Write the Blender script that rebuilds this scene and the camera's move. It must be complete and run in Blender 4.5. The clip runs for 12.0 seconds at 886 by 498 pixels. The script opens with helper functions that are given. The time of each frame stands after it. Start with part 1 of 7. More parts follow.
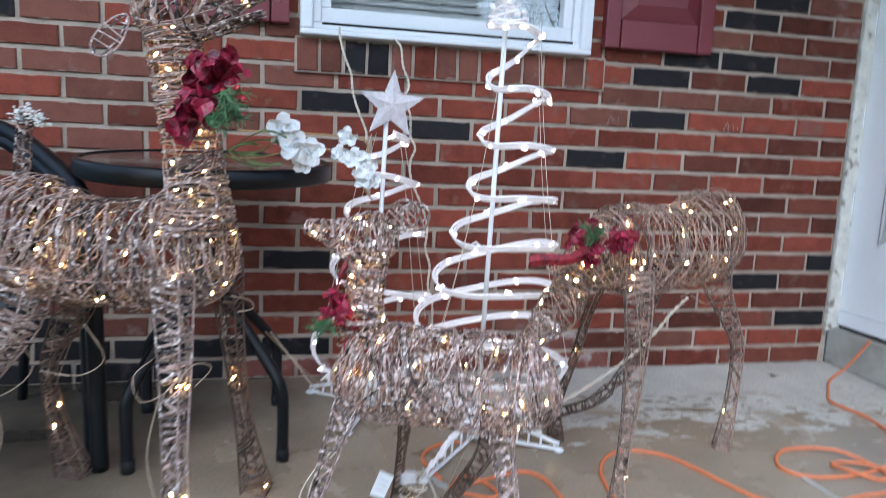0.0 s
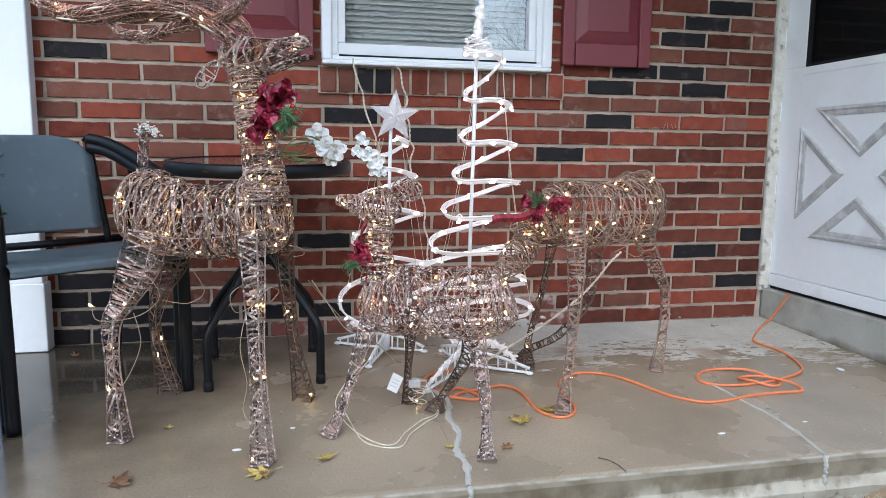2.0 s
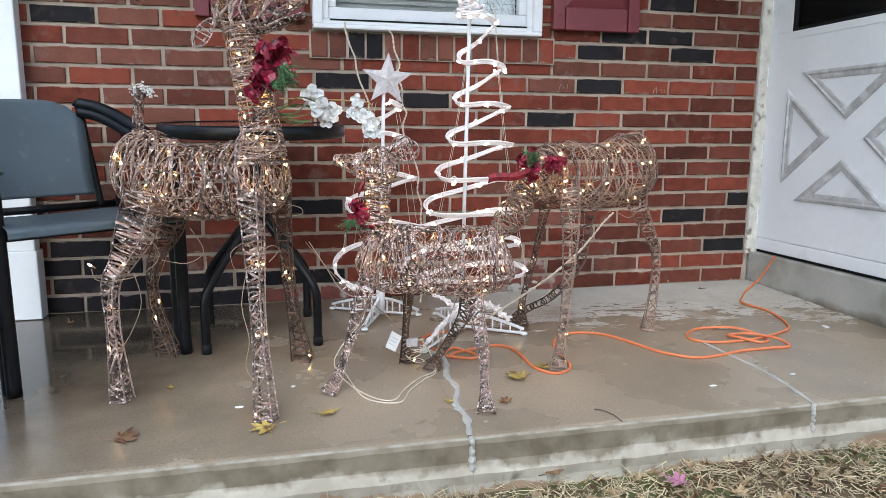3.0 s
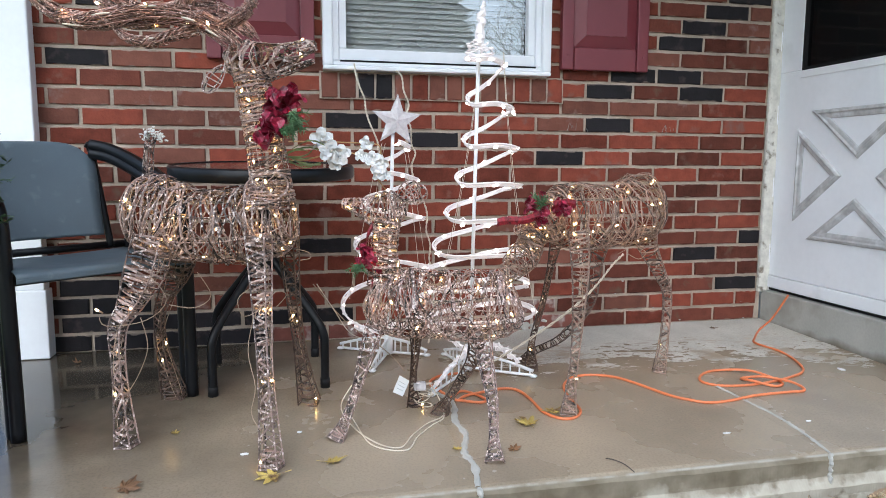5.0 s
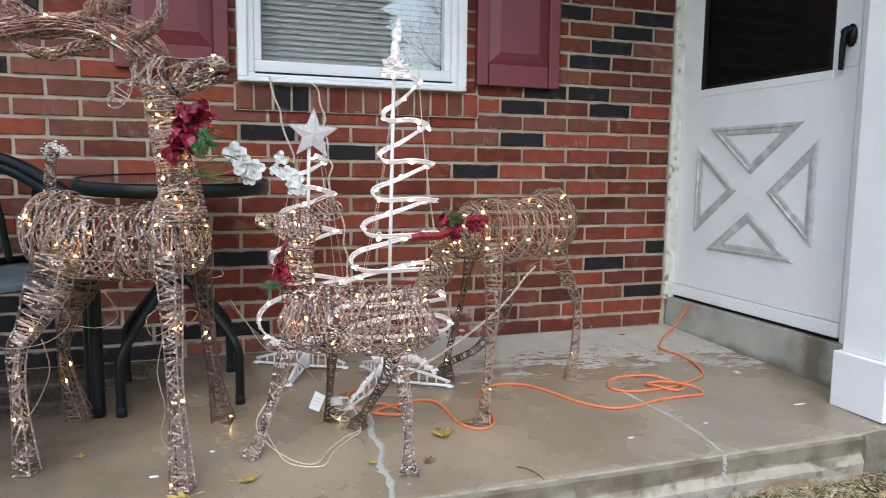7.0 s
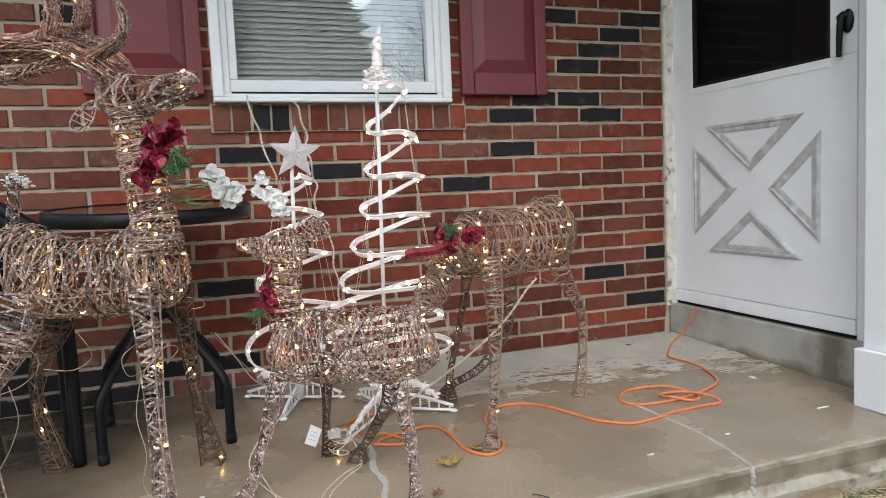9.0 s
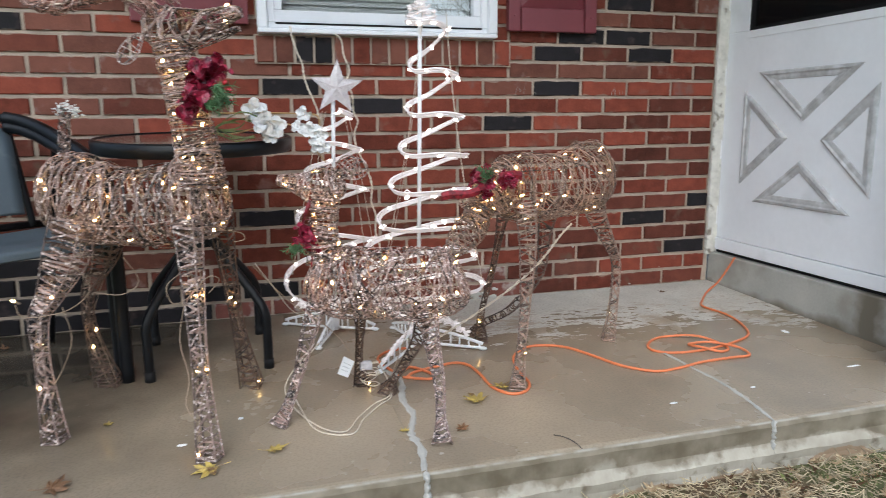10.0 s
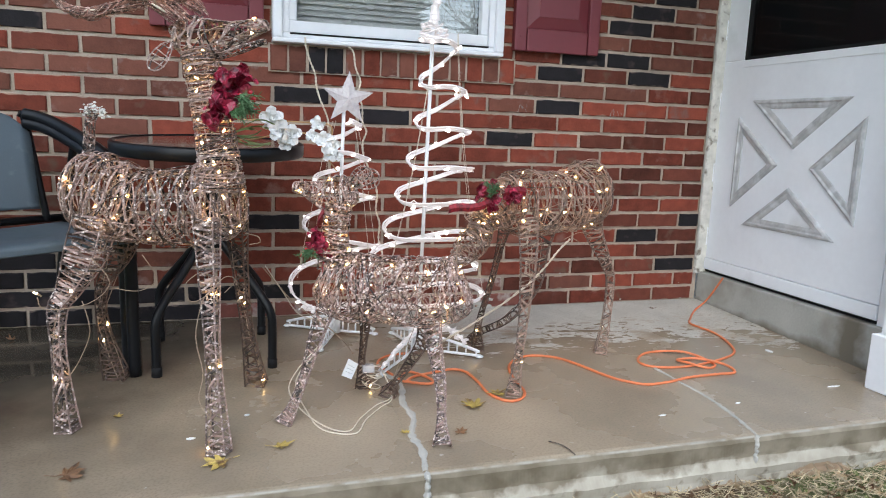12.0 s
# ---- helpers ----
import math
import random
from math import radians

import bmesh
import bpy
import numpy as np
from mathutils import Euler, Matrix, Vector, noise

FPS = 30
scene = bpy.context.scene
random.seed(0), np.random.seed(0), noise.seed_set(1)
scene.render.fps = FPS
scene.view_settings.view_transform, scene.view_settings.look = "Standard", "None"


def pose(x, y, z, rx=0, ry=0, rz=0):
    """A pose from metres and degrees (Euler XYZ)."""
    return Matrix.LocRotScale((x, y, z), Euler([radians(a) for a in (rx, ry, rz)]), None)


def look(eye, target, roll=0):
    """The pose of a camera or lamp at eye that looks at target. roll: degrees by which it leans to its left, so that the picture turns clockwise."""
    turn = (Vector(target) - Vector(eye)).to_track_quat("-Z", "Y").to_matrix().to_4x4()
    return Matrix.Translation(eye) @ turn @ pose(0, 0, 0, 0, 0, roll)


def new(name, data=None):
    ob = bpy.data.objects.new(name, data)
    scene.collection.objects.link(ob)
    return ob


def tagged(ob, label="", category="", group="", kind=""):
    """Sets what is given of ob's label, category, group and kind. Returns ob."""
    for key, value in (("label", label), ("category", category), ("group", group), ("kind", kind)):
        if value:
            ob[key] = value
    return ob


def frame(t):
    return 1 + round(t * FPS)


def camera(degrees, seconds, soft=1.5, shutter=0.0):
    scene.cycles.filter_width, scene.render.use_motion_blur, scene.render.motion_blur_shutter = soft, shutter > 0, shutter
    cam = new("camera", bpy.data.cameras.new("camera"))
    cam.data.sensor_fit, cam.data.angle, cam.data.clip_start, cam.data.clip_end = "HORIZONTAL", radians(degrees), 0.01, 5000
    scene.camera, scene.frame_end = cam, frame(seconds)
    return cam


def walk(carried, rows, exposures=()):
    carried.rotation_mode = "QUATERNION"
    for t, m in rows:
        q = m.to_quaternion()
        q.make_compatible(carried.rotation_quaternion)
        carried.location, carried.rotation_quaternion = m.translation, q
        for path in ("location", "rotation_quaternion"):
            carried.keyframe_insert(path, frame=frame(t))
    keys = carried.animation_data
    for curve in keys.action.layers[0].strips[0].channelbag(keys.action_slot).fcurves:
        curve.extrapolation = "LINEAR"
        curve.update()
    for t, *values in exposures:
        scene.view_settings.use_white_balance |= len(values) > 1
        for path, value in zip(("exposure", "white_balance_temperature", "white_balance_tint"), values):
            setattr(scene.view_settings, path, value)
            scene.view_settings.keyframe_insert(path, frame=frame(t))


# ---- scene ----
cam = camera(64.7, 12.0, soft=0.6, shutter=0.5)
PATH = [
    (0, (-1.663, -2.054, 0.714), (-1.220, -0.127, 0.416), 2.54),
    (0.1, (-1.670, -2.087, 0.713), (-1.230, -0.163, 0.391), 1.74),
    (0.5, (-1.697, -2.217, 0.710), (-1.237, -0.291, 0.434), 1.05),
    (1, (-1.803, -2.391, 0.698), (-1.285, -0.490, 0.354), 1.27),
    (1.5, (-1.789, -2.498, 0.663), (-1.257, -0.589, 0.398), 0.04),
    (2, (-1.733, -2.604, 0.669), (-1.318, -0.665, 0.410), 0.58),
    (2.5, (-1.740, -2.641, 0.665), (-1.306, -0.712, 0.363), 0.06),
    (3, (-1.772, -2.622, 0.621), (-1.313, -0.701, 0.302), 0.22),
    (3.2, (-1.773, -2.622, 0.630), (-1.338, -0.691, 0.344), 0.19),
    (4.8, (-1.771, -2.588, 0.664), (-1.276, -0.664, 0.434), 0.80),
    (5, (-1.765, -2.606, 0.659), (-1.331, -0.669, 0.420), 0.22),
    (5.5, (-1.765, -2.634, 0.674), (-1.305, -0.706, 0.410), 1.01),
    (6, (-1.746, -2.648, 0.691), (-1.198, -0.732, 0.529), 0.38),
    (6.5, (-1.754, -2.647, 0.682), (-1.157, -0.750, 0.467), 0.45),
    (7, (-1.749, -2.637, 0.691), (-1.106, -0.756, 0.466), 0.64),
    (7.5, (-1.741, -2.635, 0.687), (-0.994, -0.798, 0.428), 0.73),
    (7.7, (-1.737, -2.636, 0.679), (-0.955, -0.812, 0.429), 0.42),
    (9.3, (-1.715, -2.518, 0.667), (-1.070, -0.632, 0.506), -2.40),
    (9.4, (-1.708, -2.521, 0.667), (-1.088, -0.627, 0.503), -1.15),
    (9.5, (-1.700, -2.524, 0.666), (-1.118, -0.619, 0.477), -1.05),
    (9.6, (-1.703, -2.529, 0.673), (-1.120, -0.631, 0.429), -1.07),
    (10, (-1.716, -2.547, 0.698), (-1.167, -0.658, 0.337), -0.45),
    (10.4, (-1.793, -2.576, 0.674), (-1.387, -0.639, 0.385), -0.02),
    (10.5, (-1.812, -2.583, 0.668), (-1.434, -0.638, 0.398), -0.52),
    (11, (-1.800, -2.624, 0.706), (-1.363, -0.698, 0.389), 0.90),
    (11.1, (-1.800, -2.620, 0.701), (-1.269, -0.718, 0.381), 1.46),
    (11.5, (-1.802, -2.601, 0.681), (-1.246, -0.708, 0.351), 0.93),
    (12, (-1.784, -2.602, 0.715), (-1.197, -0.720, 0.378), 2.05),
]
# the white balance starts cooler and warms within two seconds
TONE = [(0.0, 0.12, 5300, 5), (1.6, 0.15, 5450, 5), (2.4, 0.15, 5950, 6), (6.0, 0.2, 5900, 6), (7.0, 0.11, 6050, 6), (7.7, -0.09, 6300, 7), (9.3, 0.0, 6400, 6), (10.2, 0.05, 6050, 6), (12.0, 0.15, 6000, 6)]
BASE = 0.72
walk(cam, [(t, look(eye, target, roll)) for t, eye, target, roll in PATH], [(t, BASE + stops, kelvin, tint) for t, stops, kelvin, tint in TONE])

# ---- light ----
world = bpy.data.worlds.new("overcast")
scene.world = world
world.use_nodes = True
wn = world.node_tree
sky = wn.nodes.new("ShaderNodeTexSky")
sky.sky_type = "NISHITA"
sky.sun_disc = False
sky.sun_elevation, sky.sun_rotation = radians(44), radians(198)
sky.air_density, sky.dust_density, sky.ozone_density = 1.0, 2.0, 1.5
gray = wn.nodes.new("ShaderNodeHueSaturation")
gray.inputs["Saturation"].default_value = 0.8
wn.links.new(sky.outputs["Color"], gray.inputs["Color"])
wn.links.new(gray.outputs["Color"], wn.nodes["Background"].inputs["Color"])
wn.nodes["Background"].inputs["Strength"].default_value = 0.15
sun = new("sun", bpy.data.lights.new("sun", "SUN"))
sun.data.energy, sun.data.angle, sun.data.color = 1.15, radians(80), (0.95, 0.985, 1.0)
sun.matrix_world = look((0, 0, 0), (0.22, 0.68, -0.68))


# ---- materials ----
def mat(name, color, rough=0.6, var=0.18, scale=6.0, bump=0.15, bscale=80.0, metal=0.0, coat=0.0, per_object=0.0,
        island=0.0, emit=None, strength=0.0, transmission=0.0, stain=None, stain_scale=3.0, stain_at=0.55, spec=0.5, smear=None):
    m = bpy.data.materials.new(name)
    m.use_nodes = True
    nt = m.node_tree
    b = nt.nodes["Principled BSDF"]
    b.inputs["Roughness"].default_value = rough
    b.inputs["Metallic"].default_value = metal
    b.inputs["Coat Weight"].default_value = coat
    b.inputs["Specular IOR Level"].default_value = spec
    b.inputs["Transmission Weight"].default_value = transmission
    tc = nt.nodes.new("ShaderNodeTexCoord")
    n1 = nt.nodes.new("ShaderNodeTexNoise")
    n1.inputs["Scale"].default_value, n1.inputs["Detail"].default_value = scale, 5
    n2 = nt.nodes.new("ShaderNodeTexNoise")
    n2.inputs["Scale"].default_value, n2.inputs["Detail"].default_value = bscale, 3
    place = tc.outputs["Object"]
    if per_object:
        # every piece takes its own stretch of the grain
        o0 = nt.nodes.new("ShaderNodeObjectInfo")
        sh = nt.nodes.new("ShaderNodeVectorMath")
        sh.operation = "MULTIPLY_ADD"
        sh.inputs[1].default_value = (37.0, 53.0, 71.0)
        nt.links.new(o0.outputs["Random"], sh.inputs[0])
        nt.links.new(tc.outputs["Object"], sh.inputs[2])
        place = sh.outputs["Vector"]
    for n in (n1, n2):
        nt.links.new(place, n.inputs["Vector"])
    add = nt.nodes.new("ShaderNodeMath")
    add.operation = "MULTIPLY_ADD"
    add.inputs[1].default_value = 0.35
    nt.links.new(n2.outputs["Fac"], add.inputs[0])
    nt.links.new(n1.outputs["Fac"], add.inputs[2])
    last = add
    if per_object:
        oi = nt.nodes.new("ShaderNodeObjectInfo")
        po = nt.nodes.new("ShaderNodeMath")
        po.operation = "MULTIPLY_ADD"
        po.inputs[1].default_value = per_object
        nt.links.new(oi.outputs["Random"], po.inputs[0])
        nt.links.new(add.outputs[0], po.inputs[2])
        last = po
    if island:
        ge = nt.nodes.new("ShaderNodeNewGeometry")
        pi = nt.nodes.new("ShaderNodeMath")
        pi.operation = "MULTIPLY_ADD"
        pi.inputs[1].default_value = island
        nt.links.new(ge.outputs["Random Per Island"], pi.inputs[0])
        nt.links.new(last.outputs[0], pi.inputs[2])
        last = pi
    ramp = nt.nodes.new("ShaderNodeMapRange")
    ramp.inputs["From Min"].default_value, ramp.inputs["From Max"].default_value = 0.4 + 0.3 * island, 0.95 + per_object + 0.75 * island
    nt.links.new(last.outputs[0], ramp.inputs["Value"])
    mix = nt.nodes.new("ShaderNodeMix")
    mix.data_type = "RGBA"
    mix.inputs["A"].default_value = (*[c * (1 - var) for c in color], 1)
    mix.inputs["B"].default_value = (*[min(1, c * (1 + var)) for c in color], 1)
    nt.links.new(ramp.outputs["Result"], mix.inputs["Factor"])
    out = mix.outputs["Result"]
    if stain:
        n3 = nt.nodes.new("ShaderNodeTexNoise")
        n3.inputs["Scale"].default_value, n3.inputs["Detail"].default_value = stain_scale, 6
        nt.links.new(place, n3.inputs["Vector"])
        r3 = nt.nodes.new("ShaderNodeMapRange")
        r3.inputs["From Min"].default_value, r3.inputs["From Max"].default_value = stain_at, stain_at + 0.12
        nt.links.new(n3.outputs["Fac"], r3.inputs["Value"])
        mx = nt.nodes.new("ShaderNodeMix")
        mx.data_type = "RGBA"
        mx.inputs["B"].default_value = (*stain, 1)
        nt.links.new(r3.outputs["Result"], mx.inputs["Factor"])
        nt.links.new(out, mx.inputs["A"])
        out = mx.outputs["Result"]
    if smear:
        # mortar smeared over the edges of a piece, ragged
        gs = nt.nodes.new("ShaderNodeSeparateXYZ")
        nt.links.new(tc.outputs["Generated"], gs.inputs["Vector"])
        ab = nt.nodes.new("ShaderNodeMath")
        ab.operation = "PINGPONG"
        ab.inputs[1].default_value = 0.5
        nt.links.new(gs.outputs["Z"], ab.inputs[0])
        n4 = nt.nodes.new("ShaderNodeTexNoise")
        n4.inputs["Scale"].default_value, n4.inputs["Detail"].default_value = 24, 6
        nt.links.new(place, n4.inputs["Vector"])
        dd = nt.nodes.new("ShaderNodeMath")
        dd.operation = "MULTIPLY_ADD"
        dd.inputs[1].default_value = -0.55
        nt.links.new(n4.outputs["Fac"], dd.inputs[0])
        nt.links.new(ab.outputs[0], dd.inputs[2])
        r4 = nt.nodes.new("ShaderNodeMapRange")
        r4.inputs["From Min"].default_value, r4.inputs["From Max"].default_value = -0.235, -0.285
        r4.inputs["To Max"].default_value = 0.75
        nt.links.new(dd.outputs[0], r4.inputs["Value"])
        m4 = nt.nodes.new("ShaderNodeMix")
        m4.data_type = "RGBA"
        m4.inputs["B"].default_value = (*smear, 1)
        nt.links.new(r4.outputs["Result"], m4.inputs["Factor"])
        nt.links.new(out, m4.inputs["A"])
        out = m4.outputs["Result"]
    nt.links.new(out, b.inputs["Base Color"])
    if bump:
        bp = nt.nodes.new("ShaderNodeBump")
        bp.inputs["Strength"].default_value, bp.inputs["Distance"].default_value = bump, 0.004
        nt.links.new(last.outputs[0], bp.inputs["Height"])
        nt.links.new(bp.outputs["Normal"], b.inputs["Normal"])
    if emit:
        b.inputs["Emission Color"].default_value = (*emit, 1)
        b.inputs["Emission Strength"].default_value = strength
    return m


RED_BRICK = mat("red_brick", (0.190, 0.047, 0.029), 0.85, 0.6, 22, 0.7, 150, per_object=0.75, stain=(0.21, 0.10, 0.08), stain_scale=13, stain_at=0.6, spec=0.2, smear=(0.35, 0.245, 0.19))
DARK_BRICK = mat("dark_brick", (0.0158, 0.0135, 0.0158), 0.75, 0.5, 22, 0.6, 150, per_object=0.6, stain=(0.07, 0.05, 0.048), stain_scale=13, stain_at=0.6, spec=0.25, smear=(0.22, 0.17, 0.145))
BROWN_BRICK = mat("brown_brick", (0.165, 0.064, 0.045), 0.85, 0.4, 22, 0.7, 150, per_object=0.6, stain=(0.24, 0.16, 0.14), stain_scale=13, stain_at=0.62, spec=0.2, smear=(0.34, 0.26, 0.215))
MAROON_BRICK = mat("maroon_brick", (0.118, 0.036, 0.024), 0.85, 0.6, 22, 0.7, 150, per_object=0.75, stain=(0.13, 0.075, 0.055), stain_scale=13, stain_at=0.6, spec=0.2, smear=(0.30, 0.21, 0.165))
WORN_BRICK = mat("worn_brick", (0.20, 0.075, 0.06), 0.9, 0.4, 20, 0.8, 140, per_object=0.5, stain=(0.42, 0.36, 0.33), stain_scale=15, stain_at=0.53, spec=0.15, smear=(0.44, 0.38, 0.34))
MORTAR = mat("mortar", (0.40, 0.325, 0.26), 0.95, 0.34, 9, 0.8, 160, stain=(0.30, 0.25, 0.21), stain_scale=4, stain_at=0.6)
WHITE_PAINT = mat("white_paint", (0.85, 0.86, 0.89), 0.45, 0.05, 5, 0.08, 60)
DOOR_PAINT = mat("door_paint", (0.85, 0.87, 0.90), 0.35, 0.05, 4, 0.06, 40, stain=(0.60, 0.61, 0.62), stain_scale=2.2, stain_at=0.62)
MOLDING = mat("dirty_molding", (0.47, 0.47, 0.47), 0.55, 0.25, 25, 0.1, 90, stain=(0.62, 0.63, 0.64), stain_scale=16, stain_at=0.55)
BURGUNDY = mat("burgundy_vinyl", (0.178, 0.034, 0.043), 0.42, 0.12, 5, 0.12, 140)
BLACK_METAL = mat("black_metal", (0.006, 0.0065, 0.008), 0.36, 0.3, 20, 0.05, 200, coat=0.0, spec=0.26)
RUBBER = mat("black_rubber", (0.008, 0.008, 0.009), 0.75, 0.2, spec=0.3)
SLING = mat("gray_sling_fabric", (0.084, 0.112, 0.137), 0.5, 0.22, 4, 0.35, 420, stain=(0.120, 0.150, 0.175), stain_scale=26, stain_at=0.6)
TABLE_TOP = mat("dark_glass_top", (0.012, 0.013, 0.015), 0.14, 0.3, 8, 0.1, 150, coat=0.3)
RATTAN = mat("gray_rattan", (0.215, 0.145, 0.122), 0.42, 0.95, 60, 0.4, 260, island=1.0, stain=(0.70, 0.60, 0.56), stain_scale=110, stain_at=0.54)
FAWN_RATTAN = mat("dark_rattan", (0.215, 0.140, 0.120), 0.36, 0.97, 60, 0.4, 260, island=1.1, stain=(0.78, 0.65, 0.61), stain_scale=120, stain_at=0.525)
DOE_RATTAN = mat("tan_rattan", (0.215, 0.138, 0.105), 0.38, 0.9, 60, 0.4, 260, island=0.9, stain=(0.62, 0.51, 0.43), stain_scale=170, stain_at=0.58)
# darker, with fewer pale flecks, for the far legs of all three deer
FAR_LEG_RATTAN = mat("bare_brown_rattan", (0.095, 0.058, 0.042), 0.42, 0.9, 60, 0.4, 260, island=0.9, stain=(0.42, 0.33, 0.29), stain_scale=170, stain_at=0.63)
# pale flecks put points of gloss and frost into the antlers' colour
VINE = mat("brown_vine", (0.27, 0.145, 0.115), 0.28, 0.9, 60, 0.4, 260, island=0.7, stain=(0.78, 0.60, 0.53), stain_scale=150, stain_at=0.545, coat=0.4)
WARM_BULB = mat("warm_bulb", (0.9, 0.7, 0.4), 0.3, 0, 5, 0, emit=(1.0, 0.58, 0.18), strength=34)
COOL_BULB = mat("clear_bulb", (0.9, 0.88, 0.85), 0.3, 0, 5, 0, emit=(1.0, 0.86, 0.78), strength=1.7)
WHITE_WIRE = mat("white_wire", (0.66, 0.585, 0.48), 0.45, 0.12, 30, 0.05)
BROWN_WIRE = mat("beige_wire", (0.36, 0.26, 0.18), 0.45, 0.2, 30, 0.05)
# faint glow added to the wires and tape around the bulbs and the finial
GLOW_WHITE = mat("white_rope_light", (0.80, 0.745, 0.74), 0.4, 0.06, 30, 0.1, emit=(1.0, 0.88, 0.86), strength=0.10)
WHITE_PLASTIC = mat("white_plastic", (0.82, 0.82, 0.83), 0.35, 0.05, 20, 0.05)
ACRYLIC = mat("clear_acrylic", (0.90, 0.86, 0.88), 0.18, 0.15, 90, 0.9, 60, transmission=0.6, emit=(0.95, 0.88, 0.95), strength=0.035)
ORANGE = mat("orange_vinyl", (0.68, 0.19, 0.07), 0.48, 0.12, 20, 0.05)
CRIMSON = mat("burgundy_velvet", (0.25, 0.011, 0.038), 0.40, 0.85, 45, 0.4, 300, stain=(0.80, 0.55, 0.60), stain_scale=330, stain_at=0.64)
PLAID = mat("red_plaid_ribbon", (0.20, 0.008, 0.016), 0.6, 0.95, 110, 0.2, 300)
BERRY = mat("red_berry", (0.35, 0.01, 0.02), 0.2, 0.25, 30, 0.05, coat=0.5)
PINE = mat("pine_needles", (0.075, 0.15, 0.062), 0.6, 0.5, 30, 0.1)
SNOWY = mat("frosted_twig", (0.70, 0.70, 0.68), 0.7, 0.2, 40, 0.3)
STEM = mat("green_stem", (0.13, 0.17, 0.06), 0.5, 0.3, 30, 0.1)
TAN_STEM = mat("tan_stem", (0.42, 0.26, 0.11), 0.5, 0.3, 30, 0.1)
PETAL = mat("white_petal", (0.80, 0.81, 0.82), 0.6, 0.08, 30, 0.15)
PAPER = mat("white_paper", (0.82, 0.82, 0.82), 0.7, 0.05, 20, 0.05)
LEAF_YELLOW = mat("yellow_leaf", (0.45, 0.33, 0.085), 0.55, 0.5, 40, 0.3, per_object=0.5, stain=(0.13, 0.07, 0.03), stain_scale=32, stain_at=0.52)
LEAF_BROWN = mat("brown_leaf", (0.17, 0.085, 0.038), 0.65, 0.5, 40, 0.3, per_object=0.5, stain=(0.07, 0.04, 0.022), stain_scale=36, stain_at=0.55)
LEAF_PINK = mat("pink_leaf", (0.40, 0.17, 0.25), 0.6, 0.3, 30, 0.2)
SIDING = mat("cream_siding", (0.76, 0.75, 0.70), 0.5, 0.05, 4, 0.1, 60)
FOUNDATION = mat("gray_foundation", (0.27, 0.26, 0.24), 0.9, 0.25, 5, 0.6, 60, stain=(0.18, 0.165, 0.14), stain_scale=3, stain_at=0.55)
PIER = mat("weathered_pier", (0.20, 0.175, 0.135), 0.9, 0.35, 9, 0.8, 70, stain=(0.10, 0.085, 0.055), stain_scale=9, stain_at=0.5)
CEILING = mat("porch_ceiling_paint", (0.72, 0.72, 0.72), 0.6, 0.05, 4, 0.1)
BLIND = mat("gray_blind", (0.80, 0.83, 0.82), 0.55, 0.06, 10, 0.05)
# near-black colours that carry the dark of unlit rooms
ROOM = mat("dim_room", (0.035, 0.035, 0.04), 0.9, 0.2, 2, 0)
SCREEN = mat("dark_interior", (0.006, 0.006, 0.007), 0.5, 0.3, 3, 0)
CAULK = mat("old_caulk", (0.62, 0.60, 0.54), 0.75, 0.25, 18, 0.6, 120, stain=(0.20, 0.17, 0.13), stain_scale=26, stain_at=0.60)
PINK = mat("pink_plastic", (0.65, 0.07, 0.20), 0.35, 0.1, 10, 0.05)
FOLIAGE = mat("evergreen_foliage", (0.045, 0.10, 0.03), 0.6, 0.5, 20, 0.1)
WEED = mat("weed_leaf", (0.10, 0.17, 0.06), 0.55, 0.4, 20, 0.1)
GRASS = mat("grass_blade", (0.13, 0.15, 0.045), 0.6, 0.5, 4, 0.1, island=0.6)
BARK = mat("tree_bark", (0.07, 0.058, 0.05), 0.9, 0.4, 8, 0.6, 40)
ROOFING = mat("roof_shingle", (0.10, 0.09, 0.085), 0.9, 0.3, 3, 0.5, 30)
FAR_BRICK = mat("far_brick", (0.25, 0.10, 0.08), 0.9, 0.3, 2, 0.3, 40)
STRAW = mat("dry_straw", (0.44, 0.36, 0.23), 0.8, 0.6, 5, 0.2, 60, island=0.6)
SOIL = mat("soil", (0.085, 0.06, 0.04), 0.95, 0.4, 6, 0.8, 60)


def glass(name, tint=(1, 1, 1), ior=2.15):
    m = bpy.data.materials.new(name)
    m.use_nodes = True
    b = m.node_tree.nodes["Principled BSDF"]
    b.inputs["Base Color"].default_value = (*tint, 1)
    b.inputs["Transmission Weight"].default_value = 1
    b.inputs["Roughness"].default_value = 0.0
    b.inputs["IOR"].default_value = ior
    nz = m.node_tree.nodes.new("ShaderNodeTexNoise")
    nz.inputs["Scale"].default_value = 3.0
    bp = m.node_tree.nodes.new("ShaderNodeBump")
    bp.inputs["Strength"].default_value, bp.inputs["Distance"].default_value = 0.0016, 0.01
    m.node_tree.links.new(nz.outputs["Fac"], bp.inputs["Height"])
    m.node_tree.links.new(bp.outputs["Normal"], b.inputs["Normal"])
    return m


GLASS = glass("window_glass")
DARK_GLASS = glass("storm_door_glass", (0.5, 0.52, 0.52), 1.22)


SLAB_L, SLAB_F = -2.85, -1.195  # left end and front edge of the porch slab


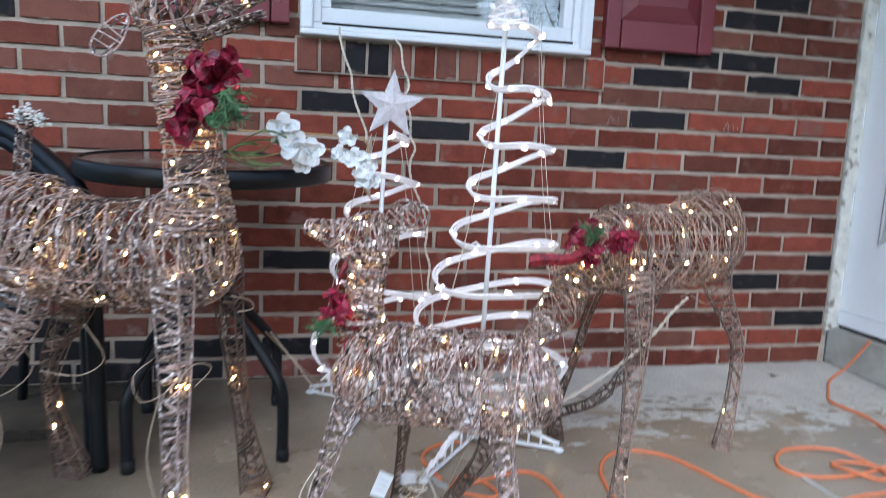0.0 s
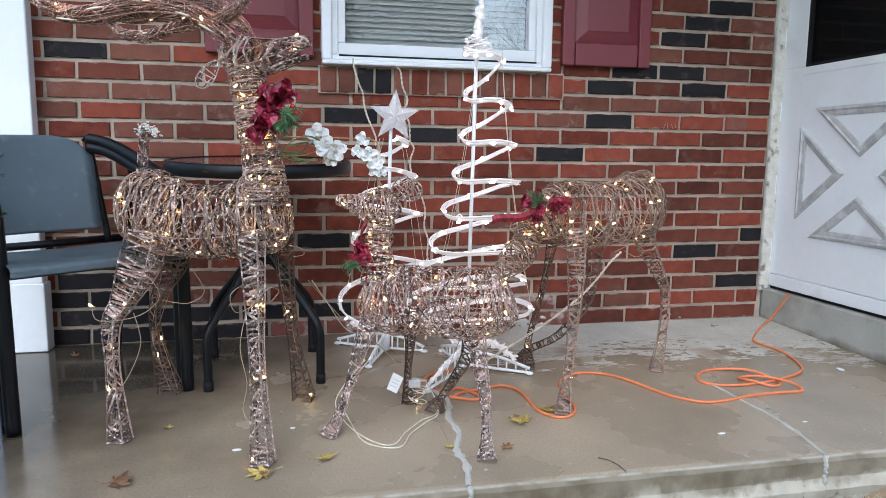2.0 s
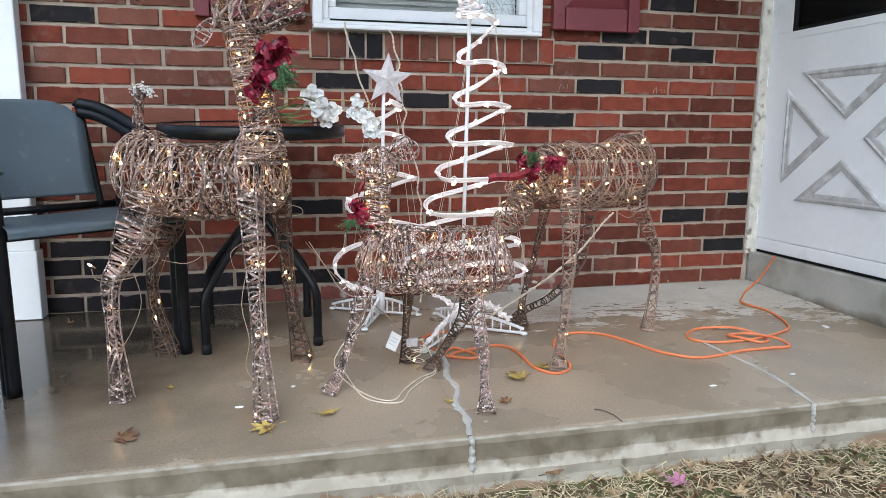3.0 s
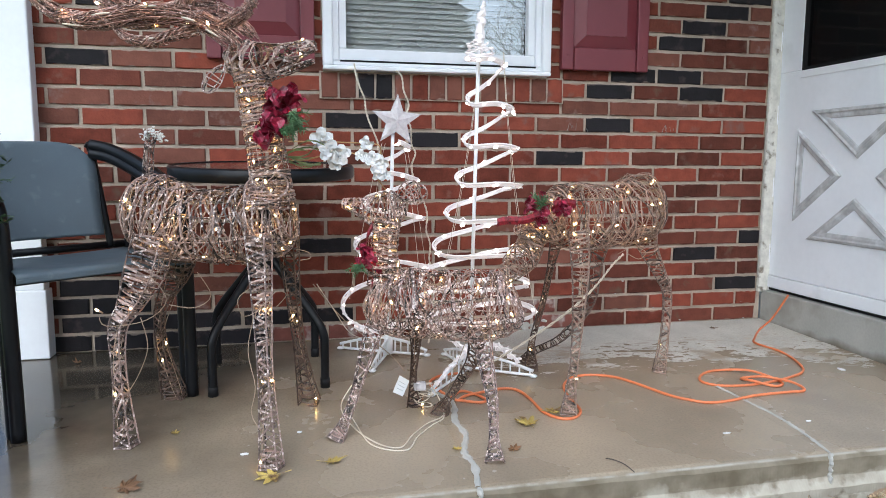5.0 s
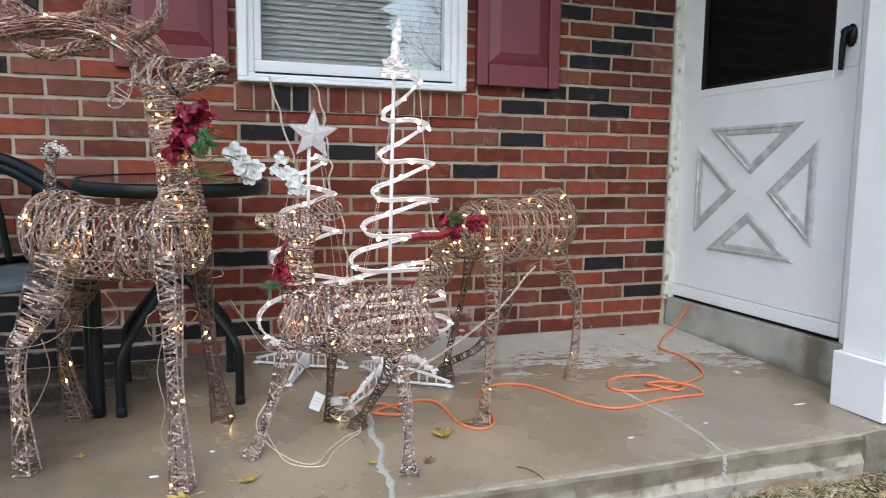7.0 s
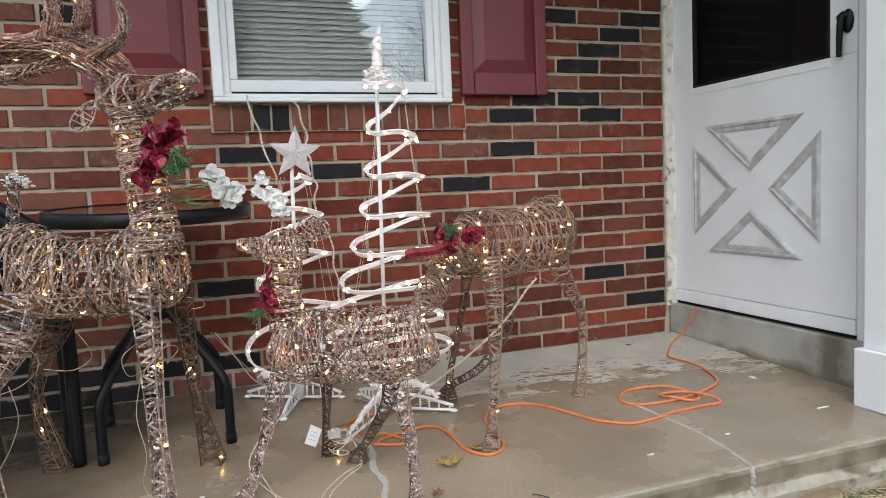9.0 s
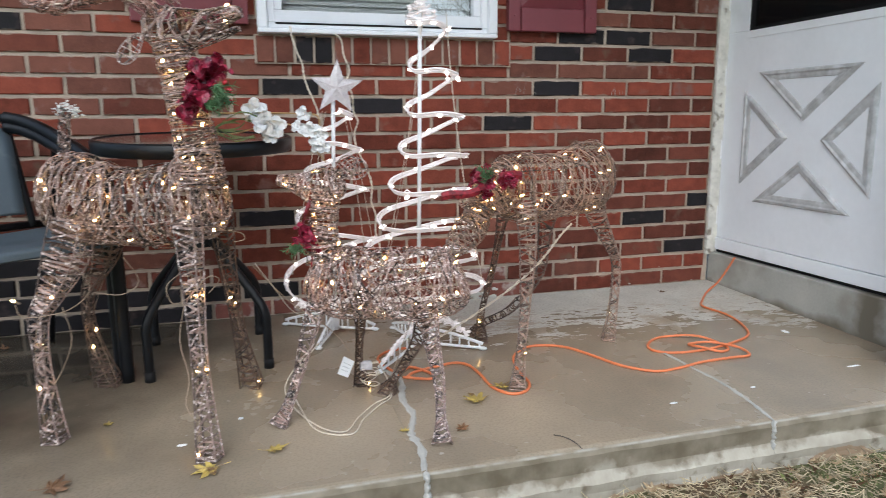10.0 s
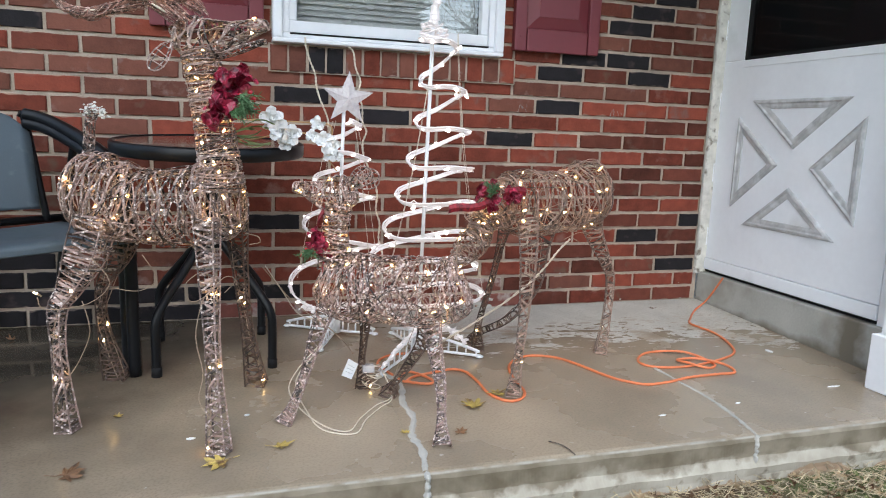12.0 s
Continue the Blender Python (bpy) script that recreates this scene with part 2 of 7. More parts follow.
def concrete(name, wet, dry, white_below=None):
    """Rain-wet concrete with a dry patch by the wall under the roof, and splash marks at its edge."""
    m = bpy.data.materials.new(name)
    m.use_nodes = True
    nt = m.node_tree
    b = nt.nodes["Principled BSDF"]
    tc = nt.nodes.new("ShaderNodeTexCoord")

    def noise_node(scale, detail=5, stretch=None, distort=0.0):
        n = nt.nodes.new("ShaderNodeTexNoise")
        n.inputs["Scale"].default_value, n.inputs["Detail"].default_value = scale, detail
        n.inputs["Distortion"].default_value = distort
        if stretch:
            mp = nt.nodes.new("ShaderNodeMapping")
            mp.inputs["Scale"].default_value = stretch
            mp.inputs["Rotation"].default_value = (0, 0, radians(18))
            nt.links.new(tc.outputs["Object"], mp.inputs["Vector"])
            nt.links.new(mp.outputs["Vector"], n.inputs["Vector"])
        else:
            nt.links.new(tc.outputs["Object"], n.inputs["Vector"])
        return n.outputs["Fac"]

    def math(op, a, c, d=None):
        n = nt.nodes.new("ShaderNodeMath")
        n.operation = op
        for k, v in enumerate((a, c, d)):
            if v is None:
                continue
            if isinstance(v, (int, float)):
                n.inputs[k].default_value = v
            else:
                nt.links.new(v, n.inputs[k])
        return n.outputs[0]

    def step(v, lo, hi):
        n = nt.nodes.new("ShaderNodeMapRange")
        n.inputs["From Min"].default_value, n.inputs["From Max"].default_value = lo, hi
        nt.links.new(v, n.inputs["Value"])
        return n.outputs["Result"]

    def blend(f, a, c):
        n = nt.nodes.new("ShaderNodeMix")
        n.data_type = "RGBA"
        nt.links.new(f, n.inputs["Factor"])
        for key, v in (("A", a), ("B", c)):
            if isinstance(v, tuple):
                n.inputs[key].default_value = (*v, 1)
            else:
                nt.links.new(v, n.inputs[key])
        return n.outputs["Result"]

    sep = nt.nodes.new("ShaderNodeSeparateXYZ")
    nt.links.new(tc.outputs["Object"], sep.inputs["Vector"])
    x, y, z = sep.outputs
    blotch = noise_node(5.5, 6, (1.0, 2.4, 1.0), 0.4)
    drops = noise_node(17, 3, (1.0, 2.8, 1.0), 0.7)
    edge = math("ADD", math("MULTIPLY_ADD", y, 1.0, 0.36), math("MULTIPLY", math("ADD", x, 0.35), 0.10))
    field = math("MULTIPLY_ADD", math("SUBTRACT", blotch, 0.5), 1.0, edge)
    field = math("MULTIPLY_ADD", math("SUBTRACT", drops, 0.5), 0.7, field)
    cell = nt.nodes.new("ShaderNodeTexVoronoi")
    cell.inputs["Scale"].default_value = 15
    mp = nt.nodes.new("ShaderNodeMapping")
    mp.inputs["Scale"].default_value, mp.inputs["Rotation"].default_value = (0.8, 2.1, 1.0), (0, 0, radians(14))
    nt.links.new(tc.outputs["Object"], mp.inputs["Vector"])
    nt.links.new(mp.outputs["Vector"], cell.inputs["Vector"])
    tone = nt.nodes.new("ShaderNodeSeparateColor")
    nt.links.new(cell.outputs["Color"], tone.inputs["Color"])
    far = math("MULTIPLY_ADD", noise_node(60, 3), 0.35, math("MULTIPLY_ADD", tone.outputs["Green"], 0.35, cell.outputs["Distance"]))
    drips = math("MULTIPLY", step(far, 0.62, 0.57), step(tone.outputs["Red"], 0.30, 0.34))
    spots = math("MAXIMUM", drips, step(noise_node(26, 2, (1.0, 2.2, 1.0), 0.3), 0.60, 0.625))
    spots = math("MULTIPLY", spots, step(y, -0.10, -0.20))
    dryness = math("MULTIPLY", step(field, -0.02, 0.03), step(x, -1.32, -1.05))
    dryness = math("MULTIPLY", dryness, math("SUBTRACT", 1.0, spots))
    # glossy wet zone at left rear; dark reflections of wall put into its colour
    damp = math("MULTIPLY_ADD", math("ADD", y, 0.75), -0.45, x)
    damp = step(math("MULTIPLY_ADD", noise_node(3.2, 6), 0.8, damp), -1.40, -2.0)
    grain = noise_node(90, 4)
    cloud = noise_node(2.6, 6)
    wetc = blend(step(cloud, 0.35, 0.68), tuple(c * 0.78 for c in wet), tuple(c * 1.22 for c in wet))
    dryc = blend(step(noise_node(7, 5), 0.3, 0.7), tuple(c * 0.86 for c in dry), tuple(c * 1.12 for c in dry))
    col = blend(dryness, wetc, dryc)
    col = blend(step(grain, 0.10, 0.42), tuple(c * 0.82 for c in wet), col)
    col = blend(math("MULTIPLY", step(noise_node(150, 3), 0.46, 0.66), 0.42), col, tuple(c * 0.6 for c in wet))
    specks = step(noise_node(38, 2), 0.72, 0.76)
    col = blend(math("MULTIPLY", specks, 0.5), col, dry)
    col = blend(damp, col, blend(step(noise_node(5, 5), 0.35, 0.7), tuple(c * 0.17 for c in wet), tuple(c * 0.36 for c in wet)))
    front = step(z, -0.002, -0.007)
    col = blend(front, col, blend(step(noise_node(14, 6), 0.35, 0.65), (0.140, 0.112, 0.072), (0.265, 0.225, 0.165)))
    nose = math("MULTIPLY", step(y, SLAB_F + 0.013, SLAB_F + 0.009), step(z, -0.0085, -0.0055))
    col = blend(math("MULTIPLY", nose, step(noise_node(22, 5), 0.34, 0.54)), col, (0.37, 0.34, 0.285))
    if white_below is not None:
        band = math("MULTIPLY_ADD", math("SUBTRACT", noise_node(6, 8), 0.5), 0.15, z)
        band = math("MULTIPLY_ADD", math("SUBTRACT", noise_node(45, 4), 0.5), 0.03, band)
        chips = step(band, white_below + 0.012, white_below - 0.004)
        lower = step(band, white_below - 0.058, white_below - 0.044)
        col = blend(math("MULTIPLY", chips, step(noise_node(21, 6), 0.29, 0.42)), col, blend(step(noise_node(12, 5), 0.35, 0.65), (0.35, 0.31, 0.245), (0.49, 0.45, 0.37)))
        col = blend(step(math("MULTIPLY_ADD", lower, -1.0, 1.0), 0.4, 0.6), col, (0.34, 0.235, 0.15))
    nt.links.new(col, b.inputs["Base Color"])
    rough = math("MULTIPLY_ADD", dryness, 0.5, 0.14)
    rough = math("MULTIPLY_ADD", cloud, 0.26, rough)
    rough = math("MULTIPLY_ADD", damp, -0.17, rough)
    rough = math("MULTIPLY_ADD", math("MAXIMUM", front, nose), 0.55, rough)
    nt.links.new(rough, b.inputs["Roughness"])
    bp = nt.nodes.new("ShaderNodeBump")
    bp.inputs["Strength"].default_value, bp.inputs["Distance"].default_value = 0.05, 0.002
    nt.links.new(math("MULTIPLY", math("MULTIPLY_ADD", grain, 0.4, cloud), math("MULTIPLY_ADD", damp, -0.95, 1.0)), bp.inputs["Height"])
    nt.links.new(bp.outputs["Normal"], b.inputs["Normal"])
    return m


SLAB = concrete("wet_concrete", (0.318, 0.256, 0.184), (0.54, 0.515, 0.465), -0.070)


def stained_step(name):
    """Smooth concrete with a dark damp run down one end and a darker foot."""
    m = mat(name, (0.38, 0.375, 0.34), 0.8, 0.2, 5, 0.3, 110, stain=(0.27, 0.25, 0.21), stain_scale=3.4, stain_at=0.55)
    nt = m.node_tree
    b = nt.nodes["Principled BSDF"]
    tc = nt.nodes.new("ShaderNodeTexCoord")
    nz = nt.nodes.new("ShaderNodeTexNoise")
    nz.inputs["Scale"].default_value, nz.inputs["Detail"].default_value = 11, 6
    nt.links.new(tc.outputs["Object"], nz.inputs["Vector"])
    sp = nt.nodes.new("ShaderNodeSeparateXYZ")
    nt.links.new(tc.outputs["Object"], sp.inputs["Vector"])

    def ramp(axis, lo, hi, spread):
        ad = nt.nodes.new("ShaderNodeMath")
        ad.operation = "MULTIPLY_ADD"
        ad.inputs[1].default_value = spread
        nt.links.new(nz.outputs["Fac"], ad.inputs[0])
        nt.links.new(sp.outputs[axis], ad.inputs[2])
        r = nt.nodes.new("ShaderNodeMapRange")
        r.inputs["From Min"].default_value, r.inputs["From Max"].default_value = lo, hi
        nt.links.new(ad.outputs[0], r.inputs["Value"])
        return r.outputs["Result"]

    run = nt.nodes.new("ShaderNodeMath")
    run.operation = "MULTIPLY"
    nt.links.new(ramp("Y", -0.690, -0.735, 0.14), run.inputs[0])
    nt.links.new(ramp("Y", -0.835, -0.800, 0.10), run.inputs[1])
    foot = ramp("Z", 0.055, 0.020, 0.07)
    most = nt.nodes.new("ShaderNodeMath")
    most.operation = "MAXIMUM"
    nt.links.new(run.outputs[0], most.inputs[0])
    nt.links.new(foot, most.inputs[1])
    mx = nt.nodes.new("ShaderNodeMix")
    mx.data_type = "RGBA"
    nt.links.new(b.inputs["Base Color"].links[0].from_socket, mx.inputs["A"])
    mx.inputs["B"].default_value = (0.16, 0.14, 0.105, 1)
    nt.links.new(most.outputs[0], mx.inputs["Factor"])
    nt.links.new(mx.outputs["Result"], b.inputs["Base Color"])
    return m


CURB = stained_step("stained_concrete")
PATCH = mat("joint_patch", (0.43, 0.415, 0.38), 0.8, 0.2, 12, 0.5, 100)


# ---- building helpers ----
class Shape:
    """Gathers tubes, blobs and boxes into one mesh."""

    def __init__(self):
        self.v, self.f, self.m = [], [], []

    def add(self, verts, faces, slot=0):
        o = len(self.v)
        self.v += [tuple(p) for p in verts]
        self.f += [tuple(i + o for i in f) for f in faces]
        self.m += [slot] * len(faces)
        return self

    def tube(self, pts, r, n=5, slot=0, closed=False, flat=1.0):
        pts = [Vector(p) for p in pts]
        k = len(pts)
        rs = list(r) if isinstance(r, (list, tuple)) else [r] * k
        verts, up = [], None
        for i, p in enumerate(pts):
            if closed:
                t = pts[(i + 1) % k] - pts[i - 1]
            else:
                t = pts[min(i + 1, k - 1)] - pts[max(i - 1, 0)]
            t = t.normalized() if t.length > 1e-9 else Vector((0, 0, 1))
            if up is None:
                up = Vector((0, 0, 1)) if abs(t.z) < 0.9 else Vector((1, 0, 0))
            side = t.cross(up)
            side = side.normalized() if side.length > 1e-6 else t.orthogonal().normalized()
            up = side.cross(t).normalized()
            for j in range(n):
                a = 2 * math.pi * j / n
                verts.append(p + rs[i] * (math.cos(a) * side + flat * math.sin(a) * up))
        faces = []
        for i in range(k if closed else k - 1):
            for j in range(n):
                a, c = i * n, ((i + 1) % k) * n
                faces.append((a + j, a + (j + 1) % n, c + (j + 1) % n, c + j))
        if not closed:
            faces.append(tuple(range(n))[::-1])
            faces.append(tuple((k - 1) * n + j for j in range(n)))
        return self.add(verts, faces, slot)

    def ribbon(self, pts, normals, w, th, slot=0):
        """A flat strip along points, lying square to the normals."""
        k, verts = len(pts), []
        for i, p in enumerate(pts):
            t = (pts[min(i + 1, k - 1)] - pts[max(i - 1, 0)]).normalized()
            n = normals[i] - t * normals[i].dot(t)
            n = n.normalized() if n.length > 1e-6 else t.orthogonal().normalized()
            b = t.cross(n)
            verts += [p + b * w - n * th, p + b * w * 0.75 + n * th, p - b * w * 0.75 + n * th, p - b * w - n * th]
        faces = [(i * 4 + j, i * 4 + (j + 1) % 4, (i + 1) * 4 + (j + 1) % 4, (i + 1) * 4 + j) for i in range(k - 1) for j in range(4)]
        return self.add(verts, faces + [(3, 2, 1, 0), tuple(k * 4 - 4 + j for j in range(4))], slot)

    def box(self, lo, hi, bevel=0.0, slot=0):
        (x0, y0, z0), (x1, y1, z1) = lo, hi
        if not bevel:
            v = [(x, y, z) for z in (z0, z1) for y in (y0, y1) for x in (x0, x1)]
            return self.add(v, [(0, 2, 3, 1), (4, 5, 7, 6), (0, 1, 5, 4), (2, 6, 7, 3), (0, 4, 6, 2), (1, 3, 7, 5)], slot)
        bm = bmesh.new()
        bmesh.ops.create_cube(bm, size=1)
        for w in bm.verts:
            w.co = Vector(((x0 + x1) / 2 + w.co.x * (x1 - x0), (y0 + y1) / 2 + w.co.y * (y1 - y0), (z0 + z1) / 2 + w.co.z * (z1 - z0)))
        bmesh.ops.bevel(bm, geom=bm.edges[:], offset=bevel, segments=2, affect="EDGES", profile=0.5)
        bm.verts.index_update()
        self.add([w.co[:] for w in bm.verts], [[w.index for w in f.verts] for f in bm.faces], slot)
        bm.free()
        return self

    def blob(self, c, r, n=8, slot=0, stretch=(1, 1, 1), turn=None):
        verts, faces, rings = [], [], max(3, n // 2)
        for i in range(rings + 1):
            a = math.pi * i / rings
            for j in range(n):
                p = Vector((math.sin(a) * math.cos(2 * math.pi * j / n) * stretch[0], math.sin(a) * math.sin(2 * math.pi * j / n) * stretch[1], math.cos(a) * stretch[2])) * r
                verts.append((turn @ p if turn else p) + Vector(c))
        for i in range(rings):
            for j in range(n):
                faces.append((i * n + j, (i + 1) * n + j, (i + 1) * n + (j + 1) % n, i * n + (j + 1) % n))
        return self.add(verts, faces, slot)

    def prism(self, outline, axis, lo, hi, slot=0):
        """A closed outline of (a, b) pairs pushed along an axis; the pair runs over the other two axes in order."""
        n, put = len(outline), {"x": lambda a, b, c: (c, a, b), "y": lambda a, b, c: (a, c, b), "z": lambda a, b, c: (a, b, c)}[axis]
        v = [put(a, b, lo) for a, b in outline] + [put(a, b, hi) for a, b in outline]
        return self.add(v, [tuple(range(n))[::-1], tuple(range(n, 2 * n))] + [(i, (i + 1) % n, n + (i + 1) % n, n + i) for i in range(n)], slot)

    def lathe(self, profile, c, n=24, slot=0):
        v = [(c[0] + r * math.cos(2 * math.pi * j / n), c[1] + r * math.sin(2 * math.pi * j / n), c[2] + z) for r, z in profile for j in range(n)]
        f = [(i * n + j, i * n + (j + 1) % n, (i + 1) * n + (j + 1) % n, (i + 1) * n + j) for i in range(len(profile) - 1) for j in range(n)]
        f += [tuple(range(n))[::-1], tuple((len(profile) - 1) * n + j for j in range(n))]
        return self.add(v, f, slot)

    def mesh(self, name, mats, smooth=False):
        me = bpy.data.meshes.new(name)
        me.from_pydata(self.v, [], self.f)
        for m in mats if isinstance(mats, (list, tuple)) else [mats]:
            me.materials.append(m)
        me.polygons.foreach_set("material_index", self.m)
        bm = bmesh.new()
        bm.from_mesh(me)
        bmesh.ops.recalc_face_normals(bm, faces=bm.faces[:])
        bm.to_mesh(me)
        bm.free()
        me.polygons.foreach_set("use_smooth", [smooth] * len(me.polygons))
        me.update()
        return me


def solid(name, shape, mats, label="", category="", kind="", group="", smooth=False):
    return tagged(new(name, shape.mesh(name, mats, smooth)), label, category, group, kind)


def part(name, shape, mats, parent, label="", smooth=False):
    ob = new(name, shape if isinstance(shape, bpy.types.Mesh) else shape.mesh(name, mats, smooth))
    ob.parent = parent
    ob.matrix_parent_inverse = parent.matrix_world.inverted()
    return tagged(ob, label)


def thing(name, at, label, category, group=""):
    ob = tagged(new(name), label, category, group)
    ob.empty_display_size = 0.05
    ob.location = at
    ob.matrix_world = Matrix.Translation(at)
    return ob


def spline(pts, steps=8, closed=False):
    """A Catmull-Rom line through points of any size."""
    pts, out = [np.array(p, float) for p in pts], []
    n = len(pts)
    for i in range(n if closed else n - 1):
        if closed:
            a, b, c, d = (pts[(i + k) % n] for k in (-1, 0, 1, 2))
        else:
            a, b, c, d = pts[max(i - 1, 0)], pts[i], pts[i + 1], pts[min(i + 2, n - 1)]
        for s in np.arange(steps) / steps:
            out.append(0.5 * (2 * b + (c - a) * s + (2 * a - 5 * b + 4 * c - d) * s**2 + (3 * b - a - 3 * c + d) * s**3))
    if not closed:
        out.append(pts[-1])
    return out


# ---- setting ----
P, C = 0.2032, 0.0654  # brick pitch along and up the wall
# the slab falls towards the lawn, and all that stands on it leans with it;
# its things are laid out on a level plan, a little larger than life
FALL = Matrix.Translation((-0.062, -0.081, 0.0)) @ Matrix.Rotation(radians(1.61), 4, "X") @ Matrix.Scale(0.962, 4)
WALL_L, WALL_R, WALL_TOP = -2.62, 0.205, 2.42
OPEN_L, OPEN_R, OPEN_B, OPEN_T = -1.618, -0.775, 0.985, 2.25

GROUND = -0.159
lawn = Shape()
for gx in range(-20, 20):
    for gy in range(-24, 8):
        x0, y0 = gx * 0.5 - 0.5, gy * 0.5
        if gx in (-20, 19) or gy in (-24, 7):
            continue
        z = [GROUND + 0.012 * noise.noise(Vector((a * 1.7, b * 1.7, 0))) for a, b in ((x0, y0), (x0 + 0.5, y0), (x0 + 0.5, y0 + 0.5), (x0, y0 + 0.5))]
        lawn.add([(x0, y0, z[0]), (x0 + 0.5, y0, z[1]), (x0 + 0.5, y0 + 0.5, z[2]), (x0, y0 + 0.5, z[3])], [(0, 1, 2, 3)])
for x0, y0, x1, y1 in ((-400, -400, 400, -11.5), (-400, 3.5, 400, 400), (-400, -11.5, -10, 3.5), (9, -11.5, 400, 3.5)):
    lawn.add([(x0, y0, GROUND), (x1, y0, GROUND), (x1, y1, GROUND), (x0, y1, GROUND)], [(0, 1, 2, 3)])
LAWN = mat("lawn_soil", (0.11, 0.115, 0.045), 0.95, 0.4, 3, 0.8, 45, stain=(0.12, 0.08, 0.045), stain_scale=1.8, stain_at=0.5)
nt = LAWN.node_tree
sep = nt.nodes.new("ShaderNodeSeparateXYZ")
nt.links.new(nt.nodes["Texture Coordinate"].outputs["Object"], sep.inputs["Vector"])
far = nt.nodes.new("ShaderNodeMapRange")
far.inputs["From Min"].default_value, far.inputs["From Max"].default_value = -1.9, -3.3
patchy = nt.nodes.new("ShaderNodeTexNoise")
patchy.inputs["Scale"].default_value, patchy.inputs["Detail"].default_value = 1.6, 6
nt.links.new(nt.nodes["Texture Coordinate"].outputs["Object"], patchy.inputs["Vector"])
edge = nt.nodes.new("ShaderNodeMath")
edge.operation = "MULTIPLY_ADD"
edge.inputs[1].default_value = 2.4
nt.links.new(patchy.outputs["Fac"], edge.inputs[0])
nt.links.new(sep.outputs["X"], edge.inputs[2])
nt.links.new(edge.outputs[0], far.inputs["Value"])
green = nt.nodes.new("ShaderNodeMix")
green.data_type = "RGBA"
blades = nt.nodes.new("ShaderNodeTexNoise")
blades.inputs["Scale"].default_value, blades.inputs["Detail"].default_value = 9.0, 8
nt.links.new(nt.nodes["Texture Coordinate"].outputs["Object"], blades.inputs["Vector"])
turf = nt.nodes.new("ShaderNodeMix")
turf.data_type = "RGBA"
turf.inputs["A"].default_value, turf.inputs["B"].default_value = (0.12, 0.165, 0.042, 1), (0.20, 0.25, 0.078, 1)
nt.links.new(blades.outputs["Fac"], turf.inputs["Factor"])
nt.links.new(turf.outputs["Result"], green.inputs["B"])
nt.links.new(nt.nodes["Principled BSDF"].inputs["Base Color"].links[0].from_socket, green.inputs["A"])
nt.links.new(far.outputs["Result"], green.inputs["Factor"])
nt.links.new(green.outputs["Result"], nt.nodes["Principled BSDF"].inputs["Base Color"])
solid("ground", lawn, LAWN, "damp lawn with thin grass and brown soil", "ground", "structure")

# slab: three panels with patched joints and a worn front edge
floor_ob = tagged(new("floor"), "rain-wet gray concrete porch slab with worn edge", "floor", kind="structure")


def slab_panel(x0, x1):
    s, n = Shape(), 110
    prof = [(0.09, 0.0), (SLAB_F + 0.022, 0.0), (SLAB_F + 0.008, -0.004), (SLAB_F, -0.016), (SLAB_F + 0.002, -0.06), (SLAB_F - 0.012, -0.085), (SLAB_F - 0.008, -0.11), (SLAB_F - 0.02, -0.2)]
    v = []
    for i in range(n + 1):
        x = x0 + (x1 - x0) * i / n
        for k, (y, z) in enumerate(prof):
            w = 0.0 if k == 0 else (0.003 if k < 5 else 0.006)
            wob = 0.6 * noise.noise(Vector((x * 9, k, 0))) + 0.5 * noise.noise(Vector((x * 31, k * 2.0, 5)))
            v.append((x, y + w * wob, z + (0.003 * noise.noise(Vector((x * 13, 3, k))) if k > 1 else 0)))
    m = len(prof)
    f = [(i * m + k, i * m + k + 1, (i + 1) * m + k + 1, (i + 1) * m + k) for i in range(n) for k in range(m - 1)]
    f += [tuple(range(m)), tuple(n * m + k for k in range(m))[::-1]]
    return s.add(v, f)


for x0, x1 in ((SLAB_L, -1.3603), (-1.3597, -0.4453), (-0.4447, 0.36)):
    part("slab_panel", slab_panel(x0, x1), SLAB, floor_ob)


def joint(points, w):
    """A thin raised mortar patch that follows a crack."""
    s = Shape()
    line = spline(points, 10)
    v = []
    for i, p in enumerate(line):
        k = w * (0.5 + 0.5 * abs(noise.noise(Vector((p[0] * 30, p[1] * 30, 1)))) * 2)
        v += [(p[0] - k, p[1], 0.0005), (p[0] - k * 0.5, p[1], 0.0035), (p[0] + k * 0.5, p[1], 0.0035), (p[0] + k, p[1], 0.0005)]
    f = [(i * 4 + k, i * 4 + k + 1, i * 4 + k + 5, i * 4 + k + 4) for i in range(len(line) - 1) for k in range(3)]
    return s.add(v, f)


part("joint_patch", joint([(-1.345, -0.55), (-1.30, -0.66), (-1.325, -0.8), (-1.32, -0.9), (-1.35, -1.0), (-1.345, -1.08), (-1.365, -1.185)], 0.012), PATCH, floor_ob, "pale mortar patch along a crack")
part("joint_patch", joint([(-0.437, -0.66), (-0.428, -0.74), (-0.424, -0.82), (-0.414, -0.92), (-0.418, -1.02), (-0.432, -1.12), (-0.447, -1.19)], 0.0065), PATCH, floor_ob, "pale mortar patch along a crack")
for jx, jw in ((-1.362, 0.018), (-0.446, 0.012)):
    line = [(jx + 0.35 * jw * noise.noise(Vector((i * 0.7, jx, 2))), SLAB_F + 0.001, 0.001 - i * 0.0062) for i in range(14)]
    s = Shape().tube(line, [jw * (0.55 + 0.6 * abs(noise.noise(Vector((i * 0.9, jx, 0))))) for i in range(14)], 8, flat=0.5)
    part("joint_patch", s, PATCH, floor_ob, "pale mortar patch along a crack")

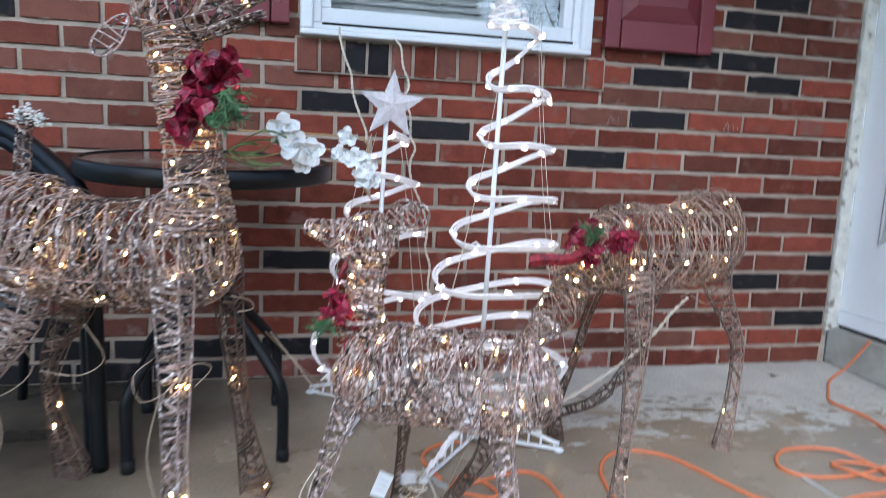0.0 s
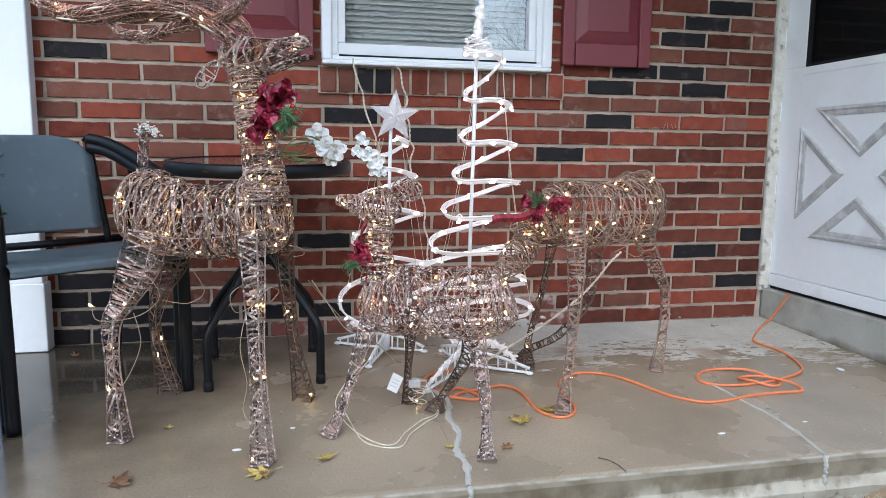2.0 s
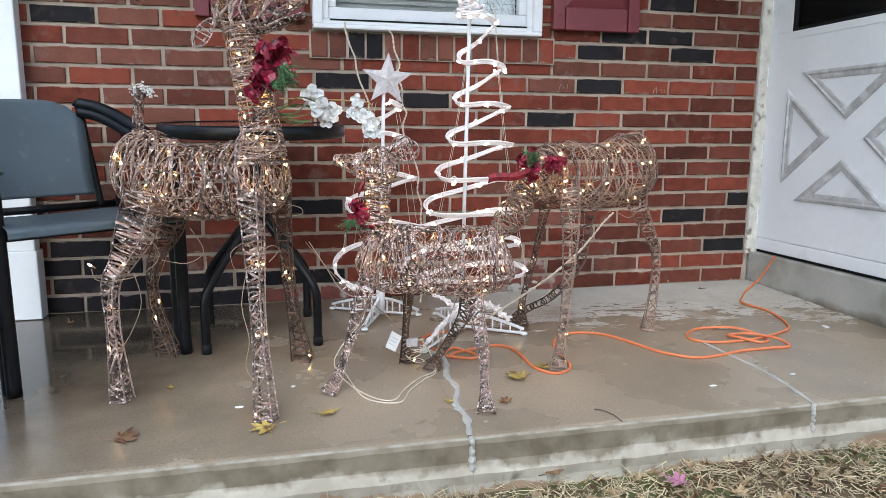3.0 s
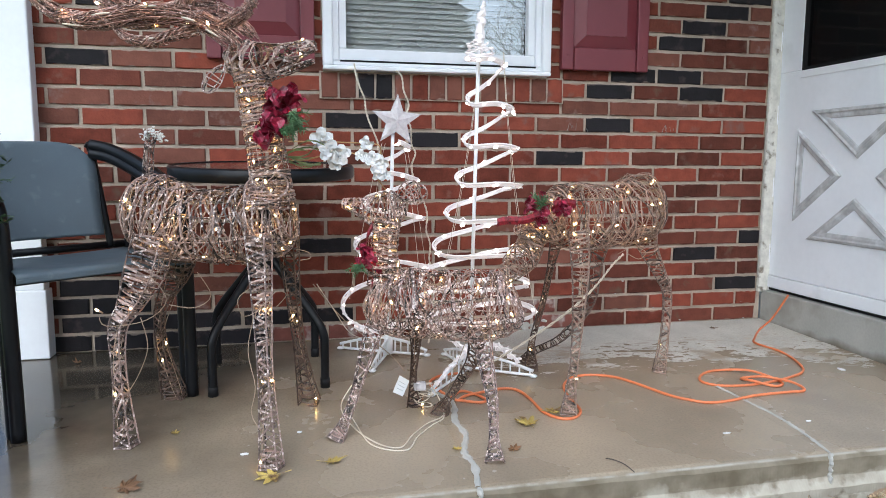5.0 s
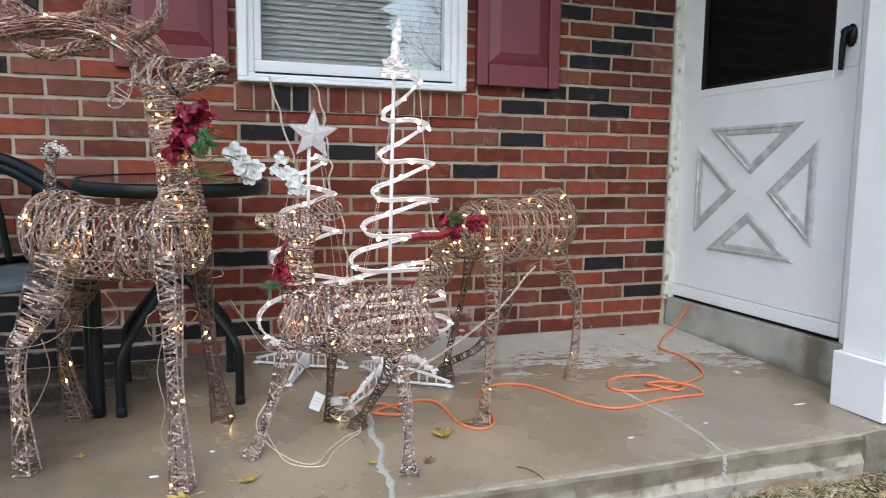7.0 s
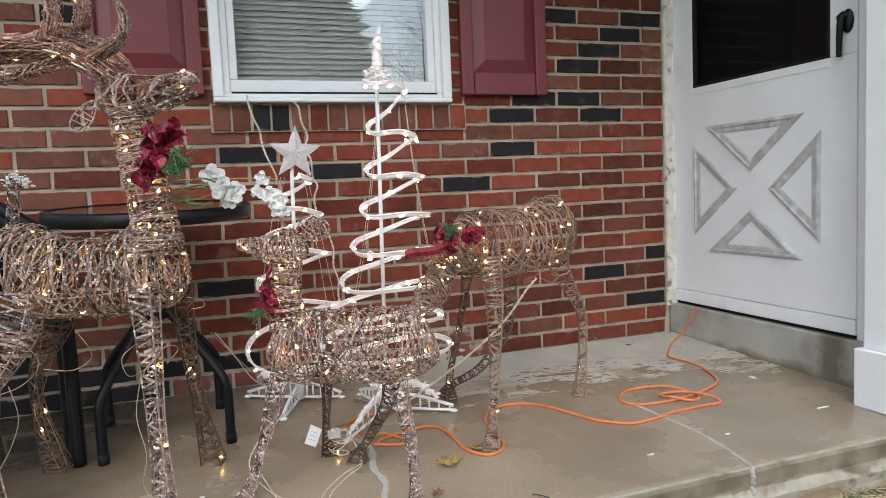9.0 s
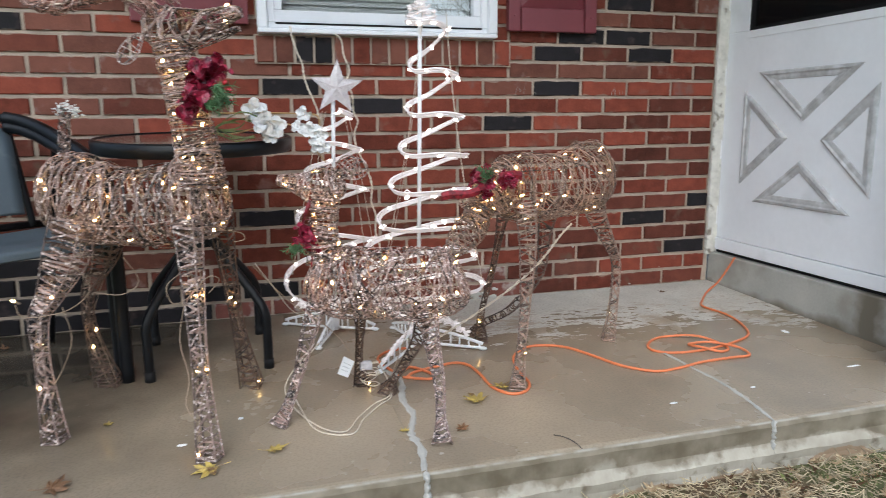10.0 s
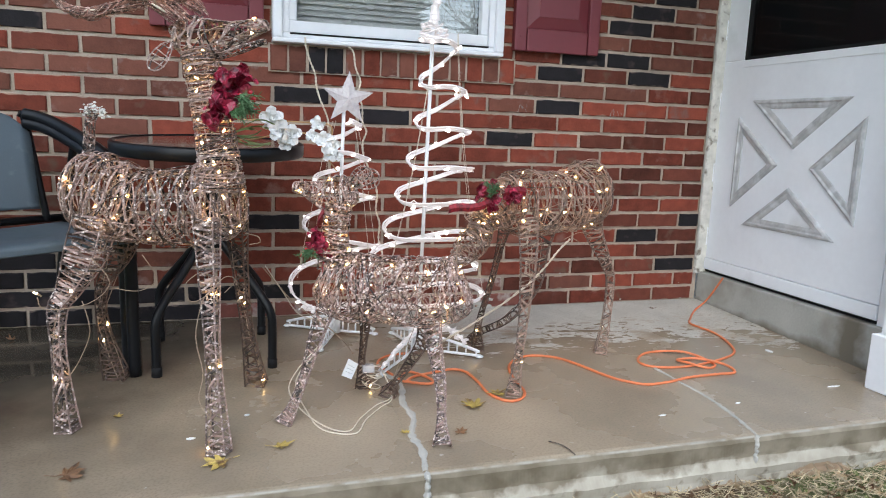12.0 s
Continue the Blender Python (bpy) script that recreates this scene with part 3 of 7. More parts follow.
# brick wall behind the porch
wall = Shape()
wall.box((WALL_L, 0.007, -0.2), (OPEN_L, 0.2, WALL_TOP)).box((OPEN_R, 0.007, -0.2), (WALL_R + 0.02, 0.2, WALL_TOP))
wall.box((OPEN_L, 0.007, -0.2), (OPEN_R, 0.2, OPEN_B)).box((OPEN_L, 0.007, OPEN_T), (OPEN_R, 0.2, WALL_TOP))
wall_back = solid("wall_back", wall, MORTAR, "red brick wall with scattered dark bricks and beige mortar", "wall", "structure")

# side wall round the door, and its concrete step
side = Shape()
side.box((0.30, -1.0, -0.17), (0.45, 0.2, 0.125)).box((0.30, -1.0, 2.2), (0.45, 0.2, WALL_TOP)).box((0.30, -1.0, 0.125), (0.45, -0.93, 2.2)).box((0.30, 0.005, 0.125), (0.45, 0.2, 2.2))
solid("wall_side", side, WHITE_PAINT, "white painted wall round the door", "wall", "structure")
s = Shape().box((0.228, -0.95, -0.08), (0.40, 0.006, 0.130), 0.006)
solid("door_step", s, CURB, "smooth gray concrete step under the door, stained near one end", "step", "structure")
s = Shape().box((0.206, -0.012, 0.122), (0.262, 0.006, 2.25), 0.003)
for k in range(26):
    z0 = 0.14 + k * 0.08
    s.blob((0.207, -0.008, z0 + 0.02 * noise.noise(Vector((k, 0, 0)))), 0.006, 6, stretch=(0.8, 0.7, 4))
solid("door_trim", s, CAULK, "white caulked trim strip between brick and door", "trim", "structure")

# front wall of the house beside the porch, with lap siding
front_wall = tagged(new("wall_front"), "cream lap siding over gray concrete foundation", "wall", kind="structure")
part("foundation", Shape().box((0.27, -1.10, -0.2), (3.2, -0.9, 0.05), 0.004), FOUNDATION, front_wall, "gray concrete foundation")
part("corner_board", Shape().box((0.262, -1.132, 0.05), (0.335, -1.0, WALL_TOP), 0.003), WHITE_PAINT, front_wall, "white corner board")
part("sheathing", Shape().box((0.33, -1.10, 0.05), (3.2, -1.0, WALL_TOP)), SIDING, front_wall)
lap = Shape().add([(0.335, -1.101, 0), (3.2, -1.101, 0), (0.335, -1.118, 0), (3.2, -1.118, 0), (0.335, -1.101, 0.106), (3.2, -1.101, 0.106), (0.335, -1.105, 0.106), (3.2, -1.105, 0.106)],
                  [(0, 1, 3, 2), (2, 3, 7, 6), (4, 6, 7, 5), (0, 2, 6, 4), (1, 5, 7, 3)]).mesh("siding_board", SIDING)
for k in range(22):
    part("siding_board", lap, None, front_wall).location = (0, 0, 0.05 + k * 0.104)

# porch ceiling and roof edge
solid("ceiling", Shape().box((-3.0, -1.35, WALL_TOP), (0.5, 0.2, WALL_TOP + 0.1)), CEILING, "white painted porch ceiling", "ceiling", "structure")
s = Shape().box((-3.1, -1.42, WALL_TOP - 0.12), (0.5, -1.30, WALL_TOP + 0.2), 0.004)
solid("trim", s, WHITE_PAINT, "white beam along the porch roof", "trim", "structure")


# ---- window ----
def window():
    w = tagged(new("window_1"), "white framed window with gray mini blinds behind glass", "window", kind="structure")
    x0, x1, z0, z1 = -1.627, -0.775, 0.993, 2.28

    def ring(a0, a1, c0, c1, t, tb, y0, y1, name, bevel=0.004, label=""):
        # the two uprights run between the rails
        part(name, Shape().box((a0, y0, c0), (a1, y1, c0 + tb), bevel), WHITE_PAINT, w, label)
        part(name, Shape().box((a0, y0, c1 - t), (a1, y1, c1), bevel), WHITE_PAINT, w, label)
        part(name, Shape().box((a0, y0 + 0.001, c0 + tb), (a0 + t, y1, c1 - t), bevel), WHITE_PAINT, w, label)
        part(name, Shape().box((a1 - t, y0 + 0.001, c0 + tb), (a1, y1, c1 - t), bevel), WHITE_PAINT, w, label)

    ring(x0, x1, z0, z1, 0.034, 0.016, -0.052, 0.03, "window_frame", 0.005)
    ring(x0 + 0.034, x1 - 0.034, z0 + 0.018, z1 - 0.034, 0.022, 0.018, -0.034, 0.05, "window_frame", 0.003)
    ring(x0 + 0.056, x1 - 0.056, z0 + 0.036, z1 - 0.056, 0.028, 0.042, -0.022, 0.02, "sash", 0.004)
    # black strip stands in for the dark of the gap under the sash
    part("sill_gap", Shape().box((x0 + 0.06, -0.036, z0 + 0.030), (x1 - 0.056, -0.02, z0 + 0.036)), RUBBER, w)
    g = part("pane", Shape().box((x0 + 0.084, -0.004, z0 + 0.078), (x1 - 0.084, 0.0, z1 - 0.084)), GLASS, w)
    g.visible_shadow = False
    # a dark sheet stands in for the unlit room
    part("reveal", Shape().box((x0 - 0.02, 0.19, z0 - 0.05), (x1 + 0.02, 0.21, z1 + 0.05)), ROOM, w, "dark panel standing for the dim room behind the blinds")
    n = 54
    slat = Shape().add([(x0 + 0.075, -0.006, -0.0108), (x1 - 0.075, -0.006, -0.0108), (x1 - 0.075, 0.006, 0.0100), (x0 + 0.075, 0.006, 0.0100),
                        (x0 + 0.075, -0.006, -0.0098), (x1 - 0.075, -0.006, -0.0098), (x1 - 0.075, 0.006, 0.0110), (x0 + 0.075, 0.006, 0.0110)],
                       [(0, 1, 2, 3), (4, 7, 6, 5), (0, 4, 5, 1), (2, 6, 7, 3)]).mesh("blind_slat", BLIND)
    for k in range(n):
        part("blind_slat", slat, None, w).location = (0, 0.055, z0 + 0.078 + k * 0.0202)
    part("blind_rail", Shape().box((x0 + 0.075, 0.045, z0 + 0.058), (x1 - 0.075, 0.065, z0 + 0.072), 0.003), BLIND, w)


window()


# ---- shutters ----
def shutter(x0, x1, z0, z1):
    sh = thing("shutter", ((x0 + x1) / 2, 0, z0), "burgundy raised-panel vinyl shutter screwed to brick wall", "shutter", "shutters beside the window")
    f, st = -0.032, 0.048
    part("stile", Shape().box((x0, f, z0), (x0 + st, -0.001, z1), 0.004), BURGUNDY, sh)
    part("stile", Shape().box((x1 - st, f, z0), (x1, -0.001, z1), 0.004), BURGUNDY, sh)
    part("backing", Shape().box((x0 + st, -0.014, z0 + 0.004), (x1 - st, -0.002, z1 - 0.004)), BURGUNDY, sh)
    a0, a1 = x0 + st + 0.004, x1 - st - 0.004
    zm = z0 + 0.66
    for c0, c1 in ((z0, z0 + 0.085), (zm - 0.04, zm + 0.04), (z1 - 0.085, z1)):
        part("rail", Shape().box((a0, f + 0.001, c0), (a1, -0.002, c1), 0.004), BURGUNDY, sh)
    for c0, c1 in ((z0 + 0.085, zm - 0.04), (zm + 0.04, z1 - 0.085)):
        e = 0.045
        v = [(a0, -0.016, c0), (a1, -0.016, c0), (a1, -0.016, c1), (a0, -0.016, c1),
             (a0 + e, f, c0 + e), (a1 - e, f, c0 + e), (a1 - e, f, c1 - e), (a0 + e, f, c1 - e),
             (a0 + e, f - 0.002, c0 + e), (a1 - e, f - 0.002, c0 + e), (a1 - e, f - 0.002, c1 - e), (a0 + e, f - 0.002, c1 - e)]
        fa = [(0, 1, 5, 4), (1, 2, 6, 5), (2, 3, 7, 6), (3, 0, 4, 7), (4, 5, 9, 8), (5, 6, 10, 9), (6, 7, 11, 10), (7, 4, 8, 11), (8, 9, 10, 11), (3, 2, 1, 0)]
        part("panel", Shape().add(v, fa), BURGUNDY, sh)
    for sx in (x0 + 0.024, x1 - 0.024):
        part("screw", Shape().blob((sx, f - 0.001, z0 + 0.055), 0.004, 8, stretch=(1, 0.5, 1)), BURGUNDY, sh)


shutter(-0.725, -0.364, 1.024, 2.27)
shutter(-2.02, -1.655, 1.02, 2.27)


# ---- storm door ----
def storm_door():
    d = tagged(new("door_1"), "white storm door with crossbuck panel, dark glass and black handle", "door", kind="structure")
    X = 0.251
    y0, y1, zb, zt = -0.891, -0.013, 0.144, 2.16
    gy0, gy1, gz0, gz1 = -0.791, -0.134, 1.038, 2.0
    part("jamb", Shape().box((0.253, y1, 0.130), (0.32, 0.004, 2.22), 0.002), WHITE_PAINT, d)
    part("jamb", Shape().box((0.245, -0.955, 0.130), (0.32, y0 - 0.008, 2.22), 0.003), WHITE_PAINT, d)
    part("jamb", Shape().box((0.253, y0 - 0.008, zt + 0.006), (0.32, y1, 2.22), 0.002), WHITE_PAINT, d)
    part("lower_panel", Shape().box((X, y0, zb + 0.052), (0.288, y1, gz0), 0.003), DOOR_PAINT, d)
    # fills the open gap with black in place of its shade
    part("weatherstrip", Shape().box((X + 0.006, y0 - 0.0075, zb), (0.30, y0 - 0.0005, zt)), RUBBER, d, "black strip standing for the dark gap along the latch side")
    part("kick_rail", Shape().box((X - 0.006, y0 - 0.002, zb), (0.288, y1, zb + 0.05), 0.003), DOOR_PAINT, d)
    part("sweep", Shape().box((X + 0.004, y0, zb - 0.012), (0.28, y1, zb)), RUBBER, d, "black rubber door sweep")
    part("upper_stile", Shape().box((X, y0, gz0), (0.288, gy0, gz1), 0.003), DOOR_PAINT, d)
    part("upper_stile", Shape().box((X, gy1, gz0), (0.288, y1, gz1), 0.003), DOOR_PAINT, d)
    part("top_rail", Shape().box((X, y0, gz1), (0.288, y1, zt), 0.003), DOOR_PAINT, d)
    for a in ((gy0, gz0, gy1, gz0 + 0.012), (gy0, gz0 + 0.012, gy0 + 0.012, gz1), (gy1 - 0.012, gz0 + 0.012, gy1, gz1)):
        part("gasket", Shape().box((X + 0.001, a[0], a[1]), (X + 0.03, a[2], a[3])), RUBBER, d)
    part("glass_trim", Shape().box((X - 0.003, gy0 - 0.004, gz0 - 0.03), (X + 0.004, gy1 + 0.004, gz0 - 0.002), 0.002), DOOR_PAINT, d)
    pane = part("pane", Shape().box((X + 0.014, gy0 + 0.012, gz0 + 0.012), (X + 0.018, gy1 - 0.012, gz1)), DARK_GLASS, d)
    pane.visible_shadow = False
    # near-black sheet added so the glass shows an unlit interior
    part("inner_door", Shape().box((0.33, y0, zb), (0.36, y1, zt)), SCREEN, d, "near-black panel standing for the unlit interior behind the glass")

    def triangle(a, b, c, w=0.036):
        """A mitred picture-frame molding round a triangle of (y, z) corners."""
        pts = [Vector(p) for p in (a, b, c)]
        mid = sum(pts, Vector((0, 0))) / 3
        per = [(pts[(i + 1) % 3] - pts[i]).length for i in range(3)]
        area = abs((pts[1] - pts[0]).cross(pts[2] - pts[0])) / 2
        inr = 2 * area / sum(per)
        cen = sum((pts[i] * per[(i + 1) % 3] for i in range(3)), Vector((0, 0))) / sum(per)
        rings = []
        for off, h in ((0.0, 0.0), (0.004, 0.007), (0.012, 0.010), (0.018, 0.005), (0.026, 0.005), (w - 0.002, 0.003), (w, 0.0)):
            k = 1 - off / inr
            rings.append([(X - 0.0005 - h, *(cen + (p - cen) * k)) for p in pts])
        v = [p for r in rings for p in r]
        f = [(i * 3 + j, i * 3 + (j + 1) % 3, (i + 1) * 3 + (j + 1) % 3, (i + 1) * 3 + j) for i in range(len(rings) - 1) for j in range(3)]
        return Shape().add(v, f)

    for tri in (((-0.206, 0.875), (-0.693, 0.875), (-0.448, 0.686)), ((-0.139, 0.810), (-0.137, 0.435), (-0.380, 0.624)),
                ((-0.759, 0.810), (-0.758, 0.435), (-0.534, 0.620)), ((-0.216, 0.370), (-0.688, 0.370), (-0.450, 0.545))):
        part("molding", triangle(*tri), MOLDING, d, "weathered triangular crossbuck molding")
    h = part("handle", Shape().blob((X - 0.004, -0.860, 1.138), 1.0, 14, stretch=(0.013, 0.021, 0.038)), BLACK_METAL, d, "black lever handle", smooth=True)
    grip = spline([(X - 0.012, -0.860, 1.151), (X - 0.020, -0.855, 1.156), (X - 0.024, -0.850, 1.126), (X - 0.023, -0.846, 1.08), (X - 0.020, -0.842, 1.03)], 6)
    part("grip", Shape().tube(grip, [0.0125 - 0.004 * i / (len(grip) - 1) for i in range(len(grip))], 8), BLACK_METAL, h, smooth=True)
    part("thumb_button", Shape().blob((X - 0.022, -0.843, 1.151), 0.010, 10, stretch=(0.7, 0.9, 1.1)), BLACK_METAL, h, smooth=True)
    for zz in (0.29, 0.57, 0.87, 1.17):
        part("hinge", Shape().tube([(X - 0.002, y1 + 0.006, zz - 0.04), (X - 0.002, y1 + 0.006, zz + 0.04)], 0.006, 8), WHITE_PAINT, d)


storm_door()


# ---- porch posts ----
def post(x0, x1, y0, y1, base, e, group="porch posts"):
    """A square white post in a wider boxed base."""
    p = thing("porch_post", ((x0 + x1) / 2, (y0 + y1) / 2, 0), "white square porch post with boxed base", "post", group)
    part("base_box", Shape().box((x0 - e, y0 - e, 0.001), (x1 + e, y1 + e, base), 0.004), WHITE_PAINT, p)
    part("shaft", Shape().box((x0, y0, base), (x1, y1, WALL_TOP - 0.12), 0.005), WHITE_PAINT, p)
    return p


post(0.112, 0.200, -1.180, -1.030, 0.176, 0.017)
post(-2.72, -2.562, -0.062, -0.006, 0.235, 0.006)
s = Shape()
ny, nz = 14, 8
for i in range(ny + 1):
    for k in range(nz + 1):
        x, z = -0.013 + 0.263 * i / ny, -0.26 + 0.224 * k / nz
        s.v.append((x, -1.240 + 0.007 * noise.noise(Vector((x * 17, z * 17, 4))) + (0.006 if k == nz else 0), z + (0.004 * noise.noise(Vector((x * 23, 2, 7))) if k == nz else 0)))
s.f += [(i * (nz + 1) + k, (i + 1) * (nz + 1) + k, (i + 1) * (nz + 1) + k + 1, i * (nz + 1) + k + 1) for i in range(ny) for k in range(nz)]
s.v += [(-0.013, -1.0, -0.26), (0.25, -1.0, -0.26), (-0.013, -1.0, -0.036), (0.25, -1.0, -0.036)]
n0, last = (ny + 1) * (nz + 1), ny * (nz + 1)
s.f += [tuple(i * (nz + 1) + nz for i in range(ny + 1)) + (n0 + 3, n0 + 2), tuple(k for k in range(nz, -1, -1)) + (n0, n0 + 2), tuple(last + k for k in range(nz + 1)) + (n0 + 3, n0 + 1), (n0, n0 + 1, n0 + 3, n0 + 2)]
s.m = [0] * len(s.f)
solid("pier", s, PIER, "rough mossy gray concrete pier under the post", "pier", "structure")


# ---- patio table and chair ----
def patio_table(cx, cy, r, top):
    t = thing("patio_table", (cx, cy, 0), "round black patio table with bent tube legs", "table")
    board = part("tabletop", Shape().lathe([(0.0, top - 0.012), (r - 0.012, top - 0.012), (r - 0.010, top - 0.003), (0.0, top - 0.003)], (cx, cy, 0), 48), TABLE_TOP, t, "dark wet glass top")
    rim = part("rim", Shape().lathe([(r - 0.02, top - 0.040), (r - 0.004, top - 0.040), (r, top - 0.034), (r, top - 0.006), (r - 0.005, top), (r - 0.014, top), (r - 0.014, top - 0.01), (r - 0.02, top - 0.01), (r - 0.02, top - 0.04)], (cx, cy, 0), 48), BLACK_METAL, t, smooth=True)
    # the top dips a little towards the lawn
    dip = Matrix.Translation((cx, cy, top)) @ Matrix.Rotation(radians(1.2), 4, "X") @ Matrix.Translation((-cx, -cy, -top))
    board.data.transform(dip), rim.data.transform(dip)
    for a in (48, 138, 228, 318):
        c, s = math.cos(radians(a)), math.sin(radians(a))
        pts = [(cx + c * 0.02, cy + s * 0.02, 0.40), (cx + c * 0.11, cy + s * 0.11, 0.31), (cx + c * 0.205, cy + s * 0.205, 0.215), (cx + c * 0.234, cy + s * 0.234, 0.17), (cx + c * 0.238, cy + s * 0.238, 0.12), (cx + c * 0.238, cy + s * 0.238, 0.02), (cx + c * 0.238, cy + s * 0.238, 0.004)]
        leg = part("leg", Shape().tube(spline(pts, 6), 0.014, 10), BLACK_METAL, t, smooth=True)
        part("foot_cap", Shape().tube([(cx + c * 0.238, cy + s * 0.238, 0.0), (cx + c * 0.238, cy + s * 0.238, 0.03)], 0.0155, 10), RUBBER, leg, smooth=True)
    part("column", Shape().tube([(cx, cy, 0.40), (cx, cy, top - 0.012)], 0.022, 14), BLACK_METAL, t, smooth=True)
    part("hub", Shape().lathe([(0.0, 0.36), (0.04, 0.36), (0.045, 0.39), (0.04, 0.42), (0.0, 0.42)], (cx, cy, 0), 20), BLACK_METAL, t)


patio_table(-1.84, -0.295, 0.286, 0.692)


def patio_chair():
    """A stacking sling chair; local x to its right, y to its back, z up."""
    at = Vector((-2.255, -0.585, 0))
    ch = thing("patio_chair", at, "black tube patio chair with gray sling fabric seat", "chair")
    right, back = Vector((0.826, 0.564, 0)), Vector((-0.564, 0.826, 0))

    def w(x, y, z):
        p = at + right * x + back * y
        return (p.x, p.y, z)

    hw = 0.235
    for sgn in (-1, 1):
        x = sgn * hw
        for k, off in enumerate((0.0, 0.034)):
            pts = [(x, -0.0 + off, 0.0), (x, 0.0 + off, 0.30), (x, 0.005 + off, 0.52), (x, 0.03 + off, 0.60 - off * 0.3), (x, 0.12, 0.645 - off * 0.9), (x * 0.97 - 0.006, 0.30, 0.702 - off * 0.9), (x * 0.88 - 0.015, 0.40, 0.735 - off * 0.8), (x * 0.76 - 0.022, 0.46, 0.748 - off * 0.8)]
            part("arm_leg", Shape().tube([w(*p) for p in spline(pts, 7)], 0.0185, 10), BLACK_METAL, ch, smooth=True)
        part("rear_leg", Shape().tube([w(*p) for p in spline([(x, 0.30, 0.70), (x, 0.38, 0.50), (x, 0.46, 0.25), (x, 0.53, 0.0)], 6)], 0.0125, 10), BLACK_METAL, ch, smooth=True)
        part("back_rail", Shape().tube([w(*p) for p in spline([(x * 0.82 - 0.015, 0.40, 0.42), (x * 0.80 - 0.02, 0.44, 0.60), (x * 0.77 - 0.022, 0.47, 0.73), (x * 0.71 - 0.022, 0.475, 0.75)], 6)], 0.011, 8), BLACK_METAL, ch, smooth=True)
        part("seat_rail", Shape().tube([w(*p) for p in spline([(x * 0.94, -0.01, 0.43), (x * 0.94, 0.12, 0.425), (x * 0.94, 0.30, 0.40), (x * 0.92, 0.42, 0.40)], 6)], 0.011, 8), BLACK_METAL, ch, smooth=True)
    part("cross_bar", Shape().tube([w(-hw, 0.03, 0.405), w(hw, 0.03, 0.405)], 0.010, 8), BLACK_METAL, ch, smooth=True)
    part("cross_bar", Shape().tube([w(-hw * 0.95, 0.41, 0.425), w(hw * 0.95, 0.41, 0.425)], 0.012, 8), BLACK_METAL, ch, smooth=True)

    def sheet(rows, nx, name, thick=0.004):
        """A fabric panel through (y, z, half width, sag) rows."""
        rows = spline(rows, 6)
        v, m = [], nx + 1
        for side_z in (0.0, -thick):
            for y, z, h, sag in rows:
                for i in range(m):
                    u = i / nx * 2 - 1
                    v.append(w(u * h, y + 0, z - sag * (1 - u * u) + side_z))
        n = len(rows)
        o = n * m
        f = [(r * m + i, r * m + i + 1, (r + 1) * m + i + 1, (r + 1) * m + i) for r in range(n - 1) for i in range(nx)]
        f += [tuple(o + k for k in q[::-1]) for q in f]
        edge = [i for i in range(m)] + [r * m + nx for r in range(1, n)] + [(n - 1) * m + i for i in range(nx - 1, -1, -1)] + [r * m for r in range(n - 2, 0, -1)]
        f += [(edge[k], edge[(k + 1) % len(edge)], o + edge[(k + 1) % len(edge)], o + edge[k]) for k in range(len(edge))]
        part(name, Shape().add(v, f), SLING, ch, smooth=True)

    sheet([(-0.045, 0.415, 0.225, 0.0), (-0.035, 0.44, 0.225, 0.004), (0.05, 0.442, 0.225, 0.012), (0.22, 0.425, 0.22, 0.018), (0.38, 0.418, 0.21, 0.006)], 10, "seat")
    # the back stands nearly upright, so it sags backwards instead
    rows = spline([(0.385, 0.462, 0.176), (0.41, 0.55, 0.180), (0.435, 0.65, 0.184), (0.452, 0.722, 0.184), (0.46, 0.752, 0.170), (0.475, 0.758, 0.165), (0.487, 0.748, 0.167)], 6)
    nx = 12
    v = [w((i / nx * 2 - 1) * h - 0.022, y + 0.02 * (1 - (i / nx * 2 - 1) ** 2) + d, z - 0.045 * abs(i / nx * 2 - 1) ** 5 * max(0.0, (z - 0.66) / 0.11)) for d in (0.0, 0.005) for y, z, h in rows for i in range(nx + 1)]
    n, m = len(rows), nx + 1
    f = [(r * m + i, r * m + i + 1, (r + 1) * m + i + 1, (r + 1) * m + i) for r in range(n - 1) for i in range(nx)]
    f += [tuple(n * m + k for k in q[::-1]) for q in f]
    edge = [i for i in range(m)] + [r * m + nx for r in range(1, n)] + [(n - 1) * m + i for i in range(nx - 1, -1, -1)] + [r * m for r in range(n - 2, 0, -1)]
    f += [(edge[k], edge[(k + 1) % len(edge)], n * m + edge[(k + 1) % len(edge)], n * m + edge[k]) for k in range(len(edge))]
    part("backrest", Shape().add(v, f), SLING, ch, smooth=True)


patio_chair()


# ---- wicker reindeer ----
def limb(rows, steps=8):
    """Stations of (x, y, z, half width, half height), smoothed, with axes for each."""
    line = spline(rows, steps)
    out = []
    for i, p in enumerate(line):
        t = Vector(line[min(i + 1, len(line) - 1)][:3]) - Vector(line[max(i - 1, 0)][:3])
        t.normalize()
        ref = Vector((0, 0, 1)) if abs(t.z) < 0.75 else Vector((0.35, 0.9, 0))
        side = t.cross(ref).normalized()
        out.append((Vector(p[:3]), side, side.cross(t).normalized(), p[3], p[4]))
    return out


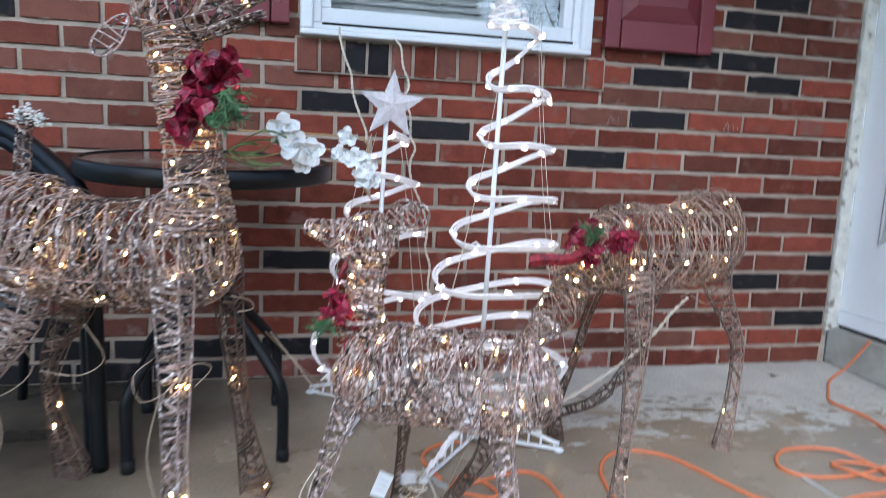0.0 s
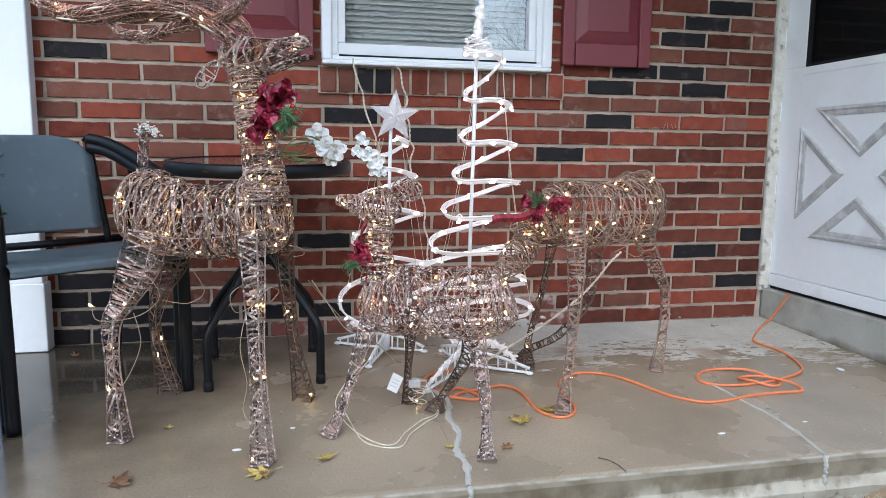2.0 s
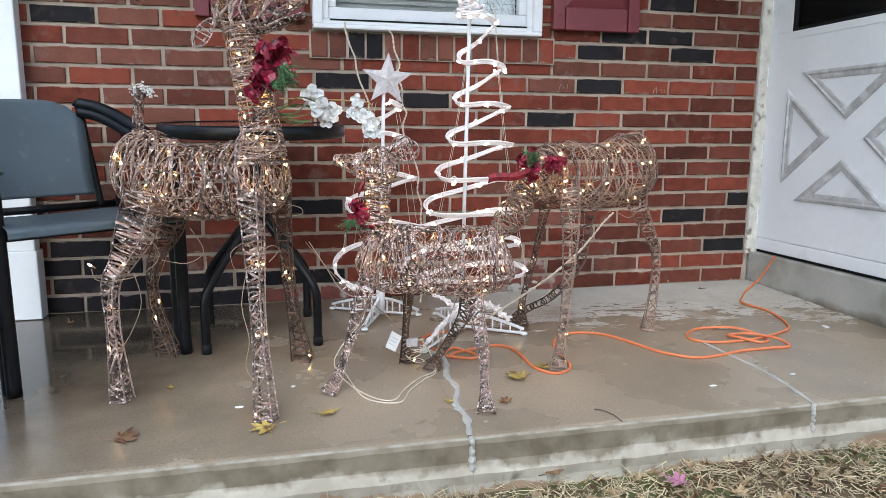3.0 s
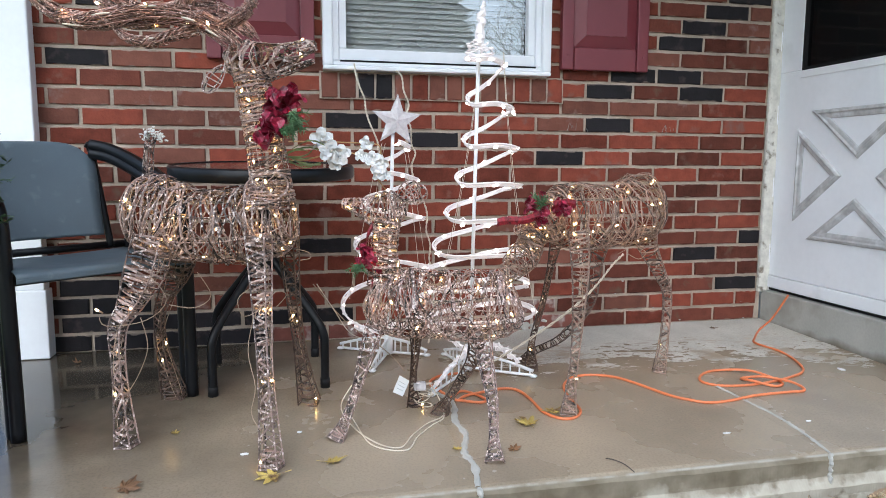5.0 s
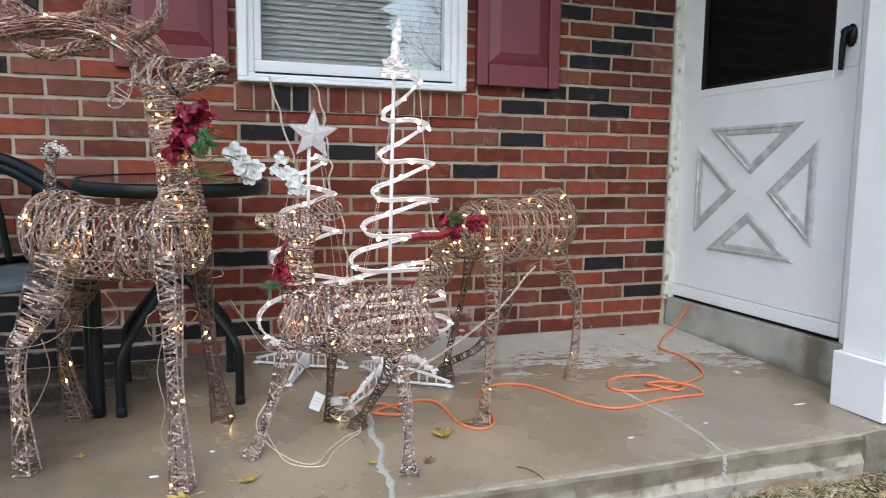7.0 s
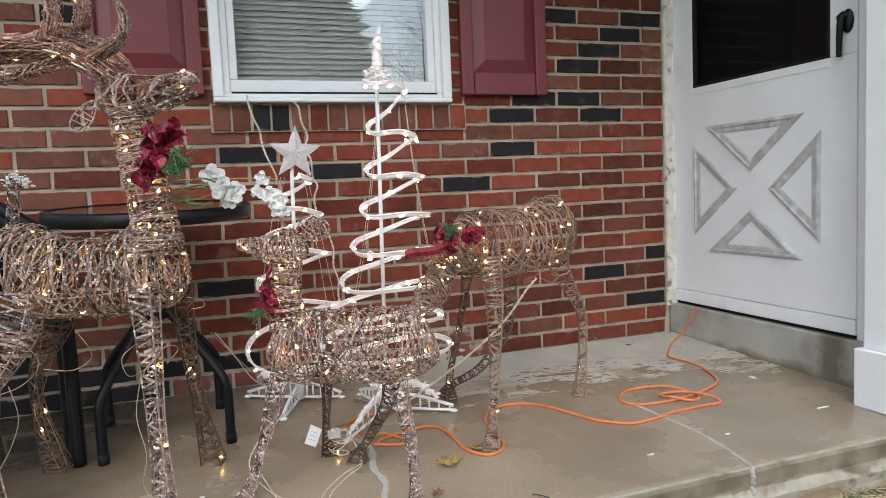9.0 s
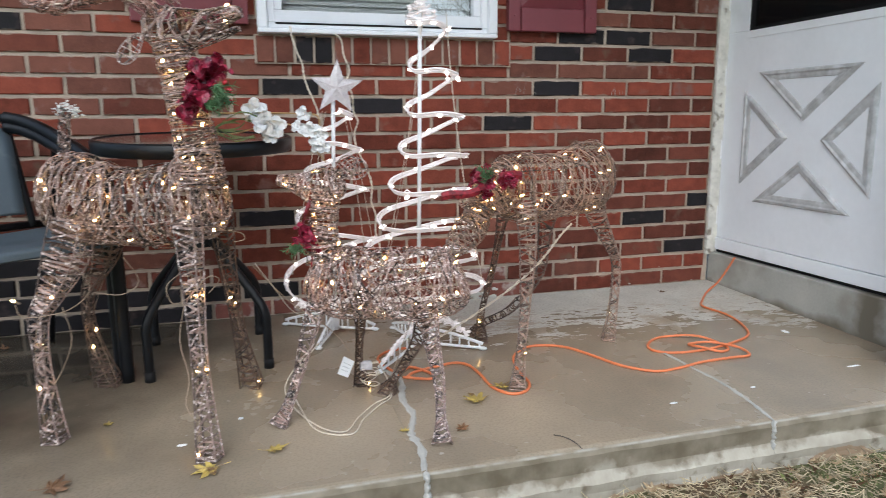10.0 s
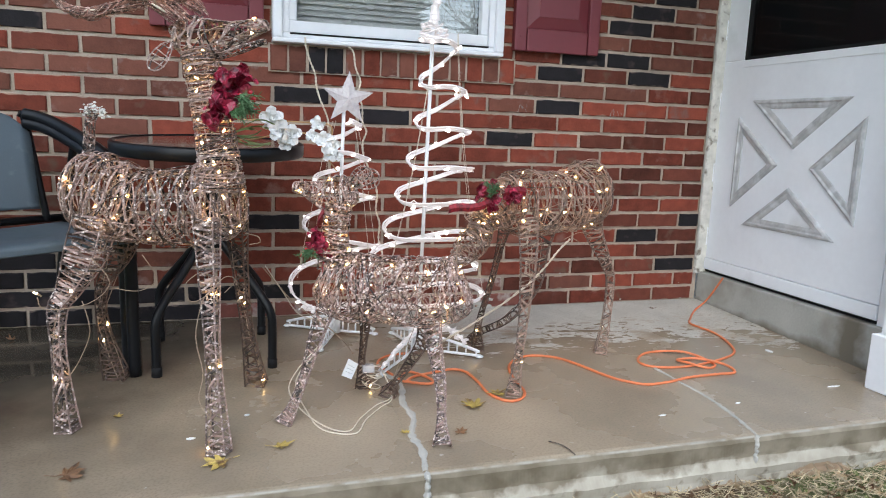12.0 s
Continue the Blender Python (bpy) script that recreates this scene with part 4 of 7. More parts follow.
def on(lb, u, a, k=1.0, square=0.0):
    """The point of a limb's skin at u (0 to 1 along) and the angle a round it."""
    x = min(max(u, 0), 1) * (len(lb) - 1)
    i = min(int(x), len(lb) - 2)
    s = x - i
    (c0, s0, u0, w0, h0), (c1, s1, u1, w1, h1) = lb[i], lb[i + 1]
    ca, sa = math.cos(a), math.sin(a)
    if square:
        m = max(abs(ca), abs(sa))
        ca, sa = ca * (1 - square + square / m), sa * (1 - square + square / m)
    side, up = s0.lerp(s1, s), u0.lerp(u1, s)
    return c0.lerp(c1, s) + k * (side * ca * (w0 + (w1 - w0) * s) + up * sa * (h0 + (h1 - h0) * s))


def weave(name, owner, mats, lb, rng, wraps, lengthways, tangles, r=0.0022, tilt=0.05, wide=0.0, cap=True, seg=20, kink=False):
    """Frame wires, wound flat strands and stray tendrils of rattan over a limb, as one part."""
    sh = Shape()

    def strip(us, w, k):
        pts = [on(lb, u, a, k + 0.01 * math.sin(i * 1.9 + a)) for i, (u, a) in enumerate(us)]
        sh.ribbon(pts, [p - on(lb, u, a, 0.0) for p, (u, a) in zip(pts, us)], w, 0.0009)

    for j in range(lengthways):
        a0 = 2 * math.pi * (j + 0.5) / lengthways
        wob = rng.uniform(-0.12, 0.12)
        sh.tube([on(lb, i / 16, a0 + wob * math.sin(i * 0.7), 0.96) for i in range(17)], r * 0.8, 4)
    for j in range(wraps):
        u0 = (j + rng.uniform(0.0, 1.0)) / wraps
        ph, am = rng.uniform(0, 6.28), rng.gauss(0, tilt)
        am2, ph2, k = rng.gauss(0, tilt * 0.3), rng.uniform(0, 6.28), 1 + rng.gauss(0.01, 0.02)
        a0, span = rng.uniform(0, 6.28), 2 * math.pi * rng.choice((1, 1, 1, 0.7))
        n = max(6, int(seg * span / 6.28))
        if kink:
            # wound from rib to rib in straight runs
            n = 9
            am2 *= 2.5
        us = [(u0 + am * math.sin(a0 + span * i / n + ph) + am2 * math.sin(2 * (a0 + span * i / n) + ph2), a0 + span * i / n) for i in range(n + 1)]
        if wide and rng.random() < 0.8:
            strip(us, wide * rng.uniform(0.6, 1.15), k)
        else:
            sh.tube([on(lb, u, a, k) for u, a in us], r * rng.uniform(0.6, 1.0), 4)
    for j in range(tangles):
        u, a, du, da = rng.random(), rng.uniform(0, 6.28), rng.gauss(0, 0.02), rng.choice((-1, 1)) * rng.uniform(0.1, 0.28)
        us = []
        for i in range(rng.randint(12, 24)):
            us.append((u, a))
            u += du + rng.gauss(0, 0.012)
            a += da + rng.gauss(0, 0.06)
        sh.tube(spline([on(lb, u, a, 1.02 + rng.gauss(0.01, 0.012)) for u, a in us], 2), r * rng.uniform(0.55, 0.9), 4)
    if cap:
        for end in (0.0, 1.0):
            for j in range(4):
                a = rng.uniform(0, 3.14)
                sh.tube([on(lb, end, a), on(lb, end, a, 0.4) + Vector((0, 0, rng.uniform(-0.004, 0.004))), on(lb, end, a + 3.14, 0.4), on(lb, end, a + 3.14)], r * 0.9, 4)
    return tagged(part(name, sh, mats, owner), kind="stuff")


def ladder_leg(owner, mats, rows, rng, r=0.0024, wraps=20):
    """A four-wire leg, zigzag wound, that widens to an open foot."""
    rows = [(*q[:3], q[3] * (0.84 if i == len(rows) - 1 else 0.72), q[4] * (0.84 if i == len(rows) - 1 else 0.72)) for i, q in enumerate(rows)]
    sh, lb = Shape(), limb(rows, 7)
    for j in range(4):
        a = math.pi / 4 + j * math.pi / 2
        sh.tube([on(lb, i / 20, a, 1, 1.0) for i in range(21)], r * 0.9, 5)
    for j in range(int(wraps * 1.5)):
        u0 = (j + rng.uniform(0.2, 0.8)) / (wraps * 1.5)
        rise = rng.gauss(0.0, 0.4 / wraps) + (0.55 / wraps) * (1 if j % 2 else -1)
        a0, k = rng.uniform(0, 6.28), 1.02 + abs(rng.gauss(0, 0.05))
        us = [(u0 + rise * math.cos(a0 + i * 0.785), a0 + i * 0.785) for i in range(rng.choice((6, 8, 9)))]
        pts = [on(lb, u, a, k, 0.9) for u, a in us]
        if rng.random() < 0.75:
            sh.ribbon(pts, [q - on(lb, u, a, 0.0) for q, (u, a) in zip(pts, us)], r * rng.uniform(0.8, 1.45), 0.0008)
        else:
            sh.tube(pts, r * rng.uniform(0.5, 0.8), 4)
    sh.tube([on(lb, 1.0, math.pi / 4 + j * math.pi / 2, 1.02, 1.0) for j in range(4)], r, 5, 0, closed=True)
    part("leg", sh, mats, owner)
    return lb


def ear(owner, mats, base, tip, wide, r, rng):
    """A leaf-shaped wire loop with cross strands."""
    sh, base, tip = Shape(), Vector(base), Vector(tip)
    ax = tip - base
    s = ax.cross(Vector((0.3, 1, 0.2))).normalized() * wide
    for k in (1.0, 0.55):
        loop = [base + ax * (0.5 - 0.5 * math.cos(a)) + s * k * math.sin(a) * (1 - 0.25 * math.cos(a)) + Vector((0, 0.01 * (1 - k), 0)) for a in [2 * math.pi * i / 18 for i in range(18)]]
        sh.tube(loop, r, 4, 0, closed=True)
    for i in range(4):
        u = 0.2 + 0.18 * i
        e = s * math.sin(math.acos(1 - 2 * u))
        sh.tube([base + ax * u - e, base + ax * (u + rng.uniform(-0.08, 0.08)) + e], r * 0.8, 4)
    part("ear", sh, mats, owner)


def light_string(name_label, limbs_at, wire_pts, rng, group, drop=None):
    """Warm mini lights: a wire through the strands, and each bulb with its socket."""
    first = limbs_at[0]
    ls = thing("light_string", tuple(first), name_label, "string lights", group)
    w = Shape()
    for line in wire_pts:
        w.tube(spline(line, 4), 0.0010, 4)
    part("wire", w, BROWN_WIRE, ls, "thin beige lamp wire", smooth=True)
    bulb = Shape().lathe([(0.0, 0.0), (0.0022, 0.001), (0.0026, 0.004), (0.0016, 0.009), (0.0, 0.011)], (0, 0, 0), 7).mesh("bulb", WARM_BULB, True)
    sock = Shape().lathe([(0.0, -0.012), (0.0022, -0.012), (0.0028, 0.0), (0.0, 0.001)], (0, 0, 0), 6).mesh("socket", BROWN_WIRE, True)
    for p in limbs_at:
        q = Euler((rng.uniform(-1.4, 1.4), rng.uniform(-1.4, 1.4), 0)).to_matrix().to_4x4()
        b = part("bulb", bulb, None, ls)
        b.matrix_basis = Matrix.Translation(p) @ q
        c = part("socket", sock, None, b)
        c.matrix_parent_inverse = Matrix.Identity(4)
    return ls


def along(origin, heading):
    """A deer's own axes: s along its heading, o to its left side, z up."""
    h = Vector((*heading, 0)).normalized()
    left = Vector((-h.y, h.x, 0))

    def at(s, o, z, *sizes):
        p = Vector((*origin, 0)) + h * s + left * o
        return (p.x, p.y, z, *sizes)

    return at


def wander(lb, rng, n, k=1.02):
    """A loose wire over a limb and the places of the bulbs on it."""
    u, a, line, step = 0.04, rng.uniform(0, 6.28), [], 1.9 / (n * 3)
    for i in range(n * 3):
        line.append(on(lb, u, a, k + rng.gauss(0, 0.02)))
        u += step * rng.uniform(0.4, 1.6)
        if not 0.03 < u < 0.97:
            step, u = -step, min(max(u, 0.03), 0.97)
        a += rng.uniform(0.3, 0.9)
    return line, line[::3]


def buck():
    rng = random.Random(11)
    at = along((-2.142, -0.636), (0.914, -0.406))
    ob = thing("wicker_reindeer", (-1.955, -0.72, 0.0), "tall gray rattan reindeer with vine antlers standing on porch", "lawn ornament", "light-up reindeer")
    body = limb([at(-0.035, 0, 0.565, 0.045, 0.055), at(0.0, 0, 0.567, 0.085, 0.092), at(0.05, 0, 0.565, 0.10, 0.108), at(0.16, 0, 0.545, 0.10, 0.092), at(0.28, 0, 0.55, 0.105, 0.098), at(0.37, 0, 0.57, 0.09, 0.095), at(0.415, 0, 0.58, 0.05, 0.06)])
    weave("body", ob, RATTAN, body, rng, 70, 9, 34, 0.0020, 0.050, 0.0027, seg=24, kink=True)
    neck = limb([at(0.365, 0, 0.60, 0.06, 0.085), at(0.365, 0, 0.68, 0.05, 0.055), at(0.35, 0, 0.77, 0.046, 0.047), at(0.335, 0, 0.85, 0.044, 0.045), at(0.322, 0, 0.93, 0.045, 0.045)])
    weave("neck", ob, RATTAN, neck, rng, 66, 10, 22, 0.0016, 0.024, 0.0018, seg=16)
    head = limb([at(0.262, 0, 0.955, 0.02, 0.025), at(0.29, 0, 0.958, 0.042, 0.05), at(0.34, 0, 0.955, 0.046, 0.053), at(0.40, 0, 0.968, 0.032, 0.034), at(0.45, 0, 0.985, 0.022, 0.02), at(0.49, 0, 0.993, 0.012, 0.012)])
    weave("head", ob, RATTAN, head, rng, 24, 8, 6, 0.0019, 0.085, 0.0034, kink=True)
    jaw = limb([at(0.345, 0, 0.918, 0.022, 0.014), at(0.41, 0, 0.932, 0.018, 0.010), at(0.485, 0, 0.958, 0.008, 0.006)])
    weave("jaw", ob, RATTAN, jaw, rng, 9, 4, 2, 0.002, 0.05, 0.002)
    legs = [
        ladder_leg(ob, RATTAN, [(-1.838, -0.865, 0.54, 0.034, 0.034), (-1.834, -0.89, 0.40, 0.026, 0.026), (-1.828, -0.95, 0.217, 0.018, 0.018), (-1.818, -1.0, 0.003, 0.027, 0.025)], rng, wraps=40),
        ladder_leg(ob, FAR_LEG_RATTAN, [(-1.77, -0.715, 0.53, 0.034, 0.034), (-1.757, -0.67, 0.34, 0.020, 0.020), (-1.741, -0.62, 0.17, 0.018, 0.018), (-1.717, -0.59, 0.003, 0.032, 0.026)], rng, wraps=30),
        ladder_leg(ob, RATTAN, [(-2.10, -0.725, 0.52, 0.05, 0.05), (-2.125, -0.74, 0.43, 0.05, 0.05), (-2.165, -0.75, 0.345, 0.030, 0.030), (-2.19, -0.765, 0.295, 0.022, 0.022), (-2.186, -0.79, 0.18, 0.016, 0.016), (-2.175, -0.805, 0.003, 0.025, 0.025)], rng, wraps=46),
        ladder_leg(ob, FAR_LEG_RATTAN, [(-2.05, -0.585, 0.50, 0.05, 0.05), (-2.07, -0.56, 0.40, 0.036, 0.036), (-2.128, -0.53, 0.285, 0.016, 0.016), (-2.13, -0.50, 0.15, 0.018, 0.018), (-2.109, -0.465, 0.003, 0.036, 0.028)], rng, wraps=34),
    ]
    tail = limb([at(0.02, 0, 0.665, 0.012, 0.012), at(0.025, 0, 0.70, 0.013, 0.013), at(0.032, 0, 0.755, 0.012, 0.012), at(0.045, 0, 0.785, 0.018, 0.010)])
    weave("tail", ob, RATTAN, tail, rng, 18, 4, 2, 0.0019, 0.08)
    snow = Shape()
    for k in range(120):
        a = rng.uniform(0.0, 3.1)
        q = Vector(at(0.043 + 0.026 * math.cos(a) + rng.gauss(0, 0.005), rng.gauss(0, 0.009), 0.766 + 0.018 * math.sin(a) + rng.gauss(0, 0.006)))
        snow.blob(q, rng.uniform(0.0014, 0.0036), 5, stretch=(rng.uniform(0.7, 1.6), 1, rng.uniform(0.6, 1.3)))
    part("tail_tuft", snow, SNOWY, ob, "white frosted tail tuft")
    ear(ob, RATTAN, at(0.272, -0.045, 0.945), at(0.243, -0.085, 0.878), 0.019, 0.0019, rng)
    ear(ob, RATTAN, at(0.275, 0.035, 0.965), at(0.215, 0.06, 0.985), 0.016, 0.0019, rng)
    loop = [at(0.40 + 0.055 * math.cos(a), -0.10 + 0.03 * math.sin(a), 0.655 + 0.035 * math.sin(a)) for a in [i * 0.35 for i in range(18)]]
    part("loose_strand", Shape().tube(loop, 0.0022, 4, 0, closed=True), RATTAN, ob)
    # antlers of bundled vine
    def beam(sh, rows, strands):
        lb = limb(rows, 6)
        for j in range(strands):
            a0, tw = rng.uniform(0, 6.28), rng.uniform(-2.5, 2.5)
            k = math.sqrt(rng.uniform(0.15, 1.0))
            lo, hi = rng.uniform(0, 0.12), rng.uniform(0.8, 1.0)
            sh.tube([on(lb, lo + (hi - lo) * i / 14, a0 + tw * i / 14, k + 0.06 * math.sin(i + a0)) for i in range(15)], 0.0013 * rng.uniform(0.75, 1.25), 4)
        for j in range(int(strands * 0.9)):
            u0, a0 = rng.random(), rng.uniform(0, 6.28)
            sh.tube([on(lb, u0 + 0.02 * i - 0.04 * math.cos(i), a0 + i * 0.6, 1.06) for i in range(9)], 0.0011, 4)

    for o, dz, lean in ((-0.045, -0.012, -0.30), (0.045, 0.022, 0.30)):
        def a(s, z, w, h=None):
            return at(s, o + lean * (0.29 - s) * 0.55, z + dz, w, h or w)

        horn = Shape()
        beam(horn, [a(0.315, 0.995, 0.020), a(0.247, 1.049, 0.024), a(0.176, 1.074, 0.026), a(0.086, 1.078, 0.026), a(-0.007, 1.062, 0.024), a(-0.055, 1.058, 0.022), a(-0.104, 1.068, 0.020), a(-0.15, 1.095, 0.018), a(-0.20, 1.145, 0.015), a(-0.235, 1.20, 0.012), a(-0.25, 1.26, 0.006)], 66)
        beam(horn, [a(0.12, 1.075, 0.014), a(0.185, 1.10, 0.018), a(0.205, 1.15, 0.02), a(0.195, 1.21, 0.018), a(0.17, 1.27, 0.008)], 34)
        if o < 0:
            beam(horn, [a(0.26, 1.04, 0.012), a(0.305, 1.066, 0.017), a(0.342, 1.095, 0.016), a(0.352, 1.13, 0.012), a(0.343, 1.158, 0.008), a(0.334, 1.175, 0.004)], 34)
            beam(horn, [a(0.09, 1.08, 0.012), a(0.025, 1.115, 0.018), a(-0.01, 1.16, 0.021), a(-0.022, 1.22, 0.018), a(-0.01, 1.28, 0.008)], 38)
            beam(horn, [a(0.05, 1.09, 0.008), a(0.03, 1.13, 0.009), a(0.035, 1.19, 0.006)], 16)
            beam(horn, [a(0.0, 1.06, 0.007), a(0.045, 1.02, 0.011), a(0.10, 1.010, 0.015), a(0.16, 1.028, 0.015), a(0.22, 1.04, 0.012)], 32)
        part("antler", horn, VINE, ob, "brown twisted vine antler")
    wires, bulbs = [], []
    for lb, n in ((body, 34), (neck, 17), (head, 3), (legs[0], 6), (legs[1], 4), (legs[2], 4), (legs[3], 3)):
        line, b = wander(lb, rng, n, 0.93 if lb is body else 0.72 if lb is neck else 1.04)
        wires.append(line)
        bulbs += b
    for s, z in ((0.25, 1.035), (0.13, 1.07), (0.0, 1.07), (-0.1, 1.07), (0.2, 1.2)):
        for o in (-0.06, 0.03):
            bulbs.append(Vector(at(s + rng.uniform(-0.02, 0.02), o * 1.4 + (0.29 - s) * 0.16 * (1 if o > 0 else -1), z + rng.uniform(-0.01, 0.015))))
    for s0, z0, ds, dz0, thick in ((0.275, 1.02, -0.03, 0.018, 0.022), (0.225, 1.055, -0.035, 0.010, 0.024), (0.13, 1.09, -0.04, 0.0, 0.022), (0.02, 1.075, -0.045, -0.006, 0.021), (-0.05, 1.045, -0.05, 0.004, 0.017), (-0.15, 1.10, -0.03, 0.028, 0.014), (0.12, 1.018, -0.03, -0.002, 0.010)):
        for o0, up in ((-1, -0.012), (1, 0.022)):
            q0, q1 = (Vector(at(a0, o0 * (0.045 + (0.29 - a0) * 0.165 + thick), b0 + up)) for a0, b0 in ((s0, z0), (s0 + ds, z0 + dz0)))
            part("lamp_sleeve", Shape().tube([q0, q0.lerp(q1, 0.3), q0.lerp(q1, 0.7), q1], [0.0015, 0.0028, 0.0030, 0.0014], 6), WHITE_WIRE, ob, smooth=True)
    # loose loops of wire below the belly
    wires += [[(-2.10, -0.82, 0.44), (-2.06, -0.83, 0.38), (-2.11, -0.83, 0.33), (-2.20, -0.83, 0.32), (-2.215, -0.83, 0.35)],
              [(-2.12, -0.84, 0.34), (-2.105, -0.85, 0.27), (-2.13, -0.84, 0.2), (-2.16, -0.83, 0.15)],
              [(-1.86, -0.93, 0.42), (-1.885, -0.95, 0.40), (-1.875, -0.95, 0.36), (-1.84, -0.94, 0.37), (-1.80, -0.93, 0.41), (-1.775, -0.92, 0.40), (-1.80, -0.92, 0.37)],
              [(-1.75, -0.85, 0.50), (-1.72, -0.84, 0.49), (-1.715, -0.84, 0.475), (-1.74, -0.84, 0.47)],
              [(-1.99, -0.80, 0.44), (-1.96, -0.80, 0.38), (-2.0, -0.80, 0.35), (-2.06, -0.8, 0.36)],
              [(-1.85, -0.95, 0.36), (-1.865, -0.97, 0.28), (-1.85, -0.99, 0.20), (-1.86, -1.0, 0.14), (-1.84, -1.01, 0.10)]]
    bulbs.append(Vector((-2.215, -0.83, 0.358)))
    light_string("warm white mini lights wound through the tall reindeer", bulbs, wires, rng, "reindeer light strings")


buck()


def fawn():
    rng = random.Random(23)
    at = along((-1.42, -0.833), (-0.93, 0.36))
    ob = thing("wicker_fawn", (-1.42, -0.833, 0.0), "small dark rattan fawn ornament with curled strands", "lawn ornament", "light-up reindeer")
    body = limb([at(-0.245, 0, 0.365, 0.035, 0.04), at(-0.215, 0, 0.355, 0.07, 0.08), at(-0.13, 0, 0.345, 0.082, 0.092), at(-0.03, 0, 0.345, 0.08, 0.088), at(0.07, 0, 0.345, 0.08, 0.09), at(0.125, 0, 0.355, 0.06, 0.07), at(0.15, 0, 0.365, 0.03, 0.035)])
    weave("body", ob, FAWN_RATTAN, body, rng, 40, 8, 115, 0.0016, 0.070, 0.0024, seg=22)
    neck = limb([at(0.105, 0, 0.40, 0.05, 0.055), at(0.112, 0, 0.46, 0.04, 0.042), at(0.105, 0, 0.52, 0.034, 0.036), at(0.10, 0, 0.565, 0.034, 0.034)])
    weave("neck", ob, FAWN_RATTAN, neck, rng, 28, 7, 14, 0.0019, 0.04, 0.0022, seg=14)
    head = limb([at(0.055, 0, 0.60, 0.02, 0.025), at(0.085, 0, 0.595, 0.038, 0.046), at(0.13, 0, 0.588, 0.037, 0.043), at(0.175, 0, 0.597, 0.025, 0.024), at(0.218, 0, 0.605, 0.014, 0.013)])
    weave("head", ob, FAWN_RATTAN, head, rng, 20, 7, 18, 0.0019, 0.09, 0.002)
    ear(ob, FAWN_RATTAN, at(0.065, 0.03, 0.615), at(0.01, 0.06, 0.665), 0.024, 0.002, rng)
    ear(ob, FAWN_RATTAN, at(0.065, -0.035, 0.615), at(0.005, -0.05, 0.64), 0.026, 0.002, rng)
    legs = [
        ladder_leg(ob, FAWN_RATTAN, [(-1.545, -0.82, 0.30, 0.03, 0.03), (-1.575, -0.84, 0.22, 0.022, 0.022), (-1.605, -0.85, 0.12, 0.014, 0.014), (-1.635, -0.86, 0.045, 0.016, 0.016), (-1.658, -0.866, 0.003, 0.026, 0.022)], rng, 0.002, 26),
        ladder_leg(ob, FAR_LEG_RATTAN, [(-1.43, -0.765, 0.30, 0.03, 0.03), (-1.424, -0.73, 0.2, 0.015, 0.015), (-1.426, -0.70, 0.09, 0.011, 0.011), (-1.414, -0.672, 0.003, 0.026, 0.018)], rng, 0.002, 22),
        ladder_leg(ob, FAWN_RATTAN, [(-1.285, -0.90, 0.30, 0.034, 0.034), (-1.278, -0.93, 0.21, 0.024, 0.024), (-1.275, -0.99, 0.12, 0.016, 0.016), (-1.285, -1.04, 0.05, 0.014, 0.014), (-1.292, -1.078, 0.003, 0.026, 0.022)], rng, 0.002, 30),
        ladder_leg(ob, FAR_LEG_RATTAN, [(-1.275, -0.85, 0.28, 0.034, 0.034), (-1.287, -0.84, 0.19, 0.022, 0.022), (-1.32, -0.81, 0.11, 0.015, 0.015), (-1.345, -0.77, 0.045, 0.013, 0.013), (-1.355, -0.745, 0.003, 0.03, 0.02)], rng, 0.002, 28),
    ]
    wires, bulbs = [], []
    for lb, n in ((body, 20), (neck, 9), (head, 4), (legs[2], 1), (legs[1], 2), (legs[3], 1)):
        line, b = wander(lb, rng, n, 0.9)
        wires.append(line)
        bulbs += b
    light_string("warm white mini lights wound through the fawn", bulbs, wires, rng, "reindeer light strings")


fawn()


